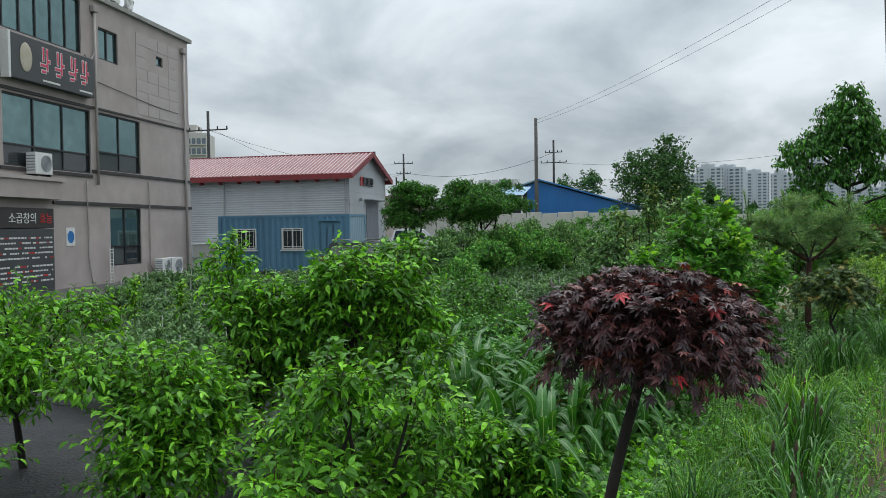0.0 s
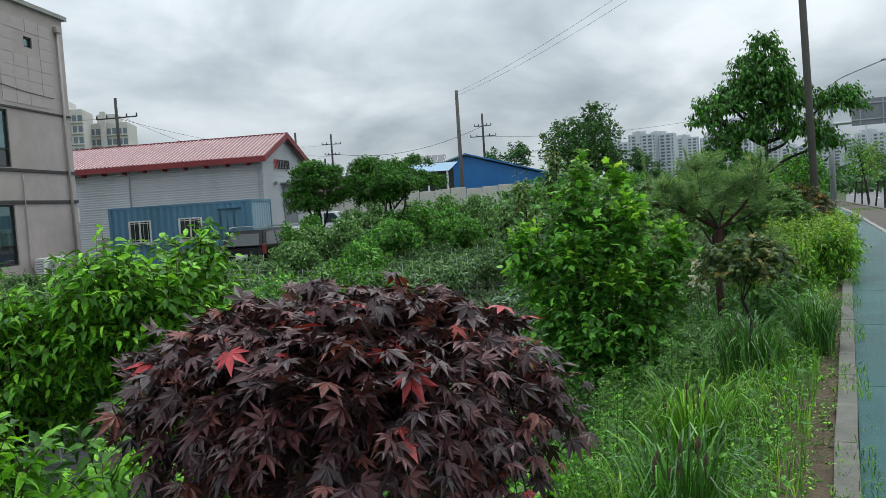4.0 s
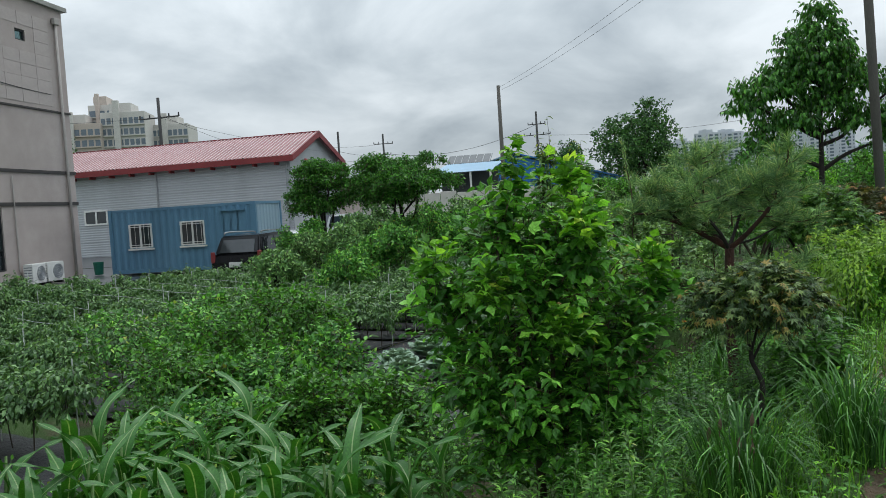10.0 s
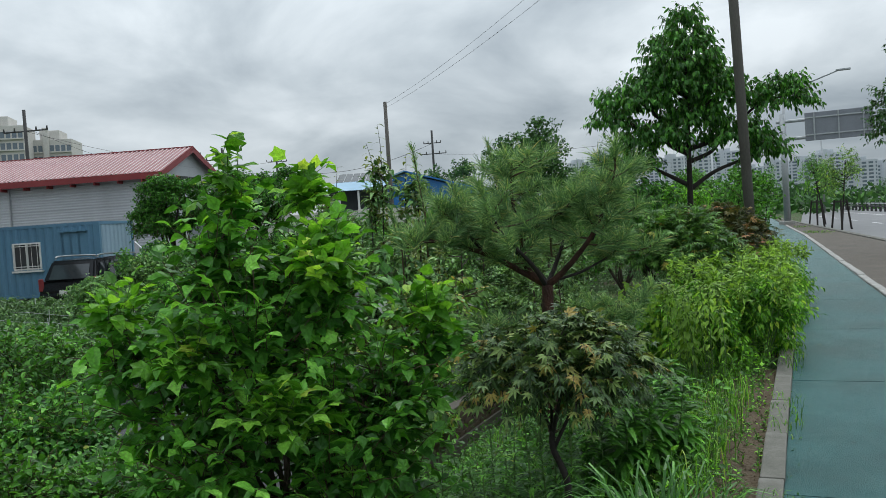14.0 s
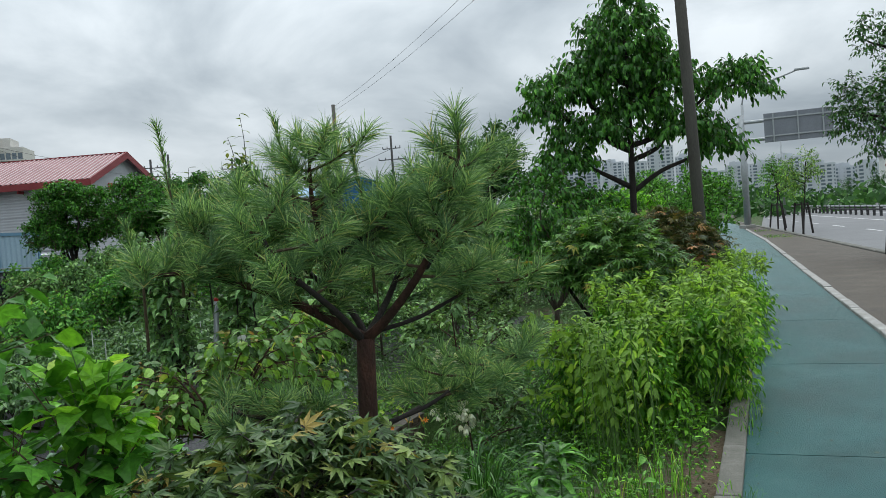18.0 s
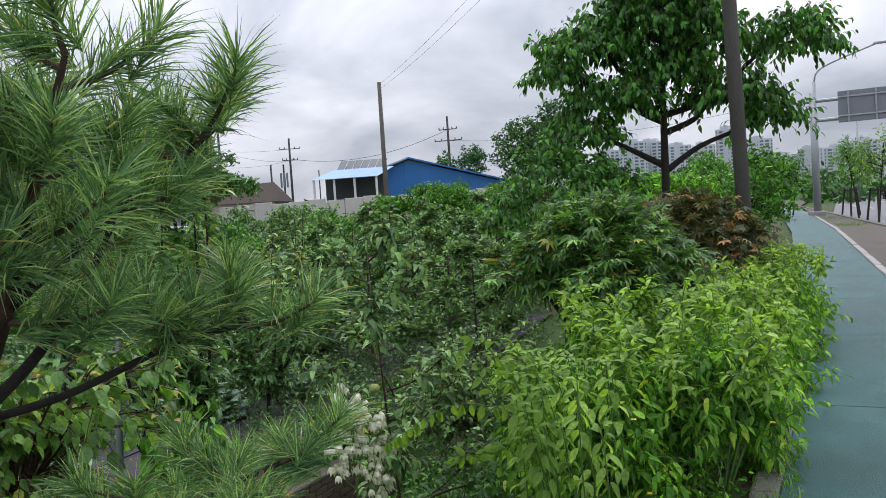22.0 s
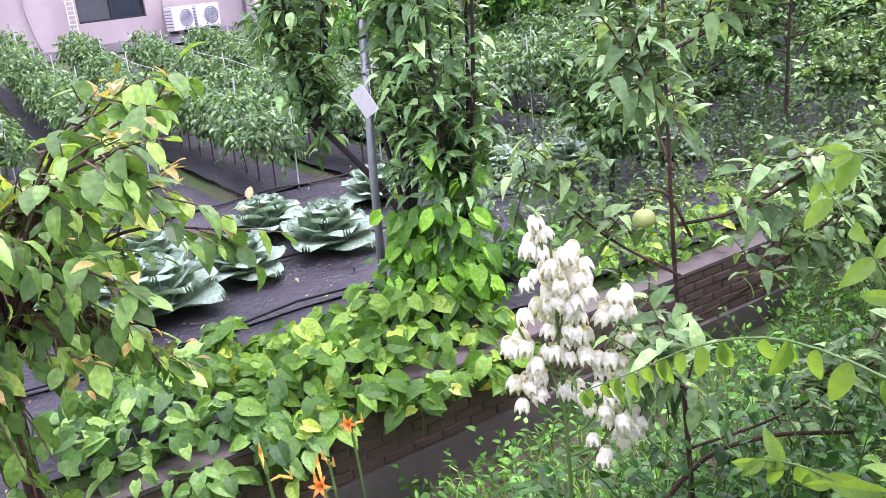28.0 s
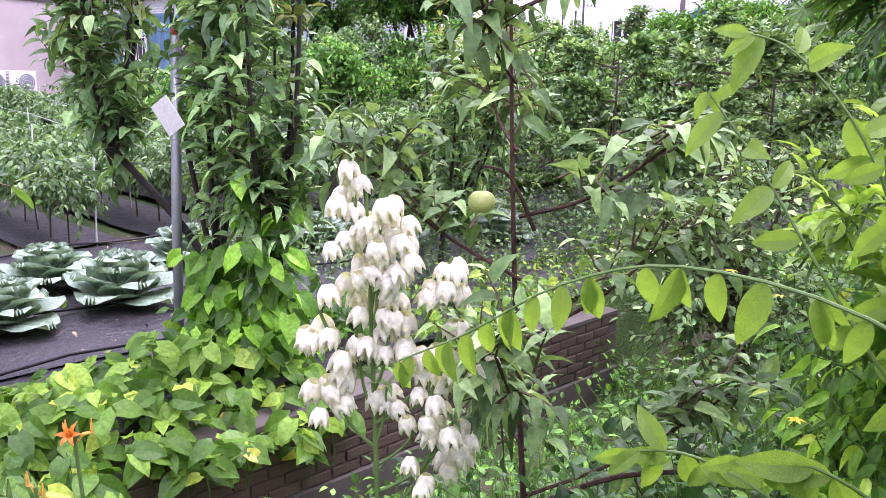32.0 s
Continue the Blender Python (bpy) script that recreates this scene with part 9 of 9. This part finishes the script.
# leafy upright shoots of the shrub nearest to the path's end
sho = thing("leafy_shrub", (0, 0, 0), "fresh green shrub with upright shoots and large hanging toothed leaves", "shrub")
rsh = random.Random(21)
rest = Bag()
for k in range(40):
    uu = rsh.uniform(15.78, 16.6) if k > 15 else rsh.uniform(15.76, 16.15)
    vv = -0.9 - 0.42 * (uu - 15.8) + (rsh.uniform(0.0, 0.55) if k > 15 else rsh.uniform(0.0, 0.13))
    base = P(uu + rsh.uniform(-0.05, 0.25), vv + rsh.uniform(-0.05, 0.15))
    tip = P(uu, vv, rsh.uniform(0.62, 0.93) if k > 15 else rsh.uniform(0.55, 0.91))
    way = curved([base - Vector((0, 0, 0.03)), base.lerp(tip, 0.55) + Vector((rsh.uniform(-0.03, 0.03), rsh.uniform(-0.03, 0.03), 0)), tip], 7)
    b = Bag()
    b.tube(way, np.linspace(0.005, 0.0018, len(way)), 6)
    part("stem", b, M_stem_green, sho)
    turn = rsh.uniform(0, 3.1)
    for n_, f_ in enumerate((0.42, 0.52, 0.61, 0.7, 0.78, 0.86, 0.93, 0.98, 1.0)):
        q = Vector(way[round(f_ * (len(way) - 1))])
        for sd in (0, 3.14):
            a = turn + n_ * 1.57 + sd + rsh.uniform(-0.3, 0.3)
            ln = rsh.uniform(0.062, 0.088) * (1.0 if f_ < 0.9 else 0.7 if f_ < 1 else 0.5)
            ax = (math.cos(a), math.sin(a), rsh.uniform(-1.1, -0.2) if f_ < 0.9 else rsh.uniform(-0.2, 0.5))
            mm = frames_of(np.array([tuple(q + Vector((math.cos(a), math.sin(a), 0)) * 0.012)]), np.array([ax]), np.array([[0.2, -0.3, 1.0]]), ln)[0]
            if k < 16:
                ob = part("leaf", sp_me, None, sho)
                ob.matrix_local = Matrix([list(r_) for r_ in mm])
            else:
                rest.place(tv, mm[None])
part("foliage", rest, L_kerria, sho)["kind"] = "stuff"

# ---- middle distance and far trees ----
def far_tree(x, y, z0, zc, rx, rz, n, tw, seed, label, material=L_far, size=0.5, bark=None, r0=0.16, name="tree", count=3, layered=False):
    cl = blob_crown((x, y, zc), rx, rz, n, seed)
    if layered:
        cl = [(x + (q[0] - x) * 1.25, y + (q[1] - y) * 1.25, max(q[2], zc - 0.35 * rz), q[3] * 1.15, q[4] * 1.15, q[5] * 0.34) for q in cl]
    t = thing(name, (0, 0, 0), label, "tree", "distant trees")
    limbs(t, (x, y, z0), [q[:3] for q in cl[:7]], r0, bark or M_bark_dark, seed, 0.4)
    crown(t, cl, tw, size * 1.2, count, CLUMP, size, material, seed + 1, droop=0.3, inner=0.45, thick=0.01)


LAY = "small layered tree with flat dark green branch pads"
far_tree(1.55, 32.4, -0.4, 2.6, 1.42, 1.6, 24, 1500, 201, LAY, L_dogwood, 0.24, layered=True, r0=0.1)
far_tree(-1.1, 33.2, -0.4, 2.5, 1.12, 1.5, 20, 1100, 202, LAY, L_dogwood, 0.24, layered=True, r0=0.1)
far_tree(20.9, 82.0, -0.2, 5.8, 4.6, 5.0, 16, 620, 203, "large full-crowned deciduous tree", L_far, 0.75, r0=0.3)
far_tree(15.0, 92.0, -0.2, 4.6, 3.4, 3.8, 11, 300, 204, "rounded dark deciduous tree behind the barn", L_far, 0.75, r0=0.25)
far_tree(-29.0, 68.5, -0.2, 8.6, 3.4, 4.2, 12, 420, 206, "full green tree behind the warehouse", L_far, 0.6, r0=0.25)
far_tree(28.0, 88.0, -0.2, 3.0, 4.0, 3.4, 9, 260, 205, "rounded green tree at the field edge", L_far, 0.75, r0=0.2)
for i, (x, y, h, r) in enumerate(((13.5, 30.5, 2.1, 1.5), (16.5, 33.0, 2.6, 1.8), (18.0, 38.0, 3.0, 1.8), (14.5, 37.0, 2.4, 1.9), (21.0, 45.0, 3.2, 2.0), (11.5, 27.0, 1.7, 1.3), (13.0, 42.0, 1.5, 1.8), (24.0, 52.0, 3.3, 2.2))):
    far_tree(x, y, -0.3, h * 0.5, r, h * 0.62, 8, 240, 230 + i, "bushy green tree beyond the garden", L_mid if i % 3 else L_bright, 0.34, r0=0.07)
for i, (x, y, h, r) in enumerate(((5.5, 28.0, 1.0, 1.0), (3.5, 29.5, 1.1, 1.1), (7.3, 29.0, 1.2, 1.2), (1.5, 27.5, 0.9, 1.0), (2.5, 33.5, 1.3, 1.3), (5.5, 34.5, 1.4, 1.4), (-0.5, 29.0, 1.0, 1.1), (8.8, 38.0, 1.6, 1.5), (-1.5, 26.0, 0.8, 0.9), (0.3, 24.8, 0.8, 0.9), (4.4, 39.0, 1.5, 1.6), (-1.6, 31.4, 1.2, 0.9), (0.6, 30.8, 1.35, 1.1), (2.2, 30.8, 1.45, 1.3), (3.8, 31.2, 1.4, 1.3))):
    h *= 1.5 if y > 27 else 1.1
    far_tree(x, y, -0.3, h * 0.42, r, h * 0.6, 8, 330, 260 + i, "low dark green garden bush", L_berry if i % 2 else L_pear, 0.26, r0=0.04, name="garden_bush")
for i, (x, y, r) in enumerate(((6.9, 31.4, 0.9), (8.2, 31.0, 1.1), (9.5, 30.6, 1.0))):
    far_tree(x, y, -0.3, 1.45 + 0.15 * (i % 2), r, 0.75, 9, 300, 290 + i, "bushy dark green shrub before the blue barn", L_mid, 0.24, r0=0.05, name="garden_bush")
# clipped low reddish hedge before the wall
hg = thing("hedge", (0, 0, 0), "low reddish-brown hedge row before the wall", "hedge")
crown(hg, [(3.5 + k * 0.9, 47.5 - 0.2 * k, 0.6, 0.7, 0.6, 0.55) for k in range(14)], 420, 0.3, 3, CLUMP, 0.26, L_maple_r, 280, inner=0.5)
# climbing hedge beside the barn
hg = thing("hedge", (0, 0, 0), "tall bright green overgrown hedge by the barn wall", "hedge")
crown(hg, [(9.5 + k * 1.5, 55.0 - 0.35 * k, 1.3 + 0.5 * math.sin(k * 1.7), 1.2, 0.9, 1.1) for k in range(9)], 620, 0.4, 3, CLUMP, 0.4, L_mid, 282, inner=0.5)
# far wood line
wb = Bag()
rng = np.random.default_rng(12)
n = 3200
ang = np.radians(rng.uniform(-32, 52, n))
dist = rng.uniform(95, 260, n)
pos = np.stack([dist * np.sin(ang), dist * np.cos(ang), rng.uniform(0, 1, n) ** 1.6 * (2.0 + 2.2 * (0.5 + 0.5 * np.sin(ang * 19)))], -1)
clear = (np.abs(ang - np.radians(-4)) > np.radians(2.5)) | (dist > 200)
put_leaves(wb, CLUMP, pos[clear], rng.normal(0, 1, (clear.sum(), 3)), np.tile([[0, 0, 1.0]], (clear.sum(), 1)), rng.uniform(1.6, 2.8, clear.sum()), rng)
tagged(part("far_woods", wb, L_far), "distant belt of trees and scrub", "woods", kind="stuff")


# street trees with wooden supports
def street_tree(x, y, h, rx, material, seed, support=True, tall=False):
    t = thing("street_tree", (0, 0, 0), "young street tree" + (" held by dark wooden stakes" if support else " with a dark slim trunk"), "tree", "street trees")
    cl = blob_crown((x, y, h * 0.66), rx, h * 0.38, 9, seed)
    limbs(t, (x, y, -0.1), [q[:3] for q in cl], 0.06 if not tall else 0.09, M_bark_dark, seed, leader=True)
    crown(t, cl, 1000 if tall else 260, 0.35, 6, OVATE, 0.13, material, seed, droop=0.6, inner=0.35)
    if support:
        for k in range(3):
            a = k * 2.09
            b = Bag()
            b.tube([(x + 0.5 * math.cos(a), y + 0.5 * math.sin(a), -0.1), (x + 0.3 * math.cos(a), y + 0.3 * math.sin(a), 1.35)], 0.045, 6)
            part("stake", b, M_bark_dark, t)
        b = Bag()
        b.tube([(x + 0.3 * math.cos(k * 2.09), y + 0.3 * math.sin(k * 2.09), 1.25) for k in range(4)], 0.035, 5, False)
        part("tie_bar", b, M_bark_dark, t)


street_tree(19.8, 28.1, 6.4, 1.3, L_dark, 400, False, True)
street_tree(27.6, 44.2, 4.3, 1.0, L_plum, 401)
street_tree(29.5, 48.8, 4.2, 1.1, L_mid, 402, False)
street_tree(31.3, 52.5, 3.6, 0.9, L_bright, 403)
street_tree(30.2, 56.5, 4.0, 1.0, L_mid, 404, False)
for k in range(7):
    p = R(55 + k * 11, -0.8 if k % 2 else 22.5)
    street_tree(p.x, p.y, 4.6, 1.4, L_mid if k % 2 else L_dark, 410 + k, False)
